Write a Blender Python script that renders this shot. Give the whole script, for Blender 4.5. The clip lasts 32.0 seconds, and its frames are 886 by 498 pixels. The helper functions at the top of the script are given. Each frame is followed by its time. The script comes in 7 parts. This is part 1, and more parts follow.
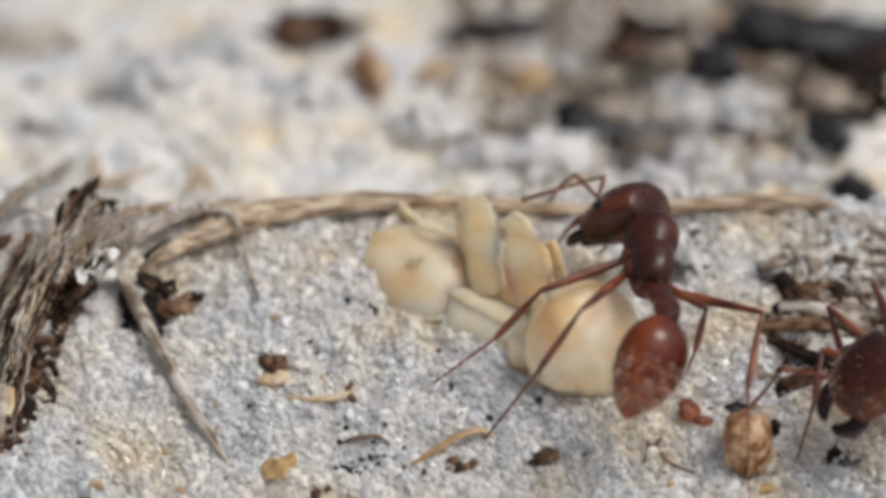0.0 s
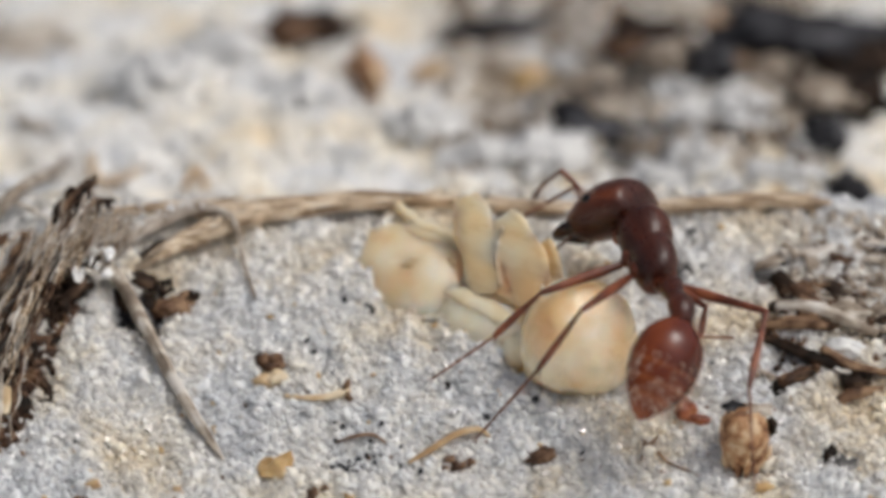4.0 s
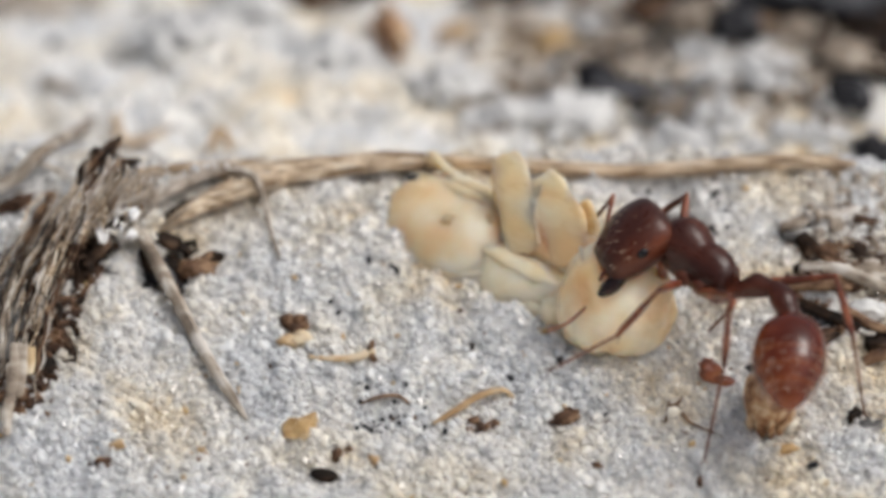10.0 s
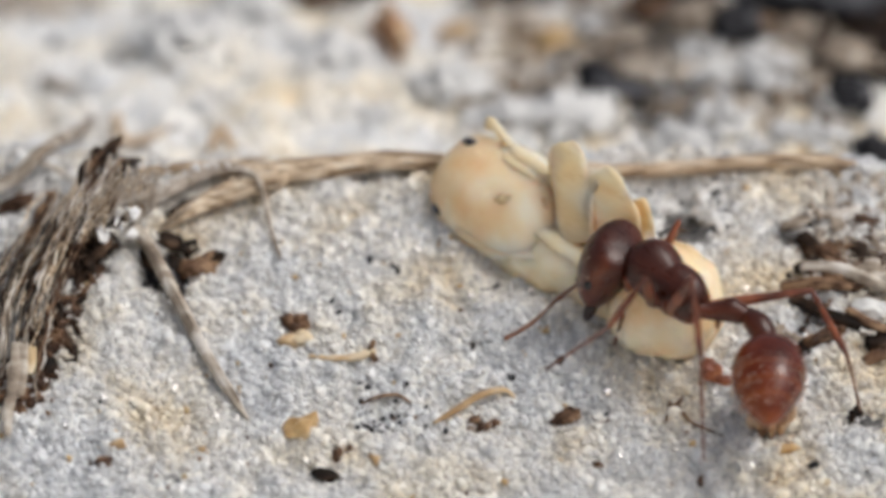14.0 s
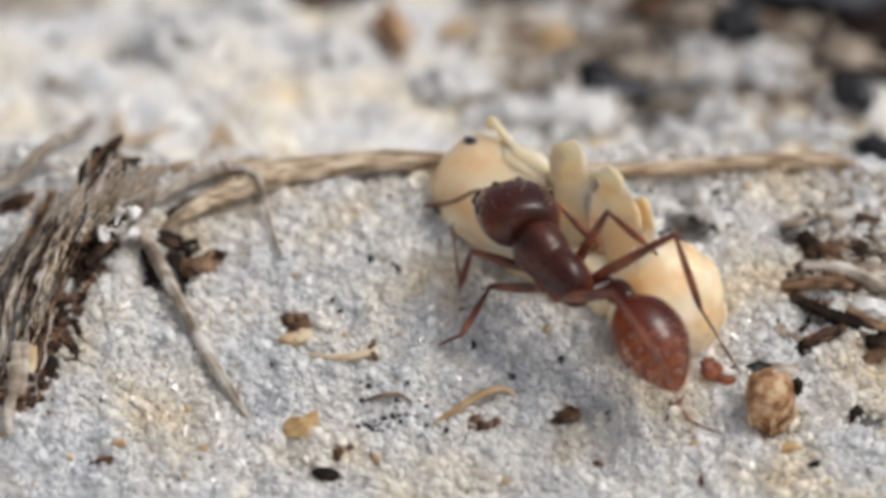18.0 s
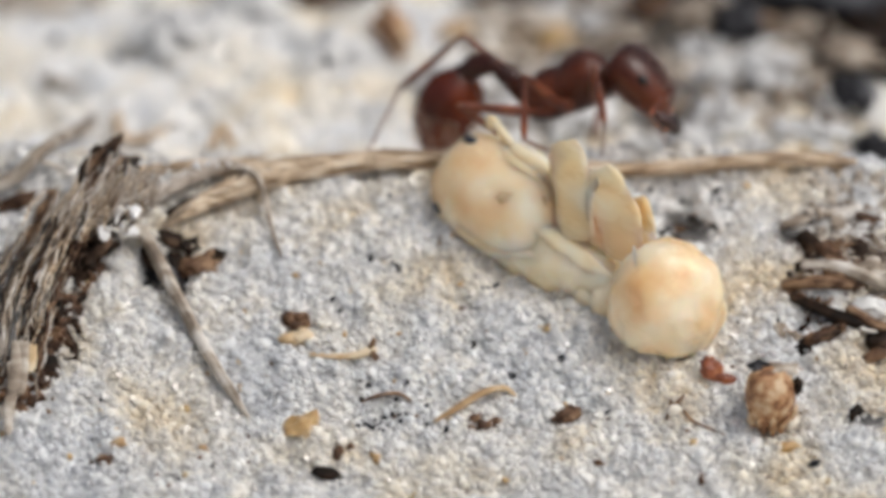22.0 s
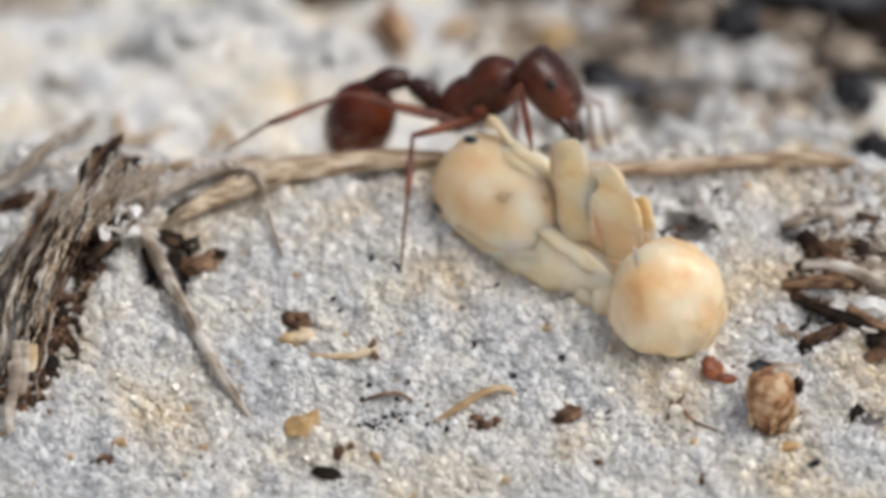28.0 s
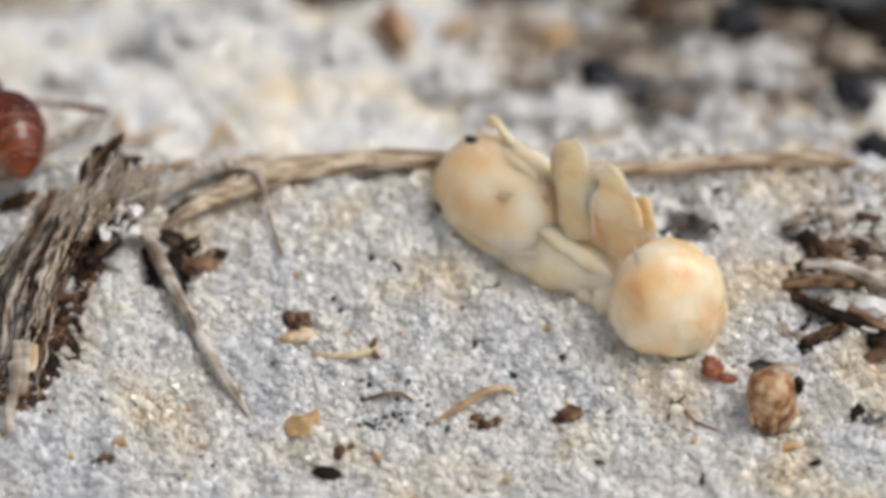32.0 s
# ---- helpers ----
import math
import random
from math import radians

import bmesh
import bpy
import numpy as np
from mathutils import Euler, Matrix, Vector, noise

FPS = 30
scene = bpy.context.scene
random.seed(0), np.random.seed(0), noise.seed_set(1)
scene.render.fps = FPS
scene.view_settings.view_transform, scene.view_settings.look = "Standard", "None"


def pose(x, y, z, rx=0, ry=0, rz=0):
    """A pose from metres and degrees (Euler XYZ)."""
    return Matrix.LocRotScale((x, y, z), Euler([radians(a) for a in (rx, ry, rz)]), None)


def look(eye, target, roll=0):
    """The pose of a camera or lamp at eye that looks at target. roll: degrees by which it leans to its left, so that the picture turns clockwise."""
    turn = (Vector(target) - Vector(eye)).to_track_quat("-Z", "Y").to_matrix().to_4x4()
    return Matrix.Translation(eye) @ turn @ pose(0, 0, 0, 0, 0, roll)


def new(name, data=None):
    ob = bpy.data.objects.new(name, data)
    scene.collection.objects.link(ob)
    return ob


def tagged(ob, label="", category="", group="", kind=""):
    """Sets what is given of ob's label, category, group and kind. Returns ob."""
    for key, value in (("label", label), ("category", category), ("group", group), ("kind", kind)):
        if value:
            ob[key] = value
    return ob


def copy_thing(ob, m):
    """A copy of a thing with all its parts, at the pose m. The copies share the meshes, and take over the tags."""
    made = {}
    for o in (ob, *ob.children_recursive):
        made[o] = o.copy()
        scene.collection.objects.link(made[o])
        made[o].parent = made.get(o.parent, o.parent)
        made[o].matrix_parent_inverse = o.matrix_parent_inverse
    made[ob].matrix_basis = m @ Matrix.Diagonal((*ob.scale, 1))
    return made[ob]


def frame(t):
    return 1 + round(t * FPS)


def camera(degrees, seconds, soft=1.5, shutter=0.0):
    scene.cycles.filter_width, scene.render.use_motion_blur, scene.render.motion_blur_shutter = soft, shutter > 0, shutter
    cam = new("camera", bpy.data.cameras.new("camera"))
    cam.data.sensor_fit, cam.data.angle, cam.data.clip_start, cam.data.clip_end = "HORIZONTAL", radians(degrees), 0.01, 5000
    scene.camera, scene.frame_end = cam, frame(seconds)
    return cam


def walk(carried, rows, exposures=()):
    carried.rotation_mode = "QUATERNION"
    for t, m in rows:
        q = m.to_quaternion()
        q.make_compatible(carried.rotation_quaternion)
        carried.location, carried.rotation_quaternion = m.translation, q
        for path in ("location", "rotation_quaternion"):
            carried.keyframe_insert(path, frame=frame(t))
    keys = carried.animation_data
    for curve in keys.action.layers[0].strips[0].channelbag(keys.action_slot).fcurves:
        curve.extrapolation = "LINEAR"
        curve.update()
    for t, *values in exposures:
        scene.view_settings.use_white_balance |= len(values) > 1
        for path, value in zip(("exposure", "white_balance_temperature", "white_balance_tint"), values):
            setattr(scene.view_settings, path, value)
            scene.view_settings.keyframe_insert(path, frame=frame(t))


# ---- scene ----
# ---- camera: a long macro lens close over the sand, nudged a little by its support ----
MM = 0.001
EYE = Vector((0.0, -163.135, 76.071)) * MM
cam = camera(6.36, 32.0, soft=4.2, shutter=0.7)
cam.data.dof.use_dof = True
cam.data.dof.focus_distance = 0.1772
cam.data.dof.aperture_fstop = 48.0


def aim(x, y, z):
    return look(EYE, (x * MM, y * MM, z * MM))


walk(cam, [(0.0, aim(0.510, 0.399, 0.856)), (0.5, aim(0.472, 0.383, 0.821)), (1.0, aim(0.434, 0.383, 0.821)),
           (1.5, aim(0.485, 0.345, 0.740)), (2.0, aim(0.510, 0.372, 0.798)), (2.5, aim(0.562, 0.383, 0.821)),
           (3.0, aim(0.587, 0.388, 0.833)), (3.5, aim(0.587, 0.388, 0.833)), (5.5, aim(0.549, 0.372, 0.798)),
           (5.7, aim(0.472, 0.329, 0.706)), (6.0, aim(0.268, 0.200, 0.428)), (6.2, aim(0.191, 0.129, 0.278)),
           (6.5, aim(0.115, 0.059, 0.127)), (7.0, aim(0.077, 0.049, 0.104)), (7.5, aim(0.064, 0.032, 0.069)),
           (8.0, aim(0.064, 0.027, 0.058)), (9.0, aim(0.038, 0.022, 0.046)), (10.0, aim(0.032, 0.016, 0.035)),
           (12.0, aim(0.019, 0.013, 0.029)), (14.5, aim(0.013, 0.011, 0.023)), (16.5, aim(0.000, 0.008, 0.017)),
           (19.0, aim(0.000, 0.000, 0.000)), (25.0, aim(-0.006, -0.005, -0.012)), (32.0, aim(-0.026, -0.008, -0.017))],
     exposures=[(0.0, -0.70, 6400, 10), (5.5, -0.70, 6400, 10), (7.0, -0.64, 6380, 10), (9.0, -0.58, 6380, 10), (32.0, -0.58, 6380, 10)])

# ---- daylight: a bright hazy sky and a soft, veiled sun ----
SUN_UP, SUN_TURN = 60.0, 110.0
world = bpy.data.worlds.new("sky")
scene.world = world
world.use_nodes = True
sky = world.node_tree.nodes.new("ShaderNodeTexSky")
sky.sky_type, sky.sun_disc = "NISHITA", False
sky.sun_elevation, sky.sun_rotation = radians(SUN_UP), radians(SUN_TURN)
sky.air_density, sky.dust_density, sky.ozone_density = 0.8, 7.0, 0.6
back_node = world.node_tree.nodes["Background"]
back_node.inputs[1].default_value = 0.15
haze = world.node_tree.nodes.new("ShaderNodeHueSaturation")
haze.inputs["Saturation"].default_value = 0.45
world.node_tree.links.new(sky.outputs[0], haze.inputs["Color"])
world.node_tree.links.new(haze.outputs[0], back_node.inputs[0])
sun = new("sun", bpy.data.lights.new("sun", "SUN"))
sun.data.energy, sun.data.angle, sun.data.color = 1.05, radians(24), (1.0, 0.95, 0.88)
sun.matrix_world = look((math.sin(radians(SUN_TURN)) * math.cos(radians(SUN_UP)), math.cos(radians(SUN_TURN)) * math.cos(radians(SUN_UP)),
                         math.sin(radians(SUN_UP))), (0, 0, 0))


# ---- materials ----
def mat(name, cols, scale, rough, bump=0.0, bscale=4000.0, stretch=(1, 1, 1), spec=0.5, sss=0.0, sss_mm=0.3,
        glass=0.0, rnd="", detail=5.0, coat=0.0, rough_vary=0.12, rnd_amount=0.6, sss_rgb=(1.0, 0.75, 0.5), patch=()):
    """A procedural surface: a colour ramp over noise, mixed with a random tint by piece, with finer noise for gloss and relief."""
    m = bpy.data.materials.new(name)
    m.use_nodes = True
    nt = m.node_tree
    bsdf = nt.nodes["Principled BSDF"]
    tc = nt.nodes.new("ShaderNodeTexCoord")
    mp = nt.nodes.new("ShaderNodeMapping")
    mp.inputs["Scale"].default_value = stretch
    nt.links.new(tc.outputs["Object"], mp.inputs["Vector"])
    n1 = nt.nodes.new("ShaderNodeTexNoise")
    n1.inputs["Scale"].default_value, n1.inputs["Detail"].default_value = scale, detail
    nt.links.new(mp.outputs[0], n1.inputs["Vector"])
    wide = nt.nodes.new("ShaderNodeMapRange")
    wide.inputs[1].default_value, wide.inputs[2].default_value = 0.28, 0.72
    nt.links.new(n1.outputs[0], wide.inputs[0])
    ramp = nt.nodes.new("ShaderNodeValToRGB")
    els = ramp.color_ramp.elements
    while len(els) < len(cols):
        els.new(0.5)
    for i, (pos, c) in enumerate(cols):
        els[i].position, els[i].color = pos, (*c, 1)
    if rnd:
        src = nt.nodes.new("ShaderNodeNewGeometry" if rnd == "island" else "ShaderNodeObjectInfo")
        mx = nt.nodes.new("ShaderNodeMix")
        mx.data_type = "FLOAT"
        mx.inputs[0].default_value = rnd_amount
        nt.links.new(wide.outputs[0], mx.inputs[2])
        nt.links.new(src.outputs["Random Per Island" if rnd == "island" else "Random"], mx.inputs[3])
        nt.links.new(mx.outputs[0], ramp.inputs[0])
    else:
        nt.links.new(wide.outputs[0], ramp.inputs[0])
    if patch:
        n3 = nt.nodes.new("ShaderNodeTexNoise")
        n3.inputs["Scale"].default_value, n3.inputs["Detail"].default_value = 420.0, 4.0
        nt.links.new(tc.outputs["Object"], n3.inputs["Vector"])
        stain = nt.nodes.new("ShaderNodeValToRGB")
        while len(stain.color_ramp.elements) < len(patch):
            stain.color_ramp.elements.new(0.5)
        for i, (pos, c) in enumerate(patch):
            stain.color_ramp.elements[i].position, stain.color_ramp.elements[i].color = pos, (*c, 1)
        nt.links.new(n3.outputs[0], stain.inputs[0])
        tint = nt.nodes.new("ShaderNodeMix")
        tint.data_type, tint.blend_type = "RGBA", "MULTIPLY"
        tint.inputs[0].default_value = 1.0
        nt.links.new(ramp.outputs[0], tint.inputs[6])
        nt.links.new(stain.outputs[0], tint.inputs[7])
        nt.links.new(tint.outputs[2], bsdf.inputs["Base Color"])
    else:
        nt.links.new(ramp.outputs[0], bsdf.inputs["Base Color"])
    n2 = nt.nodes.new("ShaderNodeTexNoise")
    n2.inputs["Scale"].default_value, n2.inputs["Detail"].default_value = bscale, 4.0
    nt.links.new(mp.outputs[0], n2.inputs["Vector"])
    mr = nt.nodes.new("ShaderNodeMapRange")
    mr.inputs[3].default_value, mr.inputs[4].default_value = max(0.02, rough - rough_vary), min(1.0, rough + rough_vary)
    nt.links.new(n2.outputs[0], mr.inputs[0])
    nt.links.new(mr.outputs[0], bsdf.inputs["Roughness"])
    if bump:
        b = nt.nodes.new("ShaderNodeBump")
        b.inputs["Strength"].default_value, b.inputs["Distance"].default_value = 0.8, bump * MM
        nt.links.new(n2.outputs[0], b.inputs["Height"])
        nt.links.new(b.outputs[0], bsdf.inputs["Normal"])
    bsdf.inputs["Specular IOR Level"].default_value = spec
    bsdf.inputs["Transmission Weight"].default_value = glass
    bsdf.inputs["Coat Weight"].default_value = coat
    if sss:
        bsdf.inputs["Subsurface Weight"].default_value = sss
        bsdf.inputs["Subsurface Scale"].default_value = sss_mm * MM
        bsdf.inputs["Subsurface Radius"].default_value = sss_rgb
    return m


# Coarse noise tint for the sand: blue-grey through white to honey.
SAND_TINTS = [(0.32, (0.85, 0.88, 0.92)), (0.41, (0.94, 0.96, 0.975)), (0.48, (1.0, 0.99, 0.96)), (0.56, (1.0, 0.95, 0.85)), (0.66, (0.97, 0.84, 0.64))]
SAND = mat("sand_bed", [(0.20, (0.82, 0.80, 0.76)), (0.42, (0.89, 0.87, 0.83)), (0.60, (0.91, 0.88, 0.82)), (0.8, (0.93, 0.92, 0.89))],
           1500, 0.35, 0.03, 5200, patch=SAND_TINTS, rough_vary=0.25, sss=0.6, sss_mm=0.3, sss_rgb=(1.0, 0.95, 0.89))
GRAIN = mat("quartz_grain", [(0.01, (0.42, 0.36, 0.28)), (0.03, (0.80, 0.79, 0.76)), (0.28, (0.89, 0.88, 0.85)), (0.48, (0.92, 0.90, 0.86)), (0.68, (0.90, 0.90, 0.89)), (0.84, (0.94, 0.93, 0.91)), (0.93, (0.90, 0.83, 0.70)), (0.99, (0.80, 0.63, 0.40))],
            900, 0.14, 0.0, 9000, rnd="island", rnd_amount=0.55, spec=0.8, rough_vary=0.09, patch=SAND_TINTS, sss=0.6, sss_mm=0.2, sss_rgb=(1.0, 0.95, 0.89))
CLEAR = mat("clear_quartz", [(0.3, (0.93, 0.92, 0.91)), (0.7, (0.98, 0.96, 0.93))], 900, 0.08, 0.0, 9000, rnd="island", glass=0.25, spec=0.9, rough_vary=0.05, patch=SAND_TINTS, sss=0.5, sss_mm=0.25, sss_rgb=(1.0, 0.95, 0.89))
MILKY = mat("milky_quartz", [(0.3, (0.84, 0.85, 0.87)), (0.7, (0.95, 0.94, 0.93))], 900, 0.10, 0.0, 9000, rnd="object", spec=0.9, rough_vary=0.05, sss=0.5, sss_mm=0.2, sss_rgb=(1.0, 0.97, 0.94))
GREY = mat("grey_soil", [(0.3, (0.05, 0.048, 0.046)), (0.55, (0.16, 0.155, 0.15)), (0.8, (0.34, 0.33, 0.32))], 900, 0.7, 0.08, 2600)
CLOD = mat("pale_sand_clod", [(0.25, (0.60, 0.60, 0.59)), (0.5, (0.78, 0.78, 0.76)), (0.75, (0.86, 0.84, 0.80))], 900, 0.6, 0.10, 3000, rnd="island", rnd_amount=0.4)
STRAW = mat("dry_straw", [(0.22, (0.20, 0.13, 0.075)), (0.38, (0.46, 0.34, 0.22)), (0.55, (0.71, 0.57, 0.40)), (0.75, (0.85, 0.77, 0.64))],
            9000, 0.6, 0.06, 5200, stretch=(0.12, 1, 1), rnd="object", rnd_amount=0.22)
STRAW_GREY = mat("weathered_straw", [(0.2, (0.14, 0.105, 0.075)), (0.45, (0.32, 0.26, 0.20)), (0.62, (0.50, 0.44, 0.36)), (0.8, (0.68, 0.64, 0.58))],
                 5000, 0.65, 0.05, 12000, stretch=(0.3, 0.5, 0.3), rnd="object", rnd_amount=0.25)
STRAW_PALE = mat("bleached_straw", [(0.2, (0.32, 0.26, 0.20)), (0.42, (0.60, 0.53, 0.45)), (0.6, (0.78, 0.73, 0.66)), (0.8, (0.89, 0.87, 0.83))],
                 5000, 0.6, 0.04, 12000, stretch=(0.3, 0.5, 0.3), rnd="object", rnd_amount=0.25)
ROT = mat("rotten_fibre", [(0.3, (0.008, 0.005, 0.003)), (0.6, (0.032, 0.018, 0.011)), (0.85, (0.13, 0.08, 0.05))], 3000, 0.7, 0.05, 3000, rnd="object", rnd_amount=0.3, spec=0.2)
CHAR = mat("charcoal", [(0.3, (0.010, 0.010, 0.012)), (0.6, (0.035, 0.035, 0.04)), (0.8, (0.12, 0.12, 0.13))], 1600, 0.7, 0.06, 4000, spec=0.25)
BROWN = mat("brown_litter", [(0.25, (0.045, 0.022, 0.013)), (0.5, (0.13, 0.068, 0.036)), (0.8, (0.30, 0.19, 0.11))], 3000, 0.65, 0.06, 6000, spec=0.3, rnd="object", rnd_amount=0.25)
TAN = mat("tan_husk", [(0.3, (0.42, 0.27, 0.13)), (0.55, (0.60, 0.44, 0.25)), (0.8, (0.70, 0.58, 0.40))], 1300, 0.5, 0.03, 3000, sss=0.2, sss_mm=0.2)
SEED = mat("seed_coat", [(0.28, (0.20, 0.09, 0.04)), (0.42, (0.40, 0.20, 0.09)), (0.58, (0.52, 0.31, 0.16)), (0.74, (0.66, 0.50, 0.32))], 3200, 0.6, 0.10, 5500, detail=8.0)
RUST = mat("rust_seed", [(0.3, (0.16, 0.04, 0.018)), (0.6, (0.34, 0.10, 0.04)), (0.8, (0.45, 0.18, 0.08))], 1500, 0.35, 0.03, 3000)
AMBER = mat("amber_grain", [(0.3, (0.46, 0.30, 0.13)), (0.6, (0.62, 0.44, 0.22)), (0.85, (0.70, 0.56, 0.36))], 1200, 0.35, 0.03, 3000, sss=0.4, sss_mm=0.3)
ANT = mat("ant_shell", [(0.15, (0.022, 0.005, 0.003)), (0.45, (0.048, 0.011, 0.006)), (0.7, (0.085, 0.020, 0.009)), (0.9, (0.15, 0.038, 0.015))], 900, 0.30, 0.014, 9000, stretch=(0.25, 1, 1), spec=0.42, rough_vary=0.14)
GASTER = mat("ant_gaster", [(0.15, (0.055, 0.008, 0.003)), (0.5, (0.11, 0.018, 0.006)), (0.9, (0.24, 0.052, 0.012))], 600, 0.17, 0.002, 16000, spec=0.5, rough_vary=0.08)
GASTER_RIM = mat("ant_gaster_rim", [(0.2, (0.10, 0.018, 0.006)), (0.5, (0.18, 0.038, 0.012)), (0.8, (0.30, 0.08, 0.022))], 700, 0.18, 0.002, 16000, spec=0.5, rough_vary=0.06)
LIMB = mat("ant_limb", [(0.3, (0.10, 0.026, 0.013)), (0.55, (0.17, 0.046, 0.021)), (0.8, (0.27, 0.085, 0.038))], 1200, 0.34, 0.006, 15000, spec=0.5, rough_vary=0.10, sss=0.3, sss_mm=0.12, sss_rgb=(1.0, 0.35, 0.15))
TARSUS = mat("ant_tarsus", [(0.3, (0.13, 0.055, 0.032)), (0.6, (0.21, 0.095, 0.055)), (0.8, (0.30, 0.15, 0.09))], 1500, 0.45, 0.005, 15000, spec=0.4)
JAW = mat("ant_jaw", [(0.3, (0.012, 0.004, 0.003)), (0.6, (0.04, 0.010, 0.006)), (0.8, (0.09, 0.02, 0.012))], 1200, 0.25, 0.006, 9000)
EYE_BLACK = mat("black_eye", [(0.3, (0.004, 0.004, 0.005)), (0.7, (0.015, 0.014, 0.016))], 2000, 0.22, 0.004, 20000)
HAIR = mat("pale_hair", [(0.3, (0.72, 0.52, 0.36)), (0.7, (0.85, 0.70, 0.55))], 2000, 0.4)
PUPA = mat("pupa_skin", [(0.10, (0.82, 0.52, 0.24)), (0.40, (0.87, 0.61, 0.33)), (0.60, (0.90, 0.70, 0.44)), (0.84, (0.92, 0.80, 0.60))], 620, 0.26, 0.03, 1500, sss=1.0, sss_mm=0.8, sss_rgb=(1.0, 0.84, 0.62), spec=0.5, rough_vary=0.16, detail=7.0, coat=0.1)
PUPA_PALE = mat("pupa_pale_skin", [(0.10, (0.85, 0.58, 0.31)), (0.36, (0.89, 0.69, 0.43)), (0.58, (0.91, 0.77, 0.56)), (0.84, (0.93, 0.86, 0.73))], 620, 0.24, 0.02, 1500, sss=1.0, sss_mm=0.8, sss_rgb=(1.0, 0.84, 0.62), spec=0.5, rough_vary=0.16, detail=7.0, coat=0.1)
PUPA_LIMB = mat("pupa_limb", [(0.12, (0.86, 0.57, 0.31)), (0.5, (0.90, 0.68, 0.42)), (0.85, (0.92, 0.79, 0.58))], 1300, 0.28, 0.03, 2600, stretch=(0.35, 1, 1), sss=0.8, sss_mm=0.4, sss_rgb=(1.0, 0.90, 0.74), spec=0.5, rough_vary=0.16, detail=7.0, coat=0.2)
PUPA_AMBER = mat("pupa_amber_limb", [(0.12, (0.84, 0.52, 0.25)), (0.5, (0.89, 0.64, 0.37)), (0.85, (0.92, 0.75, 0.52))], 1300, 0.28, 0.03, 2600, stretch=(0.35, 1, 1), sss=0.8, sss_mm=0.4, sss_rgb=(1.0, 0.90, 0.74), spec=0.5, rough_vary=0.16, detail=7.0, coat=0.2)
PUPA_EYE = mat("pupa_eye", [(0.3, (0.02, 0.022, 0.03)), (0.7, (0.09, 0.09, 0.11))], 2500, 0.4)


# ---- mesh helpers (all sizes in millimetres) ----
def part(name, bm, material, parent=None, label="", flat=False):
    """Links a bmesh as one mesh object, under a thing or a part."""
    me = bpy.data.meshes.new(name)
    bmesh.ops.recalc_face_normals(bm, faces=bm.faces)
    bm.to_mesh(me)
    bm.free()
    me.transform(Matrix.Scale(MM, 4))
    if not flat:
        me.polygons.foreach_set("use_smooth", [True] * len(me.polygons))
    me.materials.append(material)
    ob = new(name, me)
    if parent:
        ob.parent = parent
    if label:
        tagged(ob, label)
    return ob


def at(x, y, z, rx=0, ry=0, rz=0):
    return pose(x * MM, y * MM, z * MM, rx, ry, rz)


def thing(name, x, y, z, label, category, group="", rz=0.0, lean=0.0):
    ob = new(name)
    ob.empty_display_size = MM
    ob.matrix_world = at(x, y, z) @ pose(0, 0, 0, lean) @ pose(0, 0, 0, 0, 0, rz)
    return tagged(ob, label, category, group)


def loft(secs, n=24, bm=None):
    """A closed skin over oval sections (x, y, z, half width, half height) set across the x axis."""
    bm = bm or bmesh.new()
    rings = []
    for x, y, z, ry, rz in secs:
        rings.append([bm.verts.new((x, y + ry * math.cos(2 * math.pi * i / n), z + rz * math.sin(2 * math.pi * i / n))) for i in range(n)])
    for a, b in zip(rings, rings[1:]):
        for i in range(n):
            bm.faces.new((a[i], a[(i + 1) % n], b[(i + 1) % n], b[i]))
    bm.faces.new(rings[0][::-1])
    bm.faces.new(rings[-1])
    return bm


def profile(stations, steps=18):
    """Smooth sections between a few stations (x, z, half width, half height)."""
    s = np.array(stations, float)
    t = np.linspace(0, 1, len(s))
    u = 0.5 - 0.5 * np.cos(np.linspace(0, math.pi, steps))
    out = []
    for v in u:
        k = min(int(np.searchsorted(t, v, side="right")) - 1, len(s) - 2)
        f = (v - t[k]) / (t[k + 1] - t[k])
        p0, p1, p2, p3 = s[max(k - 1, 0)], s[k], s[k + 1], s[min(k + 2, len(s) - 1)]
        c = 0.5 * (2 * p1 + (p2 - p0) * f + (2 * p0 - 5 * p1 + 4 * p2 - p3) * f * f + (3 * p1 - p0 - 3 * p2 + p3) * f ** 3)
        out.append((c[0], 0.0, c[1], max(0.004, c[2]), max(0.004, c[3])))
    return out


def tube(pts, radii, n=8, bm=None, rough=0.0, flat=1.0):
    """A tapering tube along points; flat squeezes it."""
    bm = bm or bmesh.new()
    pts = [Vector(p) for p in pts]
    if not hasattr(radii, "__len__"):
        radii = [radii] * len(pts)
    side = None
    rings = []
    for i, p in enumerate(pts):
        d = (pts[min(i + 1, len(pts) - 1)] - pts[max(i - 1, 0)]).normalized()
        if side is None:
            side = d.orthogonal().normalized() if abs(d.z) > 0.95 else d.cross(Vector((0, 0, 1))).normalized()
        side = (side - d * side.dot(d)).normalized()
        up = d.cross(side)
        ring = []
        for k in range(n):
            a = 2 * math.pi * k / n
            r = radii[i] * (1 + rough * noise.noise(Vector((p.x * 0.9 + k * 7.3, p.y * 0.9, p.z * 0.9 + k))))
            ring.append(bm.verts.new(p + side * (r * math.cos(a)) + up * (r * flat * math.sin(a))))
        rings.append(ring)
    for a, b in zip(rings, rings[1:]):
        for k in range(n):
            bm.faces.new((a[k], a[(k + 1) % n], b[(k + 1) % n], b[k]))
    bm.faces.new(rings[0][::-1])
    bm.faces.new(rings[-1])
    return bm


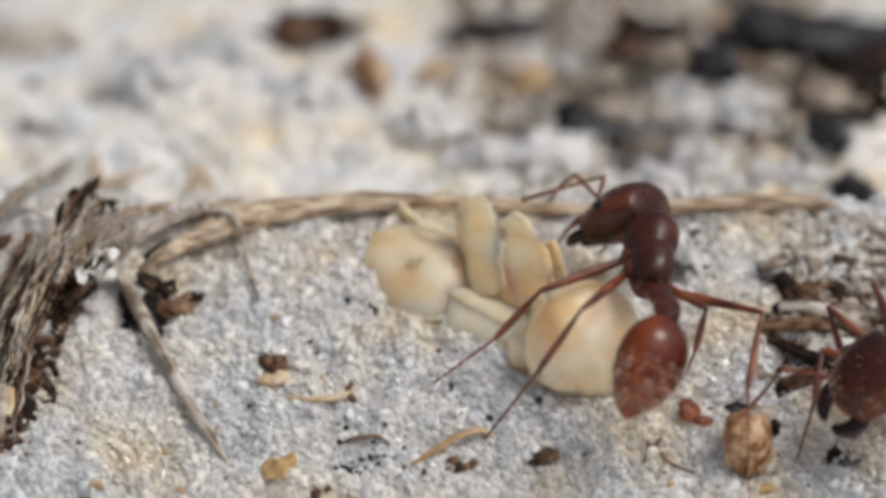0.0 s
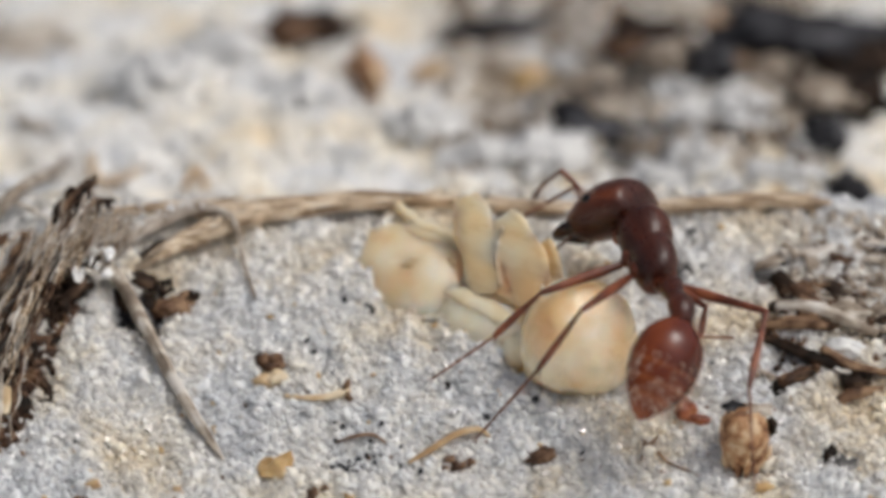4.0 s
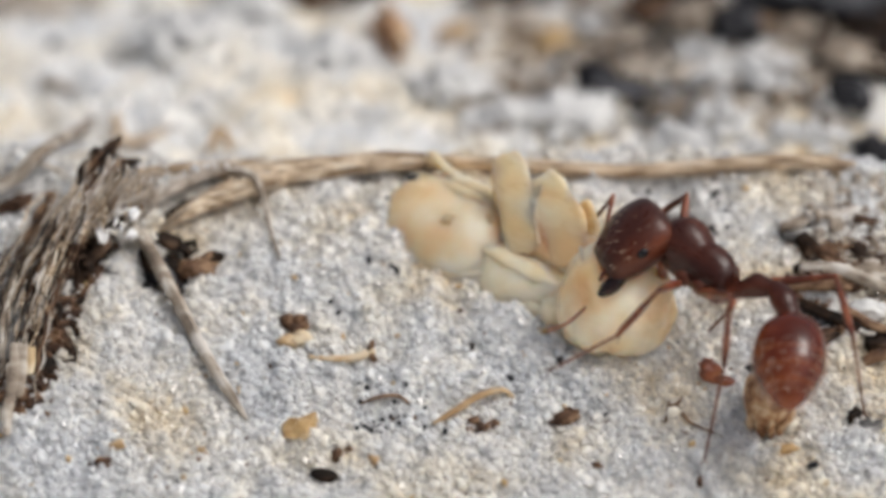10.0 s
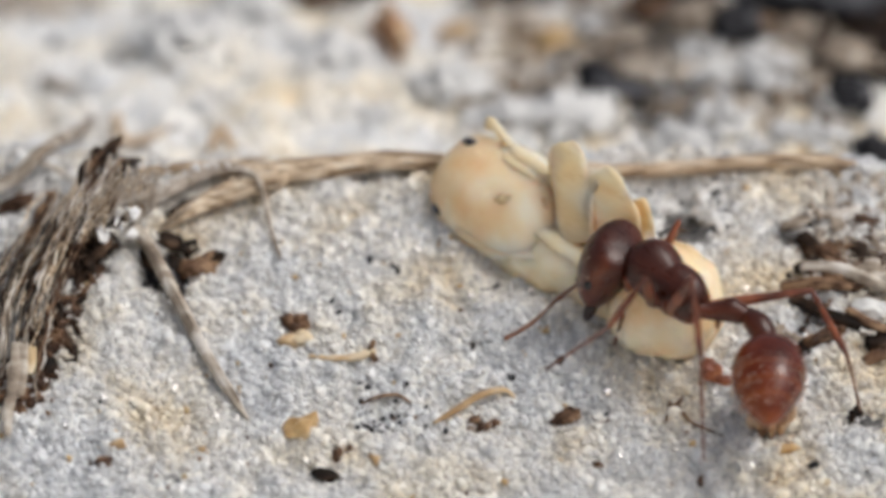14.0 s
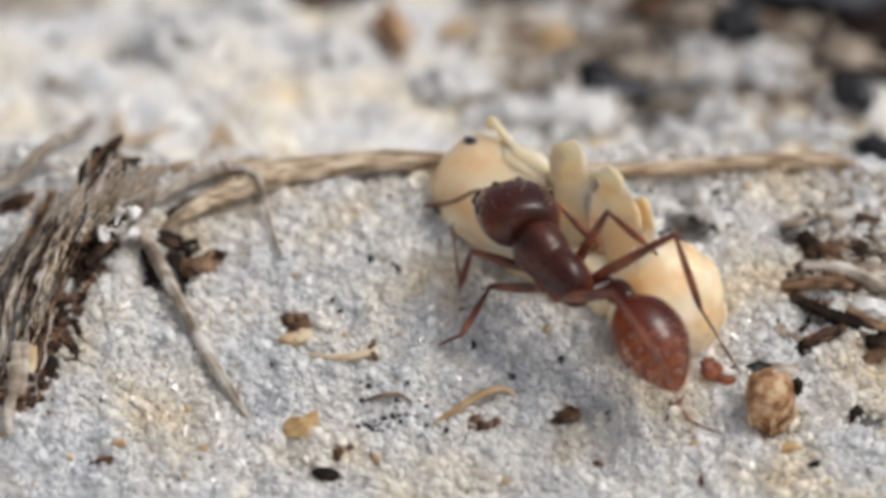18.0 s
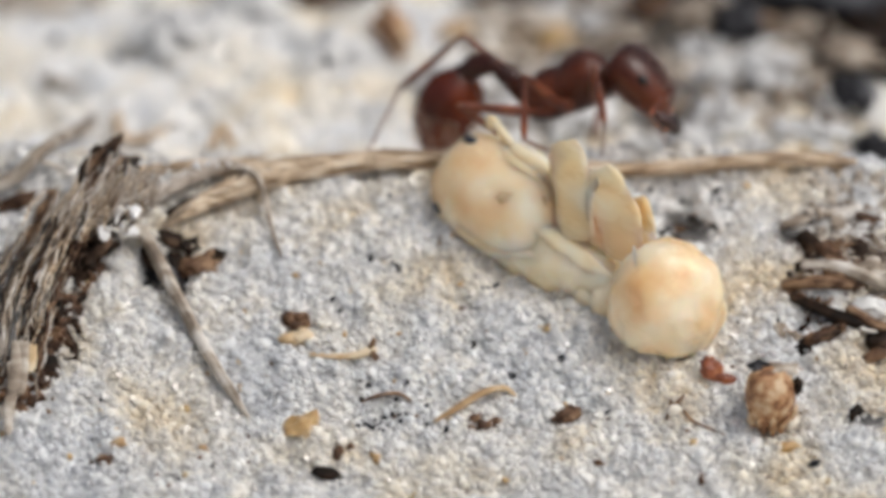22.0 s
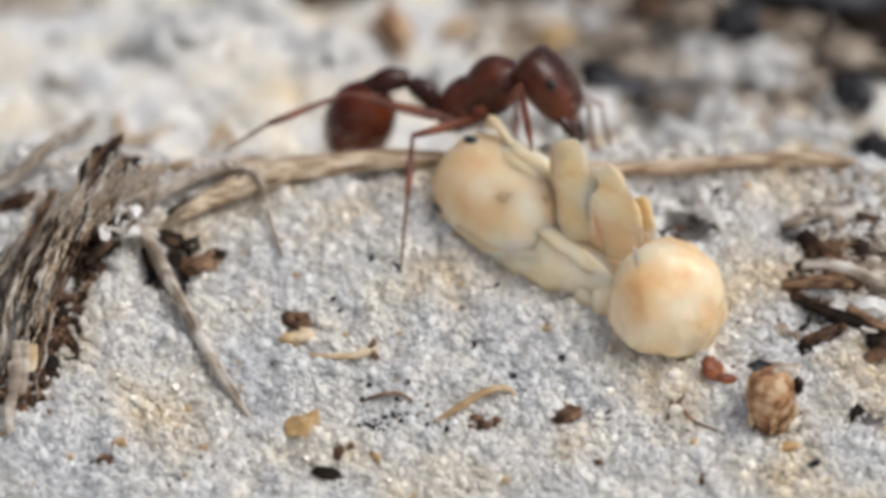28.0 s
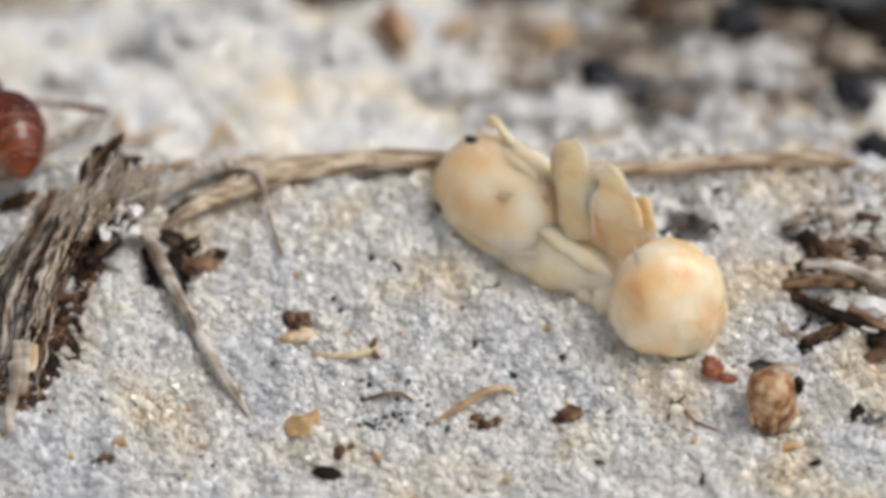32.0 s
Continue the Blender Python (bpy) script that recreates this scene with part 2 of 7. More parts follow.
def lumpy(bm, amount, freq, seed):
    """Soft uneven relief over a whole skin."""
    bm.normal_update()
    for v in bm.verts:
        q = v.co * freq + Vector((seed, -seed, seed * 2))
        v.co += v.normal * amount * (noise.noise(q) + 0.5 * noise.noise(q * 2.3))
    return bm


def bend(pts, steps):
    """A smooth curve through points (Catmull-Rom)."""
    p = [Vector(q) for q in pts]
    out = []
    for k in range(len(p) - 1):
        a, b, c, d = p[max(k - 1, 0)], p[k], p[k + 1], p[min(k + 2, len(p) - 1)]
        for i in range(steps):
            f = i / steps
            out.append(0.5 * (2 * b + (c - a) * f + (2 * a - 5 * b + 4 * c - d) * f * f + (3 * b - a - 3 * c + d) * f ** 3))
    return out + [p[-1]]


def blob(radii, sub=3, rough=0.0, freq=1.0, seed=0.0, centre=(0, 0, 0), bm=None, turn=None):
    """A lumpy ellipsoid."""
    own = bmesh.new()
    bmesh.ops.create_icosphere(own, subdivisions=sub, radius=1.0)
    for v in own.verts:
        k = 1 + rough * (noise.noise(v.co * freq + Vector((seed, seed * 1.7, -seed))) + 0.4 * noise.noise(v.co * freq * 2.9 + Vector((-seed, seed, 5))))
        v.co = Vector((v.co.x * radii[0] * k, v.co.y * radii[1] * k, v.co.z * radii[2] * k))
        if turn:
            v.co = turn @ v.co
        v.co += Vector(centre)
    if bm is None:
        return own
    me = bpy.data.meshes.new("tmp")
    own.to_mesh(me)
    own.free()
    bm.from_mesh(me)
    bpy.data.meshes.remove(me)
    return bm


def smooth(a, b, v):
    u = min(1.0, max(0.0, (v - a) / (b - a)))
    return u * u * (3 - 2 * u)


def bump(x, y, cx, cy, r, h):
    return h * math.exp(-((x - cx) ** 2 + (y - cy) ** 2) / (r * r))


def ground_z(x, y):
    """Height of the sand in millimetres: a bank that faces the camera, its crest, and the lower ground behind it."""
    crest = 2.4 + 0.15 * math.sin(x * 0.45)
    front = 0.466 * max(min(y, crest), -9.0)
    back = -0.7 + 0.012 * max(0.0, y - 6)
    z = front + (back - front) * smooth(crest - 0.2, crest + 3.0, y)
    z += bump(x, y, -7.6, -1.6, 1.7, 0.45) + bump(x, y, -9.5, -4.5, 2.2, 0.35) - bump(x, y, -6.25, -0.75, 0.5, 1.0)
    z -= bump(x, y, -9.3, -2.2, 0.5, 0.6)
    z += bump(x, y, 4.2, -1.9, 1.3, 0.25) + bump(x, y, 8.6, -1.2, 1.2, 0.35)
    z -= bump(x, y, 5.35, 1.2, 0.58, 2.0)
    z += bump(x, y, 9.0, 9.5, 2.0, 1.1) + bump(x, y, 6.0, 12.0, 1.5, 0.7) + bump(x, y, -4.5, 11.0, 4.0, 0.9)
    return z


# ---- the ground ----
def fine_z(x, y):
    v = Vector((x, y, 0.0))
    near = math.exp(-((x / 30.0) ** 2 + ((y - 8) / 45.0) ** 2))
    return ground_z(x, y) + near * (0.16 * noise.noise(v * 0.8) + 0.28 * noise.noise(v * 1.3) + 0.20 * noise.noise(v * 2.7) + 0.09 * noise.noise(v * 5.3)
                                    + (0.35 * noise.noise(v * 0.45 + Vector((9, 2, 0))) if y > 5 else 0.0))


def spread(lo, hi, step, far):
    c = [lo + step * i for i in range(int((hi - lo) / step) + 1)]
    w, left, right = step, [lo], [c[-1]]
    while right[-1] < far:
        w *= 1.45
        left.append(left[-1] - w)
        right.append(right[-1] + w)
    return left[:0:-1] + c + right[1:]


def build_ground():
    xs, ys = spread(-13.0, 13.0, 0.14, 30000), spread(-9.0, 24.0, 0.14, 30000)
    verts = [(x * MM, y * MM, fine_z(x, y) * MM) for y in ys for x in xs]
    w = len(xs)
    faces = [(j * w + i, j * w + i + 1, (j + 1) * w + i + 1, (j + 1) * w + i) for j in range(len(ys) - 1) for i in range(w - 1)]
    me = bpy.data.meshes.new("ground")
    me.from_pydata(verts, [], faces)
    me.polygons.foreach_set("use_smooth", [True] * len(me.polygons))
    me.materials.append(SAND)
    tagged(new("ground", me), "pale quartz sand bank, loose, blue-grey and honey in places", "sand", kind="structure")


build_ground()


def grain_shapes(count, sub, rough):
    out = []
    for k in range(count):
        bm = blob((1, 0.75 + 0.25 * random.random(), 0.6 + 0.3 * random.random()), sub, rough, 1.3, k * 3.1)
        bm.verts.ensure_lookup_table()
        out.append((np.array([v.co[:] for v in bm.verts]), np.array([[v.index for v in f.verts] for f in bm.faces])))
        bm.free()
    return out


def scatter(name, places, shapes, material, label, category, smooth=True):
    """Many small lumps as one mesh; places: x, y, z, radius."""
    rng = np.random.default_rng(len(places))
    vs, fs, base = [], [], 0
    for x, y, z, r in places:
        co, tri = shapes[rng.integers(len(shapes))]
        q = rng.normal(size=4)
        q /= np.linalg.norm(q)
        w, a, b, c = q
        rot = np.array([[1 - 2 * (b * b + c * c), 2 * (a * b - c * w), 2 * (a * c + b * w)], [2 * (a * b + c * w), 1 - 2 * (a * a + c * c), 2 * (b * c - a * w)],
                        [2 * (a * c - b * w), 2 * (b * c + a * w), 1 - 2 * (a * a + b * b)]])
        vs.append((co @ rot.T) * r + (x, y, z))
        fs.append(tri + base)
        base += len(co)
    vs, fs = np.concatenate(vs) * MM, np.concatenate(fs)
    me = bpy.data.meshes.new(name)
    me.vertices.add(len(vs))
    me.vertices.foreach_set("co", vs.astype(np.float32).ravel())
    me.loops.add(fs.size)
    me.loops.foreach_set("vertex_index", fs.astype(np.int32).ravel())
    me.polygons.add(len(fs))
    me.polygons.foreach_set("loop_start", np.arange(0, fs.size, 3, dtype=np.int32))
    me.polygons.foreach_set("loop_total", np.full(len(fs), 3, dtype=np.int32))
    me.polygons.foreach_set("use_smooth", np.full(len(fs), smooth, dtype=bool))
    me.update(calc_edges=True)
    me.validate()
    me.materials.append(material)
    return tagged(new(name, me), label, category, kind="stuff")


def sand_places(count, x0, x1, y0, y1, lo, hi, power=2.0, sink=0.25, top=0.55, rng=np.random.default_rng(5)):
    out = []
    for _ in range(count):
        x, y = rng.uniform(x0, x1), rng.uniform(y0, y1)
        r = lo + (hi - lo) * rng.random() ** power
        out.append((x, y, fine_z(x, y) + r * rng.uniform(-sink, top), r))
    return out


GRAINS = grain_shapes(18, 2, 0.9)
CRUMBS = grain_shapes(24, 1, 0.7)
scatter("sand_grains", sand_places(22000, -11.2, 11.2, -8.2, 3.6, 0.06, 0.18, 1.4, 0.9, top=-0.2), CRUMBS, GRAIN, "loose white and honey quartz sand grains", "sand", False)
scatter("fine_sand_grains", sand_places(18000, -11.2, 11.2, -8.2, 3.6, 0.025, 0.065, 1.0, 0.6, top=0.4), CRUMBS, GRAIN, "fine white quartz grit between the grains", "sand", False)
scatter("coarse_sand_grains", sand_places(1700, -11.2, 11.2, -8.2, 3.6, 0.10, 0.22, 1.8, 0.9, top=-0.25), GRAINS, GRAIN, "coarse white quartz grains in the sand", "sand")
scatter("sand_clumps", sand_places(1100, -11.2, 11.2, -8.2, 2.2, 0.12, 0.24, 1.6, 0.9, top=-0.5), GRAINS, SAND, "soft clumps of white quartz sand", "sand")
scatter("clear_sand_grains", sand_places(24000, -11.2, 11.2, -8.2, 3.6, 0.04, 0.16, 1.7, 0.5, top=0.25), CRUMBS, CLEAR, "clear glassy quartz grains in the sand", "sand", False)
scatter("far_sand_grains", sand_places(14000, -13, 13, 3.6, 23, 0.07, 0.30, 2.0, 0.9, top=-0.1), CRUMBS, GRAIN, "coarse pale sand grains on lower ground", "sand", False)
scatter("litter_crumbs", sand_places(330, -11, 11, -8, 2.6, 0.02, 0.07, 1.5, 0.0), CRUMBS, CHAR, "tiny black specks of litter", "litter", False)
scatter("far_litter", sand_places(150, -13, 13, 5, 22, 0.05, 0.18, 2.0, 0.0) + sand_places(90, 3, 14, 12, 22, 0.08, 0.45, 2.0, 0.2), CRUMBS, ROT, "dark crumbs of litter on lower sand", "litter", False)
scatter("far_soil_crumbs", sand_places(1500, 0.5, 9.5, 7.5, 19, 0.07, 0.32, 1.4, 0.3), CRUMBS, STRAW_GREY, "grey-brown soil crumbs on lower sand", "soil", False)
scatter("litter_heap_crumbs", sand_places(380, 7.8, 11.2, -2.4, 0.3, 0.04, 0.15, 1.8, 0.3), CRUMBS, BROWN, "dark brown crumbs between the litter sticks", "litter", False)
# Dark crumbs put the shade of the burrow hollow into colour.
scatter("hollow_crumbs", sand_places(150, 4.9, 5.8, 0.75, 1.75, 0.06, 0.17, 1.5, 0.3), CRUMBS, ROT, "black-brown crumbs that stand for shade in the hollow", "litter", False)
# Grey crumbs imitate the softer shade towards its edge.
scatter("hollow_rim_crumbs", sand_places(130, 4.6, 6.6, 0.4, 1.9, 0.05, 0.15, 1.5, 0.3), CRUMBS, GREY, "grey crumbs that stand for shade round the hollow", "soil", False)
scatter("heap_soil_crumbs", sand_places(420, 8.3, 11.4, -0.9, 1.9, 0.05, 0.2, 1.6, 0.3), CRUMBS, STRAW_GREY, "grey-brown soil crumbs behind the litter heap", "soil", False)
scatter("tuft_crumbs", [(x, y, z, r) for x, y, z, r in sand_places(2600, -10.4, -7.3, -4.6, 0.6, 0.04, 0.2, 1.5, 0.2) if abs(x - (-8.75 + 0.36 * (y + 2.2))) < 0.55 + 0.35 * noise.noise(Vector((x * 2, y * 2, 3)))], CRUMBS, BROWN, "dark rotten crumbs below the straw tuft", "litter", False)
# Black crumbs fill the pit in place of its deep shade.
scatter("pit_crumbs", sand_places(150, -6.7, -5.75, -1.15, -0.15, 0.06, 0.18, 1.3, 0.2), CRUMBS, CHAR, "black crumbs that stand for shade in the pit under the stalk", "litter", False)
scatter("brown_flecks", sand_places(260, -11, 11, -8, 2.2, 0.025, 0.085, 1.6, 0.0), CRUMBS, BROWN, "small brown flecks of litter on the sand", "litter", False)
scatter("honey_flecks", sand_places(160, -11, 11, -8, 2.2, 0.05, 0.12, 1.6, 0.1), CRUMBS, AMBER, "honey-coloured grains on the sand", "sand", False)


# ---- straw and litter ----
def on_slope(y):
    return 25.0 if y < 2.2 else 0.0


def chip(name, x, y, size, material, label, category, rz=0.0, group="", rough=0.5, sub=3, sink=0.25, freq=1.6, tilt=0.0, facets=False):
    """A lumpy flake or seed lying on the sand."""
    ob = part(name, blob(size, sub, rough, freq, x * 1.3 + y), material, flat=facets)
    ob.matrix_world = at(x, y, fine_z(x, y) + size[2] * (1 - sink)) @ pose(0, 0, 0, on_slope(y)) @ pose(0, 0, 0, 0, tilt, rz)
    return tagged(ob, label, category, group)


def stalk(name, pts, radii, material, label, category, steps=8, n=10, rough=0.25, flat=0.8, splits=0, group=""):
    """A dry stem through points, with loose fibres along it as parts."""
    path = bend(pts, steps)
    t = [i / (len(path) - 1) for i in range(len(path))]
    rr = [float(np.interp(u, np.linspace(0, 1, len(radii)), radii)) for u in t]
    origin = Vector(pts[0])
    ob = thing(name, *origin, label, category, group)
    part("stem", tube([p - origin for p in path], rr, n, rough=rough, flat=flat), material, ob)
    rng = random.Random(len(path) * 7 + int(radii[0] * 100))
    for k in range(splits):
        i0 = rng.randrange(0, len(path) - 4)
        i1 = min(len(path) - 1, i0 + rng.randrange(4, 12))
        a = rng.uniform(0, 6.28)
        off = Vector((0, math.cos(a), math.sin(a)))
        fib = [path[i] - origin + off * (rr[i] * (0.85 + (0.35 * (i - i0) / (i1 - i0)) ** 2 * 3)) for i in range(i0, i1 + 1)]
        part("fibre", tube(fib, [rr[i0] * 0.16] * (len(fib) - 1) + [rr[i0] * 0.04], 5, rough=0.3), material, ob)
    return ob


# the long straw along the crest of the bank
stalk("straw", [(-7.19, 2.02, 0.97), (-5.84, 2.08, 1.09), (-4.68, 1.96, 1.11), (-3.65, 1.77, 1.13), (-2.11, 2.01, 1.23), (-0.31, 2.10, 1.29), (1.88, 2.05, 1.19), (4.06, 1.92, 1.10), (6.12, 2.10, 1.16), (7.92, 2.22, 1.22), (9.40, 2.14, 1.11)],
      [0.12, 0.17, 0.24, 0.32, 0.30, 0.22, 0.19, 0.19, 0.20, 0.22, 0.16], STRAW, "long tan dry grass stem lying along the sand crest", "straw", splits=26)
stalk("straw_strand", [(-6.36, 0.40, 0.36), (-5.74, 0.72, 0.64), (-5.11, 1.05, 0.84), (-4.41, 1.32, 1.01), (-3.51, 1.54, 1.10)], [0.05, 0.17, 0.24, 0.26, 0.16], STRAW, "frayed brown straw strand against the long stem", "straw", splits=26, rough=0.6)
stalk("straw_strand", [(-6.41, 0.31, 0.40), (-5.95, 0.45, 0.68), (-5.55, 0.92, 0.83)], [0.03, 0.05, 0.03], STRAW_GREY, "thin grey splinter beside the brown strand", "straw", splits=2)
stalk("straw_strand", [(-6.68, 0.89, 0.84), (-6.07, 1.18, 1.07), (-5.44, 1.55, 1.23), (-4.86, 1.58, 1.33), (-4.41, 1.52, 1.26)], [0.12, 0.19, 0.18, 0.15, 0.08], STRAW_PALE, "pale grey straw strand with sand stuck to it", "straw", splits=12, rough=0.5)
stalk("straw_strand", [(-6.38, 0.80, 0.38), (-5.88, 1.14, 0.55), (-5.25, 1.60, 0.70)], [0.08, 0.13, 0.06], ROT, "dark rotten strand between the straws", "straw", rough=0.7)
stalk("bent_rootlet", [(-4.86, 1.50, 1.32), (-4.51, 1.42, 1.36), (-4.21, 1.17, 1.28), (-4.07, 0.96, 1.05), (-3.99, 0.66, 0.76), (-3.88, 0.30, 0.44), (-3.69, -0.21, 0.04), (-3.51, -0.64, -0.28)], [0.05, 0.08, 0.085, 0.08, 0.065, 0.055, 0.045, 0.03], STRAW_GREY,
      "thin bent dark rootlet reaching down to the sand", "rootlet", steps=6, n=8)
stalk("straw_stalk", [(-6.97, -0.32, 0.75), (-6.64, -0.35, 0.32), (-5.99, -1.81, -0.26), (-5.28, -3.05, -1.06), (-4.69, -3.99, -1.66), (-4.31, -4.45, -2.06)], [0.15, 0.20, 0.19, 0.17, 0.14, 0.03], STRAW_GREY,
      "grey split straw stalk sloping onto the sand", "straw", n=12, splits=9)
stalk("far_straw", [(-10.81, 1.24, 0.78), (-9.78, 1.30, 1.13), (-9.04, 2.09, 1.56), (-8.37, 6.88, -0.06), (-8.19, 7.41, -0.01)], [0.2, 0.2, 0.17, 0.15, 0.06], STRAW_GREY, "weathered grey straw behind the mound", "straw", splits=4)
stalk("far_straw", [(-9.29, 1.88, 1.37), (-8.78, 1.79, 1.22), (-8.26, 1.65, 0.97)], [0.07, 0.07, 0.04], STRAW_GREY, "thin grey straw end behind the mound", "straw")
stalk("curled_husk", [(-7.64, 7.82, -0.12), (-7.56, 6.97, -0.20), (-7.18, 6.66, -0.32), (-6.27, 7.16, -0.14)], [0.10, 0.16, 0.16, 0.05], STRAW, "curled brown husk on the lower sand", "husk", flat=0.5)
stalk("curled_husk", [(-5.43, 6.37, -0.37), (-5.17, 6.76, -0.01), (-4.90, 6.34, -0.35)], [0.08, 0.10, 0.06], TAN, "small arched tan husk on the lower sand", "husk")


def straw_tuft():
    """The broken grass base: a core of dark rot, bundles of brown fibre along it, and a frayed pale fringe."""
    o = Vector((-8.43, -0.63, 0.59))
    tuft = thing("straw_tuft", *o, "broken frayed grass base, grey-brown fibres over dark rot", "straw")
    rng = random.Random(4)
    spine = bend([Vector((-7.52, 1.36, 1.71)), Vector((-7.88, 0.29, 1.21)), Vector((-8.32, -0.93, 0.66)), Vector((-8.80, -1.91, -0.21)), Vector((-9.10, -3.28, -0.95)), Vector((-9.31, -4.52, -1.75))], 10)
    lower = bend([Vector((-8.48, 0.71, 1.23)), Vector((-9.07, -0.62, 0.58)), Vector((-9.61, -1.53, -0.11)), Vector((-9.81, -2.98, -0.82)), Vector((-9.93, -4.59, -1.71))], 10)
    fringe = bend([Vector((-6.75, 0.59, 1.29)), Vector((-7.12, 0.32, 1.20)), Vector((-7.63, 0.15, 1.14)), Vector((-7.93, -0.26, 0.98))], 8)

    def wisp(name, line, i0, i1, off, r, material, wob=0.12, squash=0.6):
        pts, k = [], rng.uniform(0, 50)
        for i in range(i0, i1 + 1):
            w = Vector((noise.noise(Vector((i * 0.31, k, 0))), noise.noise(Vector((i * 0.31, k, 9))), noise.noise(Vector((i * 0.31, k, 17))))) * wob
            pts.append(line[i] + off + w - o)
        rr = [r * (0.35 + 0.65 * math.sin(math.pi * (0.12 + 0.8 * i / (len(pts) - 1)))) for i in range(len(pts))]
        part(name, tube(pts, rr, 6 if r < 0.08 else 9, rough=0.35 if r < 0.1 else 0.8, flat=squash), material, tuft)

    for k in range(60):
        i0 = rng.randrange(0, 40)
        wisp("rot", spine, i0, min(len(spine) - 1, i0 + rng.randrange(4, 10)), Vector((rng.uniform(-0.25, 0.75), rng.uniform(-0.1, 0.5), rng.uniform(-0.5, -0.05))), rng.uniform(0.05, 0.16), ROT, 0.45, 0.8)
    for k in range(14):
        i0 = rng.randrange(0, 24)
        wisp("sheath", lower, i0, min(len(lower) - 1, i0 + rng.randrange(10, 18)), Vector((rng.uniform(-0.5, 0.5), rng.uniform(0, 0.4), rng.uniform(-0.35, -0.05))), rng.uniform(0.10, 0.18), (BROWN, STRAW_GREY, GREY, STRAW_GREY)[k % 4], 0.15, 0.35)
    for k in range(110):
        i0 = rng.randrange(0, 32)
        wisp("fibre", spine, i0, min(len(spine) - 1, i0 + rng.randrange(5, 18)), Vector((rng.uniform(-0.5, 0.25), rng.uniform(-0.35, 0.1), rng.uniform(-0.15, 0.2))), rng.uniform(0.012, 0.045), rng.choice((ROT, BROWN, BROWN, STRAW, STRAW_GREY, STRAW_PALE)))
    for k in range(90):
        i0 = rng.randrange(0, 28)
        wisp("fibre", lower, i0, min(len(lower) - 1, i0 + rng.randrange(6, 16)), Vector((rng.uniform(-0.6, 0.6), rng.uniform(-0.4, 0.1), rng.uniform(-0.2, 0.15))), rng.uniform(0.012, 0.04), rng.choice((GREY, ROT, STRAW_GREY, STRAW_GREY, STRAW)))
    for k in range(170):
        c = rng.choice(fringe) + Vector((rng.uniform(-0.45, 0.35), rng.uniform(-0.45, 0.0), rng.uniform(-0.45, 0.3)))
        d = Vector((rng.uniform(0.1, 0.7), rng.uniform(-0.3, 0.3), rng.uniform(0.2, 0.9))).normalized() * rng.uniform(0.2, 0.6)
        side = Vector((rng.uniform(-0.1, 0.1), rng.uniform(-0.1, 0.1), rng.uniform(-0.08, 0.08)))
        r = rng.uniform(0.015, 0.06)
        part("fibre", tube([p - o for p in bend([c - d, c + side, c + d], 4)], [r * 0.4, r, r, r, r, r, r * 0.9, r * 0.6, r * 0.2], 6, rough=0.9, flat=0.5), rng.choice((STRAW_PALE, STRAW_PALE, STRAW_PALE, STRAW, BROWN)), tuft)
    for k in range(130):
        c = rng.choice(fringe) + Vector((rng.uniform(-0.8, 0.3), -0.42 + rng.uniform(-0.1, 0.1), 0.16 + rng.uniform(-0.5, 0.25)))
        d = Vector((rng.uniform(0.25, 0.75), rng.uniform(-0.1, 0.2), rng.uniform(0.5, 0.9))).normalized() * rng.uniform(0.25, 0.7)
        r = rng.uniform(0.012, 0.035)
        part("fibre", tube([p - o for p in bend([c - d, c + Vector((rng.uniform(-0.06, 0.06), 0, rng.uniform(-0.05, 0.05))), c + d], 4)], [r * 0.4, r, r, r, r, r, r * 0.9, r * 0.6, r * 0.2], 6, rough=0.6, flat=0.6), rng.choice((STRAW_PALE, STRAW_PALE, STRAW)), tuft)
    tip = [Vector((-8.08, 0.37, 1.18)), Vector((-8.00, 0.98, 1.53)), Vector((-7.72, 1.30, 1.73)), Vector((-7.32, 1.61, 2.00))]
    for k in range(9):
        off = Vector((rng.uniform(-0.16, 0.14), rng.uniform(-0.1, 0.1), rng.uniform(-0.12, 0.12)))
        path = bend([p + off * rng.uniform(0.5, 1.2) for p in tip], 5)[rng.randrange(0, 5):16 - rng.randrange(0, 5)]
        part("tip", tube([p - o for p in path], [0.03 + 0.045 * math.sin(2.6 * i / len(path)) for i in range(len(path))], 7, rough=1.1, flat=0.6), (ROT, ROT, BROWN)[k % 3], tuft, "dark rotten tip")
    part("tip", tube([Vector((-7.98, 1.35, 1.75)) - o, Vector((-7.83, 1.41, 1.87)) - o, Vector((-7.60, 1.35, 1.84)) - o], [0.05, 0.09, 0.05], 7, rough=1.0), ROT, tuft, "dark rotten tip")
    return tuft


straw_tuft()
scrap = thing("leaf_scrap", -9.34, -3.68, -1.18, "pale papery leaf scrap standing in the sand", "leaf")
o = scrap.matrix_world.translation / MM
for a, b, c, r, m in (((-9.47, -3.39, -0.68), (-9.49, -4.15, -1.09), (-9.63, -5.16, -1.78), 0.13, STRAW_GREY), ((-9.29, -3.44, -0.68), (-9.30, -4.00, -1.03), (-9.38, -4.63, -1.41), 0.13, STRAW_GREY), ((-9.11, -3.51, -0.73), (-9.10, -3.84, -0.96), (-9.17, -4.09, -1.12), 0.12, TAN),
                      ((-9.60, -3.87, -0.95), (-9.57, -4.64, -1.41), (-9.60, -5.44, -1.99), 0.09, STRAW_GREY)):
    part("strip", tube([Vector(p) - o for p in bend([a, b, c], 7)], [r * 0.9] + [r] * 13 + [r * 0.4], 8, rough=0.4, flat=0.22), m, scrap)

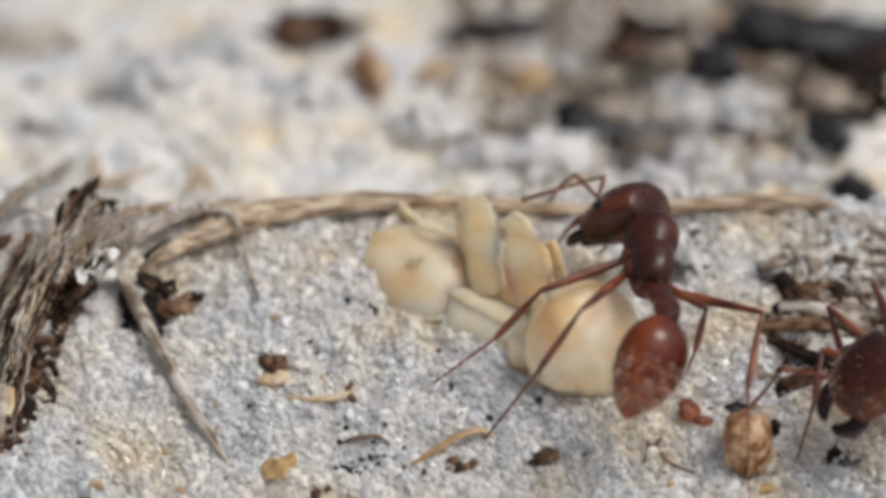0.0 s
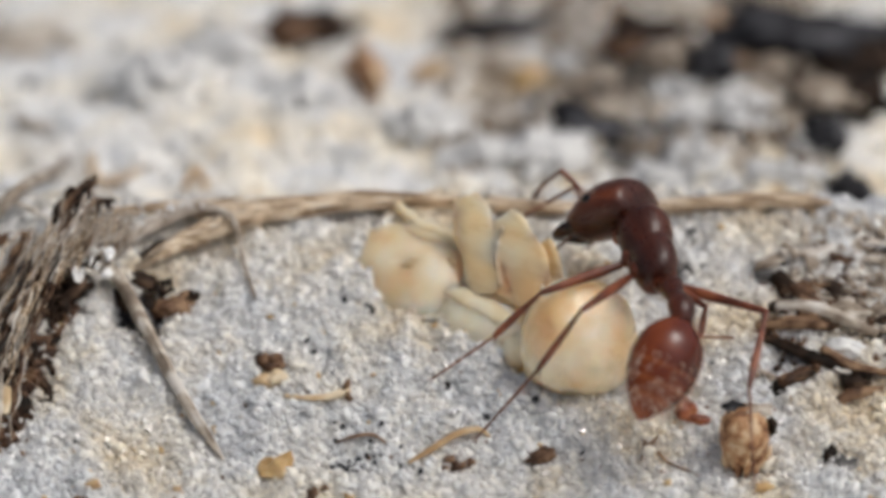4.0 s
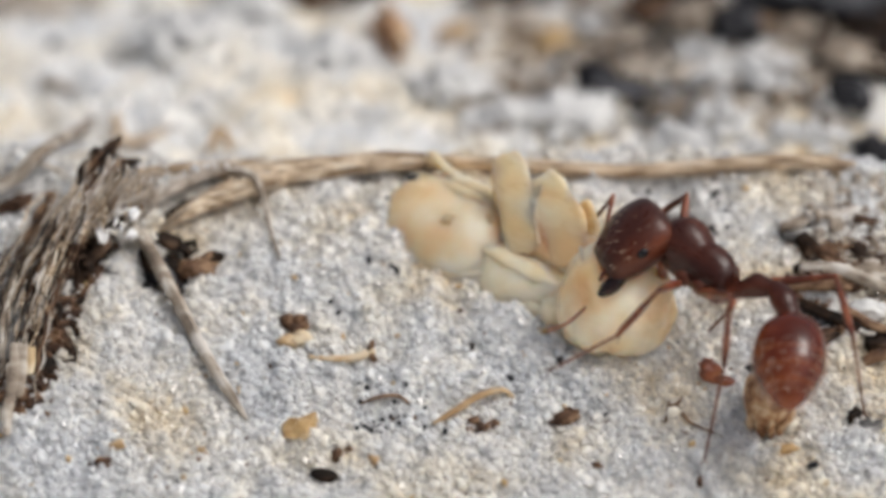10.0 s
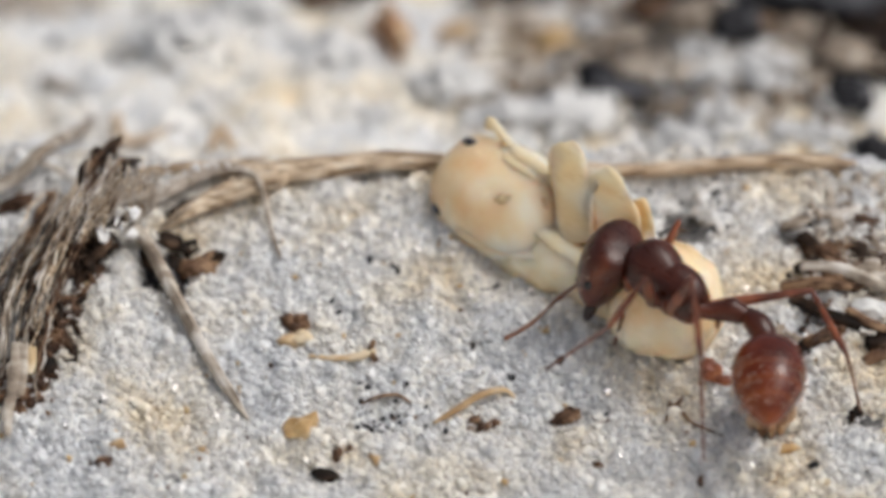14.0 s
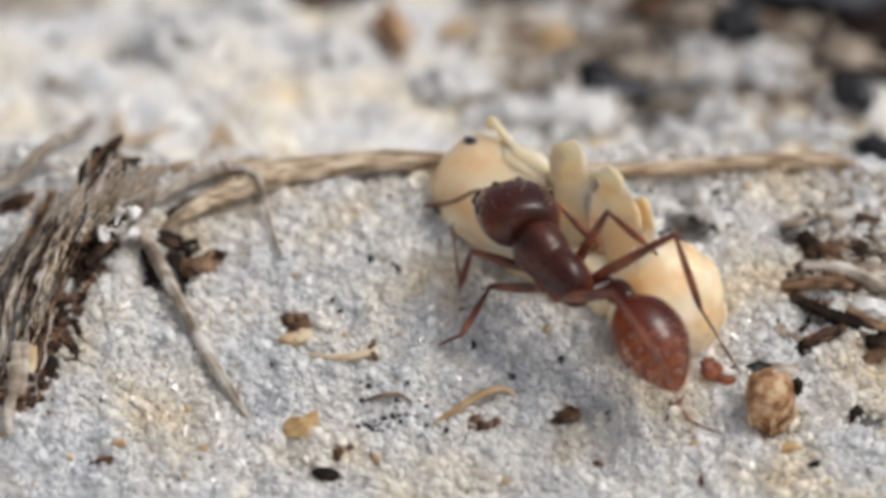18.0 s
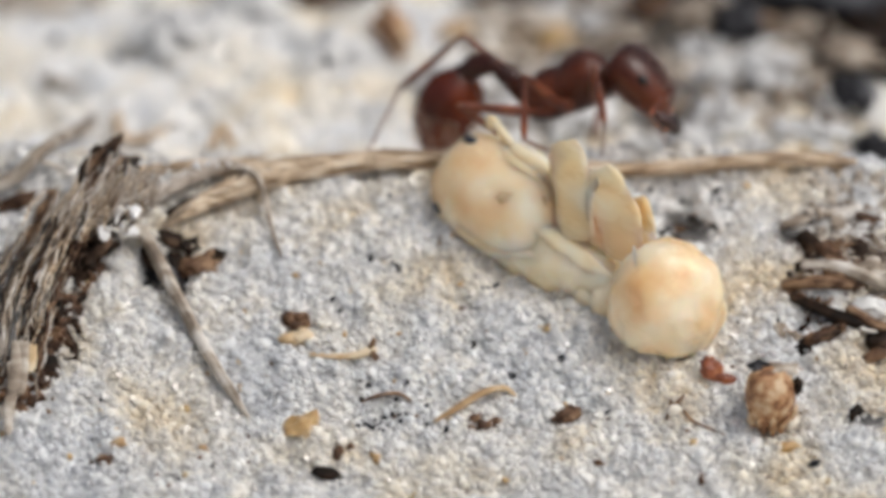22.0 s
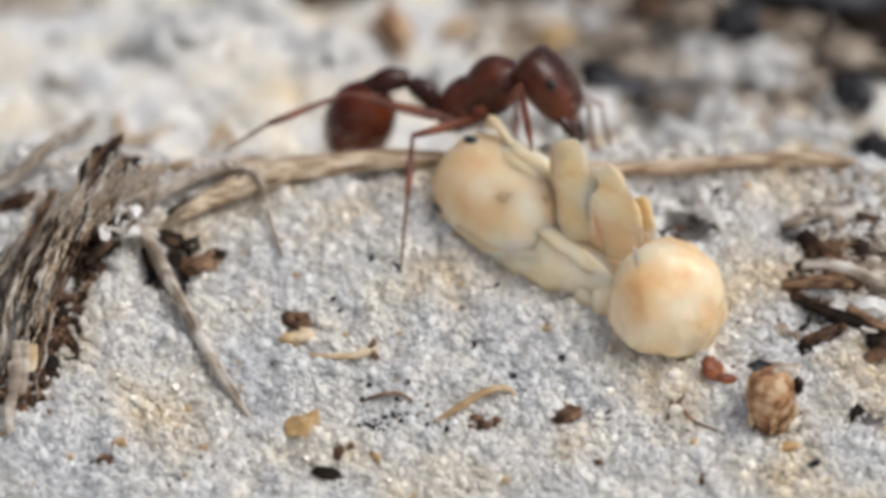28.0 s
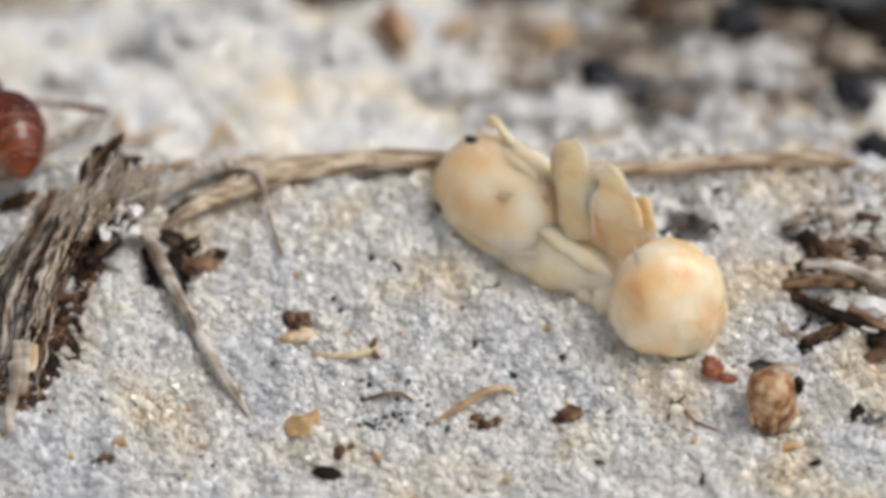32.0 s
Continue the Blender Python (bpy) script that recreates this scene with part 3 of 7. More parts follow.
# the hollow under the stalk
chip("charcoal_flake", -6.30, -0.40, (0.30, 0.62, 0.16), CHAR, "black charcoal flake in the hollow", "charcoal", 22, sink=-1.6)
# crumbs under the stalk paint in its shade; those beside the hollow are bark
chip("bark_crumb", -5.94, -0.27, (0.22, 0.42, 0.15), ROT, "dark crumb that stands for shade under the stalk", "bark", 25, rough=1.2, sink=-0.3)
chip("bark_crumb", -5.77, -0.01, (0.26, 0.2, 0.14), ROT, "dark crumb that stands for shade under the stalk", "bark", 5, rough=1.2, sink=0.3)
chip("bark_crumb", -6.65, -0.34, (0.16, 0.34, 0.15), ROT, "dark crumb that stands for shade under the stalk", "bark", 15, rough=0.9, sink=-0.6)
chip("bark_crumb", -5.50, -0.50, (0.46, 0.30, 0.18), BROWN, "dark brown bark crumb beside the hollow", "bark", 30, rough=0.9)
chip("bark_crumb", -5.08, -0.25, (0.22, 0.12, 0.10), ROT, "dark brown bark crumb beside the hollow", "bark", 10, rough=0.9)
chip("bark_crumb", -6.18, 0.12, (0.34, 0.2, 0.14), ROT, "dark crumb that stands for shade under the stalk", "bark", -20, rough=0.9)


def crystal(x, y, z, r, seed):
    bm = blob((r, r * 0.6, r * 1.1), 1, 1.1, 1.1, seed)
    ob = part("quartz_crystal", bm, CLEAR if int(seed * 10) % 3 else MILKY, flat=True)
    ob.matrix_world = at(x, y, z) @ pose(0, 0, 0, seed * 50, seed * 33)
    tagged(ob, "bright clear quartz grain caught on the straw", "sand grain", "grains on the straw")


grit_rng = random.Random(21)
for k, (x, y, z) in enumerate([(-7.14, -0.49, 0.88), (-6.92, -0.11, 0.98), (-7.27, -0.15, 1.04), (-7.35, -0.66, 0.77), (-6.97, -0.53, 0.66), (-6.62, 0.64, 1.26), (-6.44, 0.83, 1.29), (-7.60, -0.75, 0.72), (-6.80, 0.25, 1.14), (-7.06, 0.39, 1.24)]):
    crystal(x, y - 0.22, z + 0.08, 0.09 + 0.10 * ((k * 37) % 10) / 10, k * 1.7 + 1)
    for n in range(3):
        crystal(x + grit_rng.uniform(-0.3, 0.3), y - 0.32 + grit_rng.uniform(-0.1, 0.1), z + 0.08 + grit_rng.uniform(-0.25, 0.2), grit_rng.uniform(0.03, 0.07), k * 1.3 + n * 0.7 + 2)
for k in range(26):
    f = grit_rng.random()
    crystal(-6.60 + 2.0 * f + grit_rng.uniform(-0.1, 0.1), 0.72 + 0.75 * min(1.0, f * 1.4) + grit_rng.uniform(-0.1, 0.0), 1.04 + 0.42 * math.sin(f * 2.4) + grit_rng.uniform(-0.05, 0.1), grit_rng.uniform(0.03, 0.065), k * 0.9 + 3)

# small things on the bank
bud = thing("dried_bud", -3.29, -1.98, fine_z(-3.29, -1.98) + 0.05, "dark brown shrivelled bud with tan stalk", "bud", lean=25)
for dx, dy, r in ((-0.14, 0.05, 0.2), (0.12, 0.1, 0.22), (0.02, -0.12, 0.17), (0.2, -0.05, 0.14)):
    part("lobe", blob((r, r * 0.85, r * 0.8), 2, 0.5, 1.5, dx * 9, (dx, dy, 0.14)), BROWN, bud)
part("husk", blob((0.30, 0.2, 0.13), 3, 0.5, 1.5, 2, (0.1, -0.36, 0.08)), TAN, bud, "pale tan husk")
part("husk", blob((0.22, 0.16, 0.12), 3, 0.5, 1.5, 5, (-0.14, -0.42, 0.07)), TAN, bud, "pale tan husk")
forked = stalk("forked_twig", [(-2.97, -2.91, -1.24), (-2.44, -3.02, -1.25), (-1.94, -3.00, -1.23), (-1.54, -2.80, -1.16)], [0.05, 0.09, 0.10, 0.13], TAN, "tan twig bit with a dark forked end", "twig", splits=2)
o = forked.matrix_world.translation / MM
part("fork", tube([Vector((-1.63, -2.86, -1.18)) - o, Vector((-1.53, -2.74, -0.93)) - o], [0.10, 0.05], 7, rough=0.5), BROWN, forked, "dark brown fork tip")
part("fork", tube([Vector((-1.63, -2.86, -1.18)) - o, Vector((-1.46, -3.03, -1.30)) - o], [0.10, 0.06], 7, rough=0.5), BROWN, forked, "dark brown fork tip")
chip("amber_grain", -3.17, -4.81, (0.44, 0.36, 0.26), AMBER, "yellow translucent grain half sunk in sand", "sand grain", 15, rough=0.9, freq=1.1, sink=0.4, sub=2, facets=True)
stalk("arched_husk", [(-0.20, -4.59, -2.10), (0.33, -4.35, -1.86), (0.83, -4.13, -1.63), (1.33, -3.94, -1.58), (1.61, -3.93, -1.78)], [0.05, 0.10, 0.11, 0.09, 0.04], TAN, "arched tan husk strip over brown crumbs", "husk", flat=0.6, splits=2)
stalk("arched_husk", [(-1.81, -4.04, -1.87), (-1.41, -4.01, -1.72), (-0.99, -4.00, -1.69), (-0.70, -4.07, -1.85)], [0.025, 0.05, 0.05, 0.03], BROWN, "thin arched brown husk", "husk")
for x, y, s in ((0.68, -4.46, 0.16), (0.90, -4.61, 0.2), (1.18, -4.53, 0.14), (0.60, -4.68, 0.12)):
    chip("brown_crumb", x, y, (s, s * 0.7, s * 0.6), BROWN, "dark brown litter crumb under the arched husk", "litter", x * 60, "crumbs under the husk", rough=0.8, sub=2)
for k in range(60):
    rng_k = random.Random(k)
    x, y = -0.99, -4.47
    x, y = x + rng_k.gauss(0, 0.5), y + rng_k.gauss(0, 0.33)
    s = rng_k.uniform(0.03, 0.10)
    chip("charcoal_speck", x, y, (s, s * 0.8, s * 0.7), CHAR, "black charcoal speck among grey grains", "charcoal", k * 40, "patch of charcoal specks", rough=0.7, sub=1)
chip("bark_flake", 2.74, -4.41, (0.36, 0.22, 0.12), BROWN, "dark grey-brown bark flake on sand", "bark", 30, rough=0.6)
chip("dark_seed", -2.59, -6.03, (0.33, 0.17, 0.14), ROT, "small black oval seed on sand", "seed", -8, rough=0.2)
chip("rust_fragment", 5.97, -3.38, (0.24, 0.3, 0.22), RUST, "red-brown curled seed shell", "seed", 20, rough=0.5)
chip("rust_fragment", 6.27, -3.61, (0.26, 0.14, 0.12), RUST, "red-brown curled seed shell", "seed", -15, rough=0.5)
chip("bark_flake", 9.47, -4.53, (0.32, 0.20, 0.12), GREY, "dark ragged bark flake on sand", "bark", 15, rough=0.9)
chip("bark_flake", 9.16, -4.38, (0.15, 0.2, 0.10), ROT, "dark ragged bark flake on sand", "bark", -30, rough=0.9)
stalk("rootlet", [(4.96, -4.54, -2.08), (5.09, -4.16, -1.75), (5.28, -4.29, -1.89), (5.52, -4.56, -2.08), (5.98, -4.80, -2.19), (6.33, -4.93, -2.31)], [0.03, 0.05, 0.05, 0.04, 0.03, 0.015], BROWN, "thin brown rootlet lying in the sand", "rootlet")
stalk("rootlet", [(4.91, -4.15, -1.86), (5.19, -4.23, -1.78), (5.37, -3.94, -1.75)], [0.03, 0.06, 0.02], BROWN, "thin brown rootlet lying in the sand", "rootlet")
for nm, x, y, s, m, lab in (("brown_crumb", -2.30, -5.35, 0.22, BROWN, "small brown crumb of dry husk"), ("brown_crumb", -2.07, -5.20, 0.18, BROWN, "small brown crumb of dry husk"),
                            ("brown_crumb", -1.50, -5.56, 0.17, TAN, "small tan husk crumb"), ("brown_crumb", -7.50, -5.79, 0.24, BROWN, "small brown litter crumb"),
                            ("brown_crumb", -7.16, -5.48, 0.20, TAN, "small tan litter crumb"), ("brown_crumb", -6.92, -4.15, 0.15, ROT, "small dark litter crumb"),
                            ("black_crumb", -2.32, -1.63, 0.10, CHAR, "small black crumb of charred litter"), ("black_crumb", -2.46, -1.34, 0.09, CHAR, "small black crumb of charred litter"),
                            ("black_crumb", 0.99, -1.17, 0.13, CHAR, "small black crumb of charred litter"), ("black_crumb", 1.22, -0.96, 0.10, CHAR, "small black crumb of charred litter"),
                            ("black_crumb", 1.54, -3.40, 0.11, CHAR, "small black crumb of charred litter"), ("black_crumb", -1.81, -3.61, 0.09, ROT, "small black crumb of charred litter"),
                            ("black_crumb", 3.65, -4.44, 0.11, CHAR, "small black crumb of charred litter"), ("black_crumb", 8.18, -5.76, 0.13, CHAR, "small black crumb of charred litter"),
                            ("black_crumb", 0.83, -3.24, 0.07, CHAR, "small black crumb of charred litter"), ("black_crumb", 0.64, -2.51, 0.12, ROT, "small black crumb of charred litter"),
                            ("black_crumb", 2.60, -3.02, 0.13, CHAR, "small black crumb of charred litter"), ("amber_crumb", 2.35, -2.10, 0.14, AMBER, "small orange grain of sand"),
                            ("amber_crumb", -5.69, -4.21, 0.13, AMBER, "small orange grain of sand"), ("brown_crumb", -5.29, -5.37, 0.16, TAN, "small tan crumb of dry husk"),
                            ("brown_crumb", 3.44, -5.59, 0.12, BROWN, "small brown crumb of dry husk"), ("brown_crumb", 5.68, -6.13, 0.16, BROWN, "small brown crumb of dry husk"),
                            ("amber_crumb", 7.57, -5.29, 0.24, AMBER, "pale orange grain below the round seed"), ("black_crumb", 7.86, -4.78, 0.08, CHAR, "small black crumb of charred litter"),
                            ("black_crumb", -1.07, -0.53, 0.16, CHAR, "small black crumb of charred litter"), ("black_crumb", -1.64, -0.27, 0.14, CHAR, "small black crumb of charred litter")):
    chip(nm, x, y, (s, s * 0.62, s * 0.5), m, lab, "litter", x * 47 + y * 31, "litter crumbs on the bank", rough=0.8, sub=2)


def round_seed():
    x, y = 7.24, -4.46
    s = thing("round_seed", x, y, fine_z(x, y) - 0.05, "round brown seed pod with ragged sepals", "seed", lean=12)
    part("pod", loft(profile([(0.0, 0, 0.10, 0.10), (0.06, 0, 0.38, 0.36), (0.35, 0, 0.56, 0.50), (0.75, 0, 0.66, 0.56), (1.1, 0, 0.62, 0.52), (1.36, 0, 0.38, 0.36), (1.46, 0, 0.04, 0.04)], 22), 30), SEED, s).matrix_basis = pose(0, 0, 0, 0, -90)
    for a, w, top in ((-48, 0.15, 0.7), (-20, 0.17, 0.55), (8, 0.16, 0.75), (36, 0.17, 0.6), (66, 0.15, 0.7)):
        d = Vector((math.sin(radians(a)), -math.cos(radians(a)), 0))
        part("sepal", tube([d * 0.63 + Vector((0, 0, top)), d * 0.57 + Vector((0, 0, 0.38)), d * 0.46 + Vector((0, 0, 0.12)), d * 0.44 + Vector((0, 0, -0.12))], [0.02, w, w * 0.9, 0.04], 8, rough=0.5, flat=0.3), SEED, s)
    part("cap", blob((0.26, 0.2, 0.10), 3, 0.7, 1.6, 8, (-0.22, 0.2, 1.38)), CHAR, s, "dark withered cap")
    part("cap", blob((0.10, 0.16, 0.24), 3, 0.7, 1.6, 11, (0.60, -0.05, 1.05)), ROT, s, "dark withered cap")
    part("cap", blob((0.34, 0.2, 0.09), 3, 0.8, 1.6, 14, (0.22, 0.1, 1.38)), STRAW_GREY, s, "grey withered cap")


round_seed()

# the burrow mouth with a dark seed in it
chip("burrow_seed", 5.41, 1.51, (0.36, 0.32, 0.30), BROWN, "dark red-brown seed in a small hollow", "seed", 0, rough=0.3, sink=-0.2)
for x, y, s, r in ((4.68, 0.80, 0.42, 20), (6.28, 0.72, 0.45, -40), (5.58, -0.16, 0.4, 5), (5.98, 1.58, 0.5, 60), (5.02, 1.70, 0.42, 0)):
    chip("soil_lump", x, y, (s * 0.8, s * 0.6, s * 0.4), CLOD, "pale sand lump round the hollow", "soil", r, "lumps round the hollow", rough=0.8, sink=0.6, freq=2.0)

# small grey crumbs colour the hollow as if shaded
for x, y, s, r in ((5.09, 1.55, 0.26, 20), (5.85, 1.40, 0.30, -40), (5.83, 0.38, 0.32, 5), (5.06, 0.34, 0.24, 60), (5.46, 0.20, 0.26, 0)):
    chip("soil_crumb", x, y, (s, s * 0.6, s * 0.4), GREY, "dark grey crumb that stands for shade in the hollow", "soil", r, "crumbs in the hollow", rough=0.9, sink=0.4, freq=2.0)

# litter heap beside the bank
for nm, a, b, c, r, m, lab in (("litter_stick", (7.62, -1.24, -0.32), (8.44, -1.47, -0.14), (9.46, -1.27, -0.30), 0.20, BROWN, "brown stick in the litter heap"),
                               ("litter_stick", (7.80, -1.58, -0.44), (8.79, -2.17, -0.65), (10.18, -2.48, -0.99), 0.18, ROT, "dark rotten stick in the litter heap"),
                               ("litter_stick", (8.07, -0.93, 0.03), (9.08, -1.20, 0.04), (10.34, -1.53, -0.39), 0.20, STRAW_GREY, "grey-brown stick in the litter heap"),
                               ("litter_stick", (9.05, -2.06, -0.49), (9.67, -2.39, -0.75), (10.55, -2.47, -0.92), 0.14, BROWN, "brown stick in the litter heap"),
                               ("litter_stick", (9.40, -3.05, -1.35), (9.78, -2.89, -1.21), (10.55, -2.77, -1.20), 0.16, BROWN, "brown stick in the litter heap")):
    stalk(nm, [a, b, c], [r * 0.7, r, r * 0.6], m, lab, "stick", n=8, rough=0.5, splits=2, group="sticks in the litter heap")
for x, y, s, m, lab in ((8.73, -0.41, 0.5, BROWN, "curled brown leaf scrap"), (8.36, -0.15, 0.42, ROT, "dark brown chip in the litter heap"), (9.37, -0.36, 0.5, ROT, "dark brown chip in the litter heap"),
                        (9.67, -0.89, 0.5, STRAW_GREY, "grey chip in the litter heap"), (9.57, -1.87, 0.4, CLOD, "white quartz lump in the litter"), (8.83, -1.26, 0.4, BROWN, "brown chip in the litter heap"),
                        (7.81, -1.42, 0.25, BROWN, "brown chip in the litter heap"), (9.73, -2.58, 0.35, ROT, "dark brown chip in the litter heap"), (8.55, -2.03, 0.3, CHAR, "black chip in the litter heap"),
                        (7.53, -2.29, 0.25, STRAW_GREY, "grey chip in the litter heap"), (8.11, -1.79, 0.2, CHAR, "black chip in the litter heap")):
    chip("litter_chip", x, y, (s, s * 0.6, s * 0.4), m, lab, "litter", x * 37, "chips in the litter heap", rough=0.7)

heap_rng = random.Random(8)
for k in range(46):
    x, y = 8.95, -1.51
    x, y = x + heap_rng.uniform(-1.2, 2.0), y + heap_rng.uniform(-1.4, 2.9)
    s = heap_rng.uniform(0.15, 0.42)
    m, lab = heap_rng.choice(((STRAW_GREY, "grey-brown chip in the litter heap"), (STRAW_PALE, "bleached straw chip in the litter heap"), (STRAW_GREY, "grey-brown chip in the litter heap"), (ROT, "dark brown chip in the litter heap"), (BROWN, "brown chip in the litter heap"), (GREY, "grey soil crumb in the litter heap")))
    chip("litter_chip", x, y, (s * 1.3, s * 0.4, s * 0.25), m, lab, "litter", heap_rng.uniform(-40, 40), "chips in the litter heap", rough=0.8, tilt=heap_rng.uniform(-25, 25))

# far ground behind the bank
far_rng = random.Random(12)
for k in range(16):
    x, y = 7.31, 15.20
    x, y = x + far_rng.uniform(-4.2, 4.6), y + far_rng.uniform(-2.2, 3.5)
    s = far_rng.uniform(0.2, 0.6)
    m, lab = far_rng.choice(((STRAW_GREY, "grey-brown chip on lower sand"), (SEED, "tan bark chip on lower sand"), (ROT, "dark bark chip on lower sand"), (STRAW_GREY, "grey-brown chip on lower sand"), (BROWN, "brown bark chip on lower sand")))
    chip("far_chip", x, y, (s, s * 0.5, s * 0.35), m, lab, "litter", far_rng.uniform(-60, 60), "dark litter on the lower ground", rough=0.7)
for nm, x, y, sz, m, lab, cat, rz in (
        ("charcoal_stick", 3.82, 10.12, (1.25, 0.52, 0.34), CHAR, "black charred twig piece on lower sand", "charcoal", -42),
        ("far_chip", -1.23, 11.6, (0.36, 1.1, 0.3), SEED, "orange-brown bark chip on lower sand", "bark", 12),
        ("far_chip", 4.27, 12.57, (0.8, 0.5, 0.2), STRAW_GREY, "grey-brown chip on lower sand", "bark", 20),
        ("far_chip", 5.10, 13.23, (0.7, 0.45, 0.25), BROWN, "brown bark chip on lower sand", "bark", -30),
        ("far_chip", 3.50, 12.20, (0.6, 0.4, 0.2), STRAW_GREY, "grey-brown chip on lower sand", "bark", 50),
        ("far_chip", 4.70, 14.20, (0.8, 0.5, 0.2), STRAW_GREY, "grey-brown chip on lower sand", "bark", -10),
        ("far_chip", 5.80, 13.60, (0.5, 0.6, 0.25), CHAR, "black charred chip on lower sand", "charcoal", 15),
        ("far_chip", 2.20, 14.20, (0.9, 0.4, 0.15), STRAW_GREY, "grey-brown chip on lower sand", "bark", 5),
        ("far_chip", 5.30, 9.60, (1.0, 0.4, 0.15), GREY, "grey crusted soil chip on lower sand", "soil", -15),
        ("far_chip", 4.55, 8.95, (0.8, 0.35, 0.15), GREY, "grey crusted soil chip on lower sand", "soil", -30),
        ("far_chip", 2.73, 12.80, (0.55, 0.4, 0.3), AMBER, "yellow husk chip on lower sand", "husk", 5),
        ("far_chip", 0.49, 13.24, (0.55, 0.4, 0.25), TAN, "tan husk chip on lower sand", "husk", 20),
        ("far_chip", -3.27, 14.17, (0.7, 0.5, 0.4), BROWN, "brown bark chip on lower sand", "bark", 10),
        ("far_chip", -2.39, 14.98, (0.8, 0.5, 0.4), ROT, "dark bark chip on lower sand", "bark", 0),
        ("far_chip", 2.01, 15.53, (1.3, 0.6, 0.4), CHAR, "black charred chip on lower sand", "charcoal", 8),
        ("far_chip", 5.44, 15.19, (1.0, 0.7, 0.5), ROT, "dark brown bark chip on lower sand", "bark", 30),
        ("far_chip", 6.03, 11.97, (0.9, 0.5, 0.3), STRAW_GREY, "grey-brown chip on lower sand", "bark", 20),
        ("far_chip", 6.98, 11.86, (0.6, 0.7, 0.4), CHAR, "black charred chip on lower sand", "charcoal", 30),
        ("far_chip", 9.27, 14.59, (2.2, 1.0, 0.6), CHAR, "large black charred piece on lower sand", "charcoal", -6),
        ("far_chip", 10.61, 13.91, (1.2, 0.9, 0.5), ROT, "dark bark piece on lower sand", "bark", -6),
        ("far_chip", 9.58, 8.29, (0.5, 0.6, 0.35), CHAR, "black charred chip on lower sand", "charcoal", 20),
        ("far_chip", 7.26, 8.37, (1.1, 0.3, 0.2), STRAW_GREY, "grey-brown chip on lower sand", "bark", 8),
        ("far_chip", 5.55, 8.78, (0.9, 0.25, 0.2), STRAW_GREY, "grey-brown chip on lower sand", "bark", -8),
        ("far_chip", 9.56, 9.36, (0.8, 0.5, 0.35), STRAW_GREY, "grey-brown chip on lower sand", "bark", 0),
        ("far_chip", 10.39, 9.82, (0.8, 0.7, 0.5), ROT, "dark brown chip on lower sand", "bark", 40),
        ("far_chip", 10.09, 6.09, (0.5, 0.7, 0.4), CHAR, "black charred chip beside the straw end", "charcoal", 20),
        ("far_chip", 8.66, 13.16, (0.7, 0.4, 0.3), STRAW_GREY, "grey-brown chip on lower sand", "bark", 20),
        ("far_chip", 4.67, 11.21, (0.7, 0.3, 0.3), STRAW_GREY, "grey-brown chip on lower sand", "bark", -20),
        ("far_chip", 2.35, 9.29, (0.5, 0.3, 0.2), CHAR, "dark chip on lower sand", "charcoal", -30),
        ("far_chip", -9.95, 15.12, (1.5, 0.6, 0.3), STRAW_GREY, "grey-brown chip on lower sand", "bark", 5),
        ("far_chip", -9.03, 9.81, (0.5, 0.16, 0.15), STRAW_GREY, "grey-brown chip on lower sand", "bark", -40),
        ("far_chip", -9.41, 1.18, (0.6, 0.2, 0.15), BROWN, "brown litter chip behind the straw tuft", "litter", 20)):
    chip(nm, x, y, sz, m, lab, cat, rz, rough=0.9, freq=2.2)
for x, y, s in ((6.30, 11.2, 0.8), (7.4, 11.3, 0.9), (6.75, 12.4, 0.6), (6.47, 10.4, 0.8), (9.2, 8.3, 0.8), (5.6, 7.4, 1.0), (6.6, 7.9, 0.9), (0.2, 9.6, 1.0), (-2.6, 10.6, 1.2), (-6.2, 11.4, 1.3), (-4.6, 13.6, 1.2), (4.4, 15.6, 0.7), (7.95, 9.19, 0.9), (5.99, 10.43, 0.6), (8.88, 7.26, 0.8), (8.16, 7.49, 0.7), (7.22, 7.16, 0.7), (6.76, 9.30, 0.7), (3.78, 14.08, 0.8), (4.60, 14.18, 0.6),
                (3.01, 8.22, 1.3), (1.54, 8.43, 1.2), (-1.65, 8.28, 0.5), (-8.27, 1.67, 0.6), (-9.31, 2.15, 0.7)):
    chip("sand_clod", x, y, (s * 0.8, s * 0.7, s * 0.4), CLOD, "pale crusted sand clod on lower ground", "sand", x * 20, "pale sand clods", rough=0.8, sink=0.9, sub=4, freq=2.6)


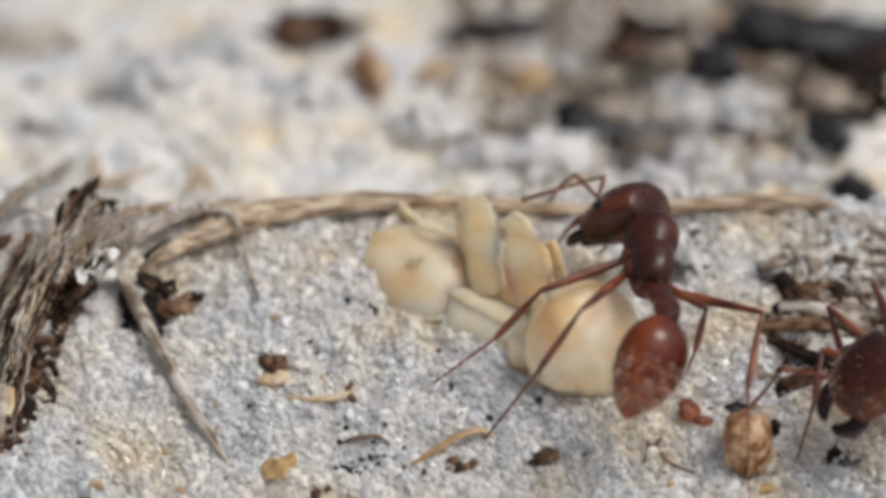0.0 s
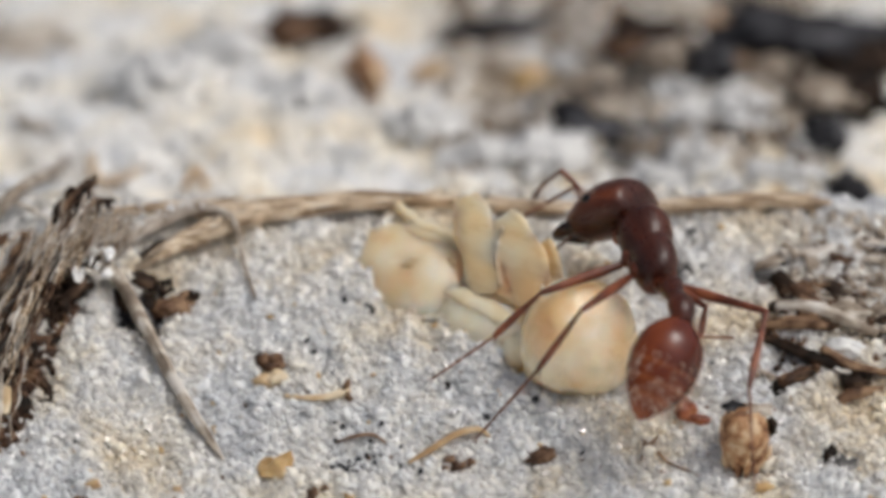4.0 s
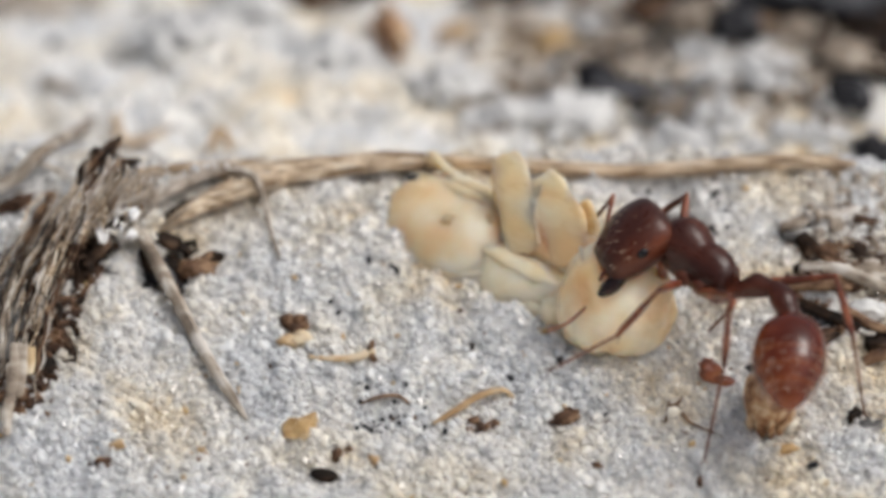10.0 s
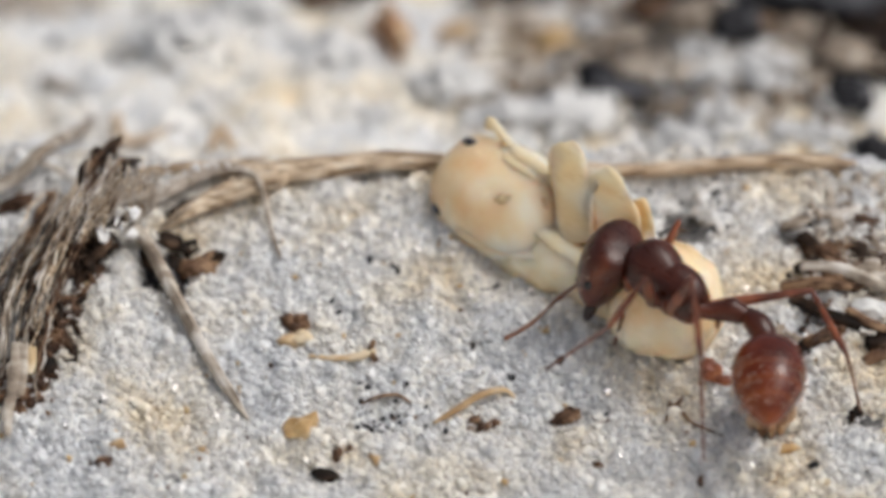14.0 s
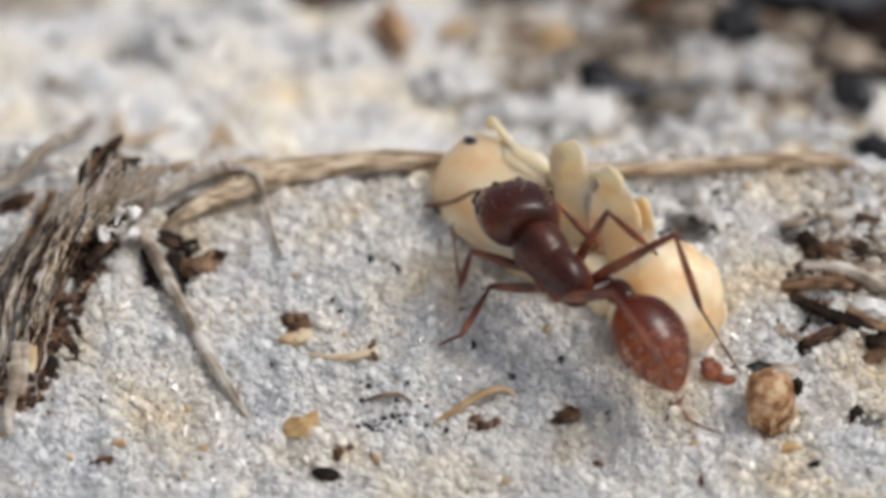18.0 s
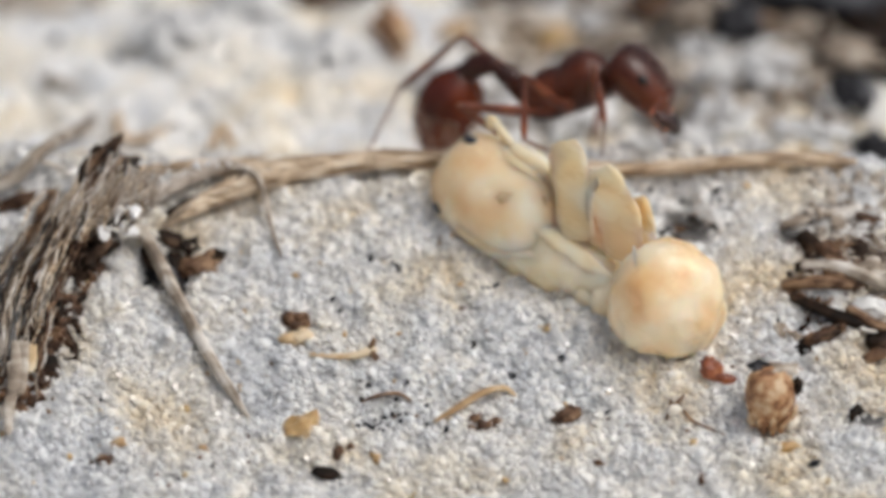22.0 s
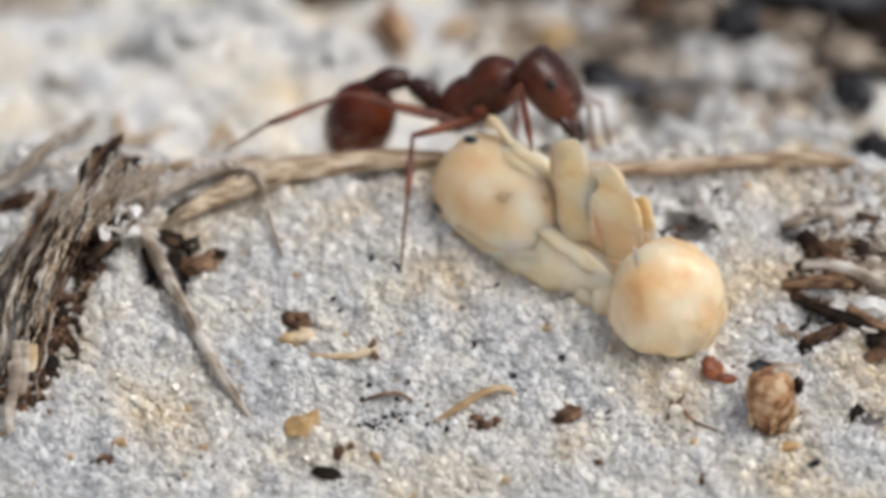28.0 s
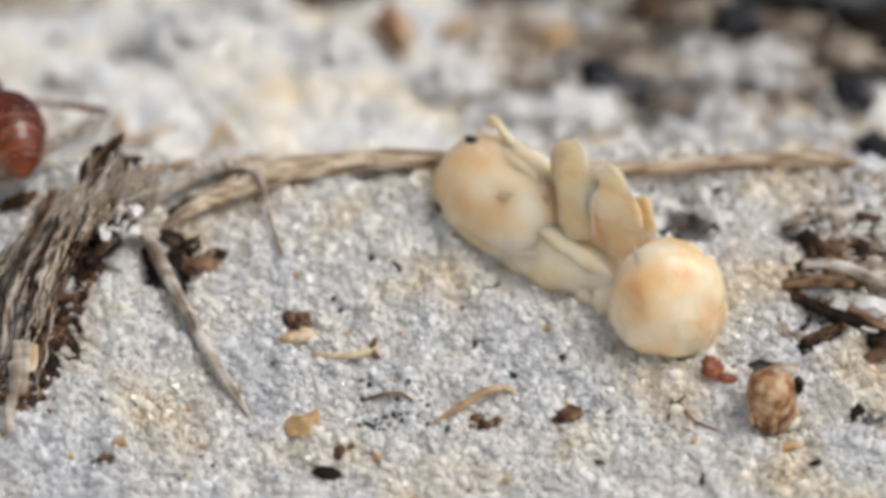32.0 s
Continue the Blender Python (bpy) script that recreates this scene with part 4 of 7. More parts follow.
# ---- the pupa ----
def build_pupa():
    """A cream ant pupa on its side: x runs from the crown of the head to the abdomen, z is its belly side with the folded limbs."""
    p = thing("ant_pupa", 0, 0, 0, "cream translucent ant pupa with dark eye spots, lying on sand", "pupa")
    head_secs = profile([(-2.38, 0.0, 0.02, 0.02), (-2.22, 0.02, 0.70, 0.55), (-1.7, 0.04, 1.14, 0.92), (-0.95, 0.08, 1.32, 1.04), (-0.1, 0.08, 1.32, 1.06), (0.6, 0.05, 1.16, 0.98), (1.15, -0.02, 0.84, 0.78), (1.5, -0.1, 0.45, 0.45), (1.62, -0.12, 0.03, 0.03)], 36)
    head = part("head", lumpy(lumpy(loft(head_secs, 40), 0.07, 1.1, 3.0), 0.03, 2.8, 1.0), PUPA_PALE, p)
    part("eye", blob((0.25, 0.13, 0.13), 2, 0.1, 1, 0, (-1.74, 0.66, 0.70), turn=Matrix.Rotation(0.5, 3, "X")), PUPA_EYE, head, "dark eye spot")
    part("eye", blob((0.20, 0.09, 0.12), 2, 0.1, 1, 0, (-1.62, -1.00, 0.48), turn=Matrix.Rotation(-0.5, 3, "X")), PUPA_EYE, head, "dark eye spot")
    secs = [(-1.0, -0.2, -0.3, 0.05, 0.05), (-0.7, -0.2, -0.3, 0.85, 0.6), (0.0, -0.22, -0.2, 1.16, 0.86), (0.7, -0.25, -0.15, 1.18, 0.92), (1.4, -0.28, -0.15, 0.98, 0.86), (2.1, -0.34, -0.15, 0.72, 0.72), (2.7, -0.38, -0.15, 0.52, 0.55), (3.15, -0.36, -0.15, 0.42, 0.45), (3.3, -0.36, -0.15, 0.05, 0.05)]

    def rest(x, y, lift):
        """A point on the belly side of head or thorax."""
        best = -0.2
        for table in (head_secs, secs):
            xs = [s[0] for s in table]
            if xs[0] < x < xs[-1]:
                yc, zc, ry, rz = (float(np.interp(x, xs, [s[i] for s in table])) for i in (1, 2, 3, 4))
                k = (y - yc) / ry
                if abs(k) < 1:
                    best = max(best, zc + rz * math.sqrt(1 - k * k))
        return (x, y, best + lift)

    part("antenna_joint", tube(bend([(-1.60, 1.16, 0.62), (-1.56, 1.32, 0.80), (-1.05, 1.14, 0.78), (-0.6, 1.02, 0.74)], 6), [0.08, 0.12] + [0.15] * 12 + [0.13, 0.11, 0.09, 0.07, 0.04], 12, rough=0.2, flat=0.7), PUPA_AMBER, head)
    for lift, y0, r, m in ((0.0, 0.0, 0.21, PUPA_LIMB), (-0.05, -0.26, 0.15, PUPA_LIMB)):
        part("antenna", tube(bend([rest(-1.15, 1.02 + y0, lift - 0.05), rest(-0.6, 0.98 + y0, lift), rest(0.0, 0.94 + y0, lift), rest(0.6, 0.82 + y0, lift), rest(1.1, 0.55 + y0, lift), rest(1.5, 0.22 + y0, lift - 0.04)], 6), [r * 0.4, r * 0.8] + [r] * 22 + [r * 0.9, r * 0.85, r * 0.75, r * 0.6, r * 0.5, r * 0.35, r * 0.2], 14, rough=0.12, flat=0.4), m, p)
    part("antenna", tube(bend([rest(-0.9, -1.12, -0.06), rest(-0.2, -1.12, -0.05), rest(0.6, -0.95, -0.04), rest(1.4, -0.65, -0.05)], 6), [0.12] * 14 + [0.10, 0.09, 0.08, 0.06, 0.04], 12, rough=0.1, flat=0.4), PUPA_LIMB, p)
    part("mouth", blob((0.30, 0.15, 0.06), 3, 0.5, 1.8, 6.0, rest(-0.05, -0.02, -0.04), turn=Matrix.Rotation(0.6, 3, "Z")), PUPA_LIMB, head, "amber mouthparts")
    part("mouth", blob((0.24, 0.13, 0.05), 3, 0.4, 1.5, 9.0, rest(0.66, 0.36, -0.03)), PUPA_AMBER, head, "amber-brown mouthparts")
    fine = []
    for k in range(len(secs) - 1):
        for f in (0, 0.25, 0.5, 0.75):
            g = f * f * (3 - 2 * f) if k in (0, len(secs) - 2) else f
            fine.append(tuple(u + (v - u) * g for u, v in zip(secs[k], secs[k + 1])))
    part("thorax", lumpy(loft(fine + [secs[-1]], 32), 0.10, 1.6, 8.0), PUPA, p)
    # the limbs stand off the belly: upper legs with a sharp knee, shins folded back against them
    for pts, rr, squash, m in (
            ([(1.86, 0.02, 0.66), (1.66, 0.42, 1.00), (1.30, 0.98, 1.38), (0.94, 1.44, 1.64), (0.72, 1.66, 1.74)], (0.34, 0.44, 0.46, 0.42, 0.26), 0.13, PUPA_AMBER),
            ([(0.78, 1.56, 1.62), (0.56, 1.24, 1.26), (0.80, 0.88, 0.98), (1.25, 0.45, 0.80)], (0.20, 0.36, 0.42, 0.20), 0.16, PUPA_AMBER),
            ([(2.96, 0.20, 0.45), (2.78, 0.64, 0.80), (2.46, 1.02, 1.14), (2.06, 1.34, 1.42), (1.74, 1.54, 1.58)], (0.40, 0.56, 0.58, 0.50, 0.30), 0.11, PUPA_LIMB),
            ([(1.78, 1.44, 1.52), (1.60, 1.10, 1.30), (1.72, 0.68, 1.02), (2.10, 0.26, 0.70)], (0.18, 0.36, 0.40, 0.22), 0.15, PUPA_LIMB),
            ([(3.12, 0.36, 0.05), (3.10, 0.80, 0.42), (2.92, 1.18, 0.80), (2.66, 1.50, 1.06)], (0.34, 0.44, 0.42, 0.26), 0.13, PUPA_LIMB),
            ([(0.85, 0.70, 0.45), (1.4, 0.86, 0.55), (2.0, 0.80, 0.52), (2.8, 0.46, 0.20)], (0.40, 0.62, 0.62, 0.30), 0.62, PUPA_LIMB),
            ([rest(0.9, -0.20, -0.06), rest(1.5, -0.22, -0.02), rest(2.2, -0.26, -0.02), rest(2.9, -0.30, -0.05)], (0.12, 0.24, 0.22, 0.08), 0.35, PUPA_LIMB)):
        path = bend(pts, 6)
        radii = [float(np.interp(i / (len(path) - 1), np.linspace(0, 1, len(rr)), rr)) for i in range(len(path))]
        part("folded_leg", lumpy(tube(path, radii, 16, rough=0.22, flat=squash), 0.05, 2.0, pts[0][0]), m, p)
    for y0, r in ((-0.52, 0.34), (-0.18, 0.30)):
        part("skin_fold", tube(bend([(2.2, y0 - 0.25, 0.05), (2.65, y0 - 0.15, -0.02), (3.1, y0, -0.05), (3.5, y0 + 0.1, -0.1)], 5), [0.05] + [r] * 10 + [r * 0.8, r * 0.5, r * 0.3, 0.1, 0.04], 12, rough=0.25, flat=0.6), PUPA_LIMB, p)
    part("waist", blob((0.42, 0.50, 0.46), 3, 0.25, 1.3, 1.0, (3.05, -0.62, -0.1)), PUPA_LIMB, p)
    secs = profile([(2.95, -0.1, 0.02, 0.02), (3.06, -0.05, 0.62, 0.6), (3.5, 0.05, 1.14, 1.12), (4.2, 0.1, 1.33, 1.31), (4.85, 0.08, 1.18, 1.16), (5.35, 0.0, 0.72, 0.70), (5.56, -0.05, 0.02, 0.02)], 60)
    ringed = []
    for x, y, z, ry, rz in secs:
        k = 1.0
        for edge in (3.75, 4.45, 5.0):
            k += 0.022 * smooth(edge - 0.5, edge, x) - 0.022 * smooth(edge, edge + 0.05, x)
        ringed.append((x, y, z, ry * k, rz * k))
    belly = part("abdomen", lumpy(lumpy(loft(ringed, 48), 0.13, 0.9, 5.0), 0.05, 2.6, 2.0), PUPA, p)
    part("fold", tube(bend([(3.72, 1.16, 0.42), (3.85, 0.98, 0.82), (4.0, 0.66, 1.18)], 5), [0.02] + [0.045] * 9 + [0.02], 8), PUPA_LIMB, belly, "pale crease across the abdomen")
    part("fold", tube(bend([(3.3, 0.55, 1.02), (3.62, 0.30, 1.24), (4.05, 0.02, 1.40), (4.5, -0.2, 1.34)], 5), [0.015] + [0.035] * 14 + [0.015], 8), PUPA_PALE, belly, "pale crease across the abdomen")
    return p


pupa = build_pupa()


# ---- the ants ----
HIPS = ((1.72, 0.34, -0.50), (1.02, 0.36, -0.58), (0.55, 0.34, -0.54))
BONES = ((1.55, 1.25, 1.45), (2.05, 1.45, 1.70), (2.80, 2.05, 2.30))
TRUNK, STEM_1, STEM_2 = 2.2, 1.05, 0.80
SCAPE, FLAG = 1.35, 1.95


def setae(points, length, lean):
    """Fine hairs at points with their normals."""
    bm = bmesh.new()
    for p, n in points:
        d = (n + lean).normalized()
        tube([p, p + d * length * 0.5, p + d * length + lean * length * 0.3], [0.006, 0.005, 0.0015], 3, bm)
    return bm


def build_ant():
    """A harvester ant in parts; each part starts at its joint and runs along x (the legs and feelers outwards, the waist and gaster backwards)."""
    a = thing("ant", 0, 0, 0, "red-brown harvester ant with glossy gaster, walking over sand", "ant", "harvester ants")
    part("mesosoma", lumpy(loft(profile([(-0.04, -0.22, 0.12, 0.14), (0.04, -0.20, 0.34, 0.40), (0.30, -0.14, 0.44, 0.55), (0.68, -0.10, 0.49, 0.61), (0.92, -0.10, 0.49, 0.60), (1.15, -0.03, 0.54, 0.66), (1.5, 0.04, 0.60, 0.68), (1.8, 0.02, 0.58, 0.60), (2.04, -0.03, 0.42, 0.44), (2.18, -0.05, 0.26, 0.28), (2.26, -0.05, 0.16, 0.18)], 48), 36), 0.02, 3.0, 2.0), ANT, a)
    head = part("head", loft(profile([(-0.02, 0.0, 0.15, 0.15), (0.05, 0.02, 0.60, 0.40), (0.22, 0.04, 0.82, 0.56), (0.68, 0.04, 0.91, 0.63), (1.14, 0.0, 0.88, 0.58), (1.52, -0.06, 0.76, 0.47), (1.74, -0.10, 0.64, 0.34), (1.82, -0.12, 0.48, 0.20)], 28), 34), ANT, a)
    for s in (1, -1):
        part("eye", blob((0.14, 0.07, 0.11), 3, 0, 1, 0, (0.92, 0.86 * s, 0.20)), EYE_BLACK, head)
        part("mandible", tube(bend([(1.56, 0.46 * s, -0.18), (1.86, 0.54 * s, -0.22), (2.14, 0.40 * s, -0.26), (2.32, 0.10 * s, -0.28)], 5), [0.20, 0.22, 0.235, 0.24, 0.24, 0.24, 0.235, 0.225, 0.21, 0.20, 0.185, 0.17, 0.15, 0.12, 0.08, 0.03], 12, flat=0.62), JAW, head)
        part("frontal_lobe", blob((0.24, 0.13, 0.10), 2, 0.1, 1, 0, (1.42, 0.26 * s, 0.34)), ANT, head)
    part("clypeus", loft(profile([(1.58, -0.02, 0.1, 0.1), (1.66, -0.06, 0.36, 0.26), (1.86, -0.12, 0.30, 0.16), (1.92, -0.14, 0.1, 0.05)], 10), 16), LIMB, head)
    rng = random.Random(3)
    hairs = []
    for _ in range(50):
        u, v = rng.uniform(0.2, 1.8), rng.uniform(0.3, 2.84)
        n = Vector((0.15, math.cos(v), math.sin(v)))
        hairs.append((Vector((u, 0.86 * math.cos(v) * (1 - 0.12 * abs(u - 0.8)), 0.62 * math.sin(v))), n))
    part("setae", setae(hairs, 0.15, Vector((0.5, 0, 0.1))), HAIR, head, "pale fine hairs")
    for o in (head, *head.children):
        o.data.transform(Matrix.Translation((-0.30 * MM, 0, 0.25 * MM)))
    part("petiole", loft(profile([(-0.12, -0.05, 0.20, 0.22), (0.18, -0.05, 0.17, 0.19), (0.45, 0.0, 0.19, 0.23), (0.70, 0.07, 0.24, 0.29), (0.94, 0.03, 0.21, 0.24), (1.14, 0.0, 0.17, 0.18)], 20), 20), ANT, a)
    part("postpetiole", loft(profile([(-0.10, 0.0, 0.17, 0.18), (0.12, 0.02, 0.25, 0.25), (0.36, 0.05, 0.31, 0.30), (0.58, 0.04, 0.29, 0.28), (0.74, 0.0, 0.25, 0.25), (0.92, 0.0, 0.22, 0.22)], 18), 20), ANT, a)
    secs = profile([(-0.04, 0.0, 0.14, 0.14), (0.10, 0.0, 0.38, 0.34), (0.45, 0.0, 0.70, 0.60), (0.95, 0.0, 0.82, 0.69), (1.45, -0.02, 0.77, 0.65), (1.9, -0.05, 0.55, 0.47), (2.25, -0.10, 0.26, 0.23), (2.42, -0.13, 0.02, 0.02)], 44)
    ringed = []
    for x, y, z, ry, rz in secs:
        k = 1.0
        for edge in (1.22, 1.60, 1.92):
            k -= 0.022 * math.exp(-((x - edge - 0.03) / 0.035) ** 2)
        ringed.append((x, y, z, ry * k, rz * k))
    gaster = part("gaster", loft(ringed, 40), GASTER, a)
    for x0, x1 in ((1.10, 1.24), (1.50, 1.62), (1.84, 1.94), (2.12, 2.40)):
        band = [(x0 + (x1 - x0) * i / 8,) for i in range(9)]
        table = [[s[i] for s in ringed] for i in range(5)]
        band = [(v[0], 0.0, float(np.interp(v[0], table[0], table[2])), float(np.interp(v[0], table[0], table[3])) * (0.995 + 0.012 * i / 8), float(np.interp(v[0], table[0], table[4])) * (0.995 + 0.012 * i / 8)) for i, v in enumerate(band)]
        part("segment_rim", loft(band, 40), GASTER_RIM, gaster, "amber-red rim of an abdomen plate")
    hairs = []
    for edge in (0.95, 1.14, 1.32, 1.50, 1.66, 1.82, 1.96, 2.08):
        ry, rz = np.interp(edge, [s[0] for s in secs], [s[3] for s in secs]), np.interp(edge, [s[0] for s in secs], [s[4] for s in secs])
        for _ in range(40):
            v = rng.uniform(0, 6.283)
            n = Vector((0.1, math.cos(v), math.sin(v)))
            hairs.append((Vector((edge + rng.uniform(-0.025, 0.025), ry * math.cos(v), rz * math.sin(v) - 0.03)), n))
    part("setae", setae(hairs, 0.15, Vector((1.5, 0, 0))), HAIR, gaster, "pale fine hairs")
    for s, side in ((1, "left"), (-1, "right")):
        for k in range(3):
            x, y, z = HIPS[k]
            fe, ti, ta = BONES[k]
            part("coxa", tube([(x + (0.1 if k == 0 else 0), y * 0.55 * s, z + 0.30), (x, y * 0.9 * s, z + 0.12), (x - 0.02, y * s, z - 0.04)], [0.24, 0.25, 0.12], 14), LIMB, a)
            part("femur", loft(profile([(-0.03, 0, 0.06, 0.07), (fe * 0.12, 0, 0.09, 0.10), (fe * 0.38, 0, 0.115, 0.13), (fe * 0.7, 0, 0.09, 0.10), (fe * 0.95, 0, 0.07, 0.075), (fe + 0.04, 0, 0.04, 0.045)], 16), 14), LIMB, a)
            shin = part("tibia", loft(profile([(-0.03, 0, 0.04, 0.045), (ti * 0.1, 0, 0.045, 0.05), (ti * 0.5, 0, 0.080, 0.088), (ti * 0.85, 0, 0.078, 0.085), (ti, 0, 0.045, 0.05)], 14), 12), LIMB, a)
            part("spur", tube([(ti * 0.97, 0.04, -0.03), (ti + 0.16, 0.10, -0.10)], [0.022, 0.006], 5), TARSUS, shin)
            bm = tube([(-0.02, 0, 0), (ta * 0.46, 0, 0), (ta * 0.48, 0, 0)], [0.038, 0.034, 0.030], 8)
            for j in range(3):
                x0 = ta * (0.48 + 0.12 * j)
                tube([(x0, 0, 0), (x0 + ta * 0.06, 0, -0.005), (x0 + ta * 0.118, 0, 0)], [0.024, 0.032, 0.036], 8, bm)
            tube([(ta * 0.84, 0, 0), (ta * 0.97, 0, 0)], [0.024, 0.030], 8, bm)
            for c in (1, -1):
                tube([(ta * 0.96, 0.01 * c, 0), (ta + 0.02, 0.06 * c, 0.01), (ta + 0.07, 0.09 * c, -0.05)], [0.018, 0.014, 0.004], 5, bm)
            part("tarsus", bm, TARSUS, a)
        part("scape", loft(profile([(-0.03, 0, 0.045, 0.045), (0.12, 0, 0.035, 0.035), (0.7, 0, 0.045, 0.045), (1.25, 0, 0.055, 0.055), (SCAPE + 0.03, 0, 0.035, 0.035)], 12), 10), LIMB, a)
        beads, girth = [], []
        for j in range(11):
            c, r = -0.10 * math.sin(math.pi * (j + 0.5) / 11), 0.040 + 0.002 * j
            for f, k in ((0.05, 0.72), (0.25, 1.0), (0.8, 1.0)):
                beads.append((FLAG * (j + f) / 11, 0, c))
                girth.append(r * k)
        bm = tube(beads + [(FLAG + 0.02, 0, -0.01)], girth + [0.012], 9)
        part("funiculus", bm, TARSUS, a)
    seen = {}
    for c in sorted(a.children, key=lambda o: o.name):
        kind = c.name.split(".")[0]
        c["slot"] = seen[kind] = seen.get(kind, -1) + 1
    return a


ant = build_ant()
passing_ant = tagged(copy_thing(ant, at(0, 0, 0)), "red-brown harvester ant hurrying across the sand")


# ---- movement ----
def frame_of(a, b, up):
    """A pose at a whose x axis runs to b."""
    x = (b - a).normalized()
    z = up - x * up.dot(x)
    z = z.normalized() if z.length > 1e-4 else x.orthogonal().normalized()
    m = Matrix((x, z.cross(x), z)).transposed().to_4x4()
    m.translation = a
    return m


def between(keys, t):
    """Values between keyed rows, smooth and with no overshoot."""
    ts = [k[0] for k in keys]
    if t <= ts[0]:
        return keys[0][1]
    if t >= ts[-1]:
        return keys[-1][1]
    i = int(np.searchsorted(ts, t, side="right")) - 1
    h = ts[i + 1] - ts[i]
    d = (keys[i + 1][1] - keys[i][1]) / h

    def slope(k):
        if k == 0 or k == len(ts) - 1:
            return d * 0.0
        d0, d1 = (keys[k][1] - keys[k - 1][1]) / (ts[k] - ts[k - 1]), (keys[k + 1][1] - keys[k][1]) / (ts[k + 1] - ts[k])
        same = d0 * d1 > 0
        return np.where(same, 2 * d0 * d1 / np.where(same, d0 + d1, 1.0), 0.0)

    f = (t - ts[i]) / h
    m0, m1 = slope(i), slope(i + 1)
    return ((2 * f ** 3 - 3 * f ** 2 + 1) * keys[i][1] + (f ** 3 - 2 * f ** 2 + f) * h * m0 + (-2 * f ** 3 + 3 * f ** 2) * keys[i + 1][1] + (f ** 3 - f ** 2) * h * m1)


def ant_frames(v):
    """The poses of an ant's parts, in order of its children, from its joints: rear of trunk, neck, jaw tip, waist joints, gaster tip, the ways up of trunk and head; legs; feelers."""
    pts = [Vector(v[3 * i:3 * i + 3]) for i in range(30)]
    rear, neck, jaw, p1, p2, tip, up, head_up = pts[:8]

    def step(a, b, length):
        return a + (b - a).normalized() * length

    body = frame_of(rear, neck, up)
    neck = step(rear, neck, TRUNK)
    mesh = [("mesosoma", body), ("head", frame_of(neck, jaw, head_up))]
    head = mesh[1][1]
    p1 = step(rear, p1, STEM_1)
    p2 = step(p1, p2, STEM_2)
    start = body @ Vector((0.06, 0, -0.2))
    mesh += [("petiole", frame_of(start, p1, up)), ("postpetiole", frame_of(p1, p2, up)), ("gaster", frame_of(p2, tip, up + (p1 - p2) * 0.3))]
    k = 8
    for s in (1, -1):
        for leg in range(3):
            fe, ti, ta = BONES[leg]
            x, y, z = HIPS[leg]
            hip = body @ Vector((x, y * s, z))
            knee = step(hip, pts[k], fe)
            ankle = step(knee, pts[k + 1], ti)
            out = knee - (hip + ankle) * 0.5
            mesh += [("femur", frame_of(hip, knee, out)), ("tibia", frame_of(knee, ankle, out)), ("tarsus", frame_of(ankle, pts[k + 2], out))]
            k += 3
        base = head @ Vector((1.16, 0.30 * s, 0.53))
        elbow = step(base, pts[k], SCAPE)
        mesh += [("scape", frame_of(base, elbow, up)), ("funiculus", frame_of(elbow, pts[k + 1], up))]
        k += 2
    return body, mesh


def metres(m):
    m = m.copy()
    m.translation = m.translation * MM
    return m


def move_ant(thing_ob, keys, times):
    rows, part_rows = [], {}
    kids = [c for c in thing_ob.children if not c.name.startswith("coxa")]
    for t in times:
        body, mesh = ant_frames(between(keys, t))
        inv = body.inverted()
        rows.append((t, metres(body)))
        for i, (name, m) in enumerate(mesh):
            part_rows.setdefault(i, (name, []))[1].append((t, metres(inv @ m)))
    walk(thing_ob, rows)
    pools = {}
    for c in kids:
        pools.setdefault(c.name.split(".")[0], []).append(c)
    for names in pools.values():
        names.sort(key=lambda o: o["slot"])
    for i, (name, r) in part_rows.items():
        ob = pools[name].pop(0)
        if name != "mesosoma":
            walk(ob, r)


ANT_KEYS, PASSING_KEYS = [], []


def stance(t, trunk, left, right, keys=ANT_KEYS):
    """One keyed posture: trunk joints and the two ways up; then each side's three legs (knee, ankle, foot) and its feeler (elbow, tip)."""
    keys.append((t, np.array(list(trunk) + list(left) + list(right), float)))


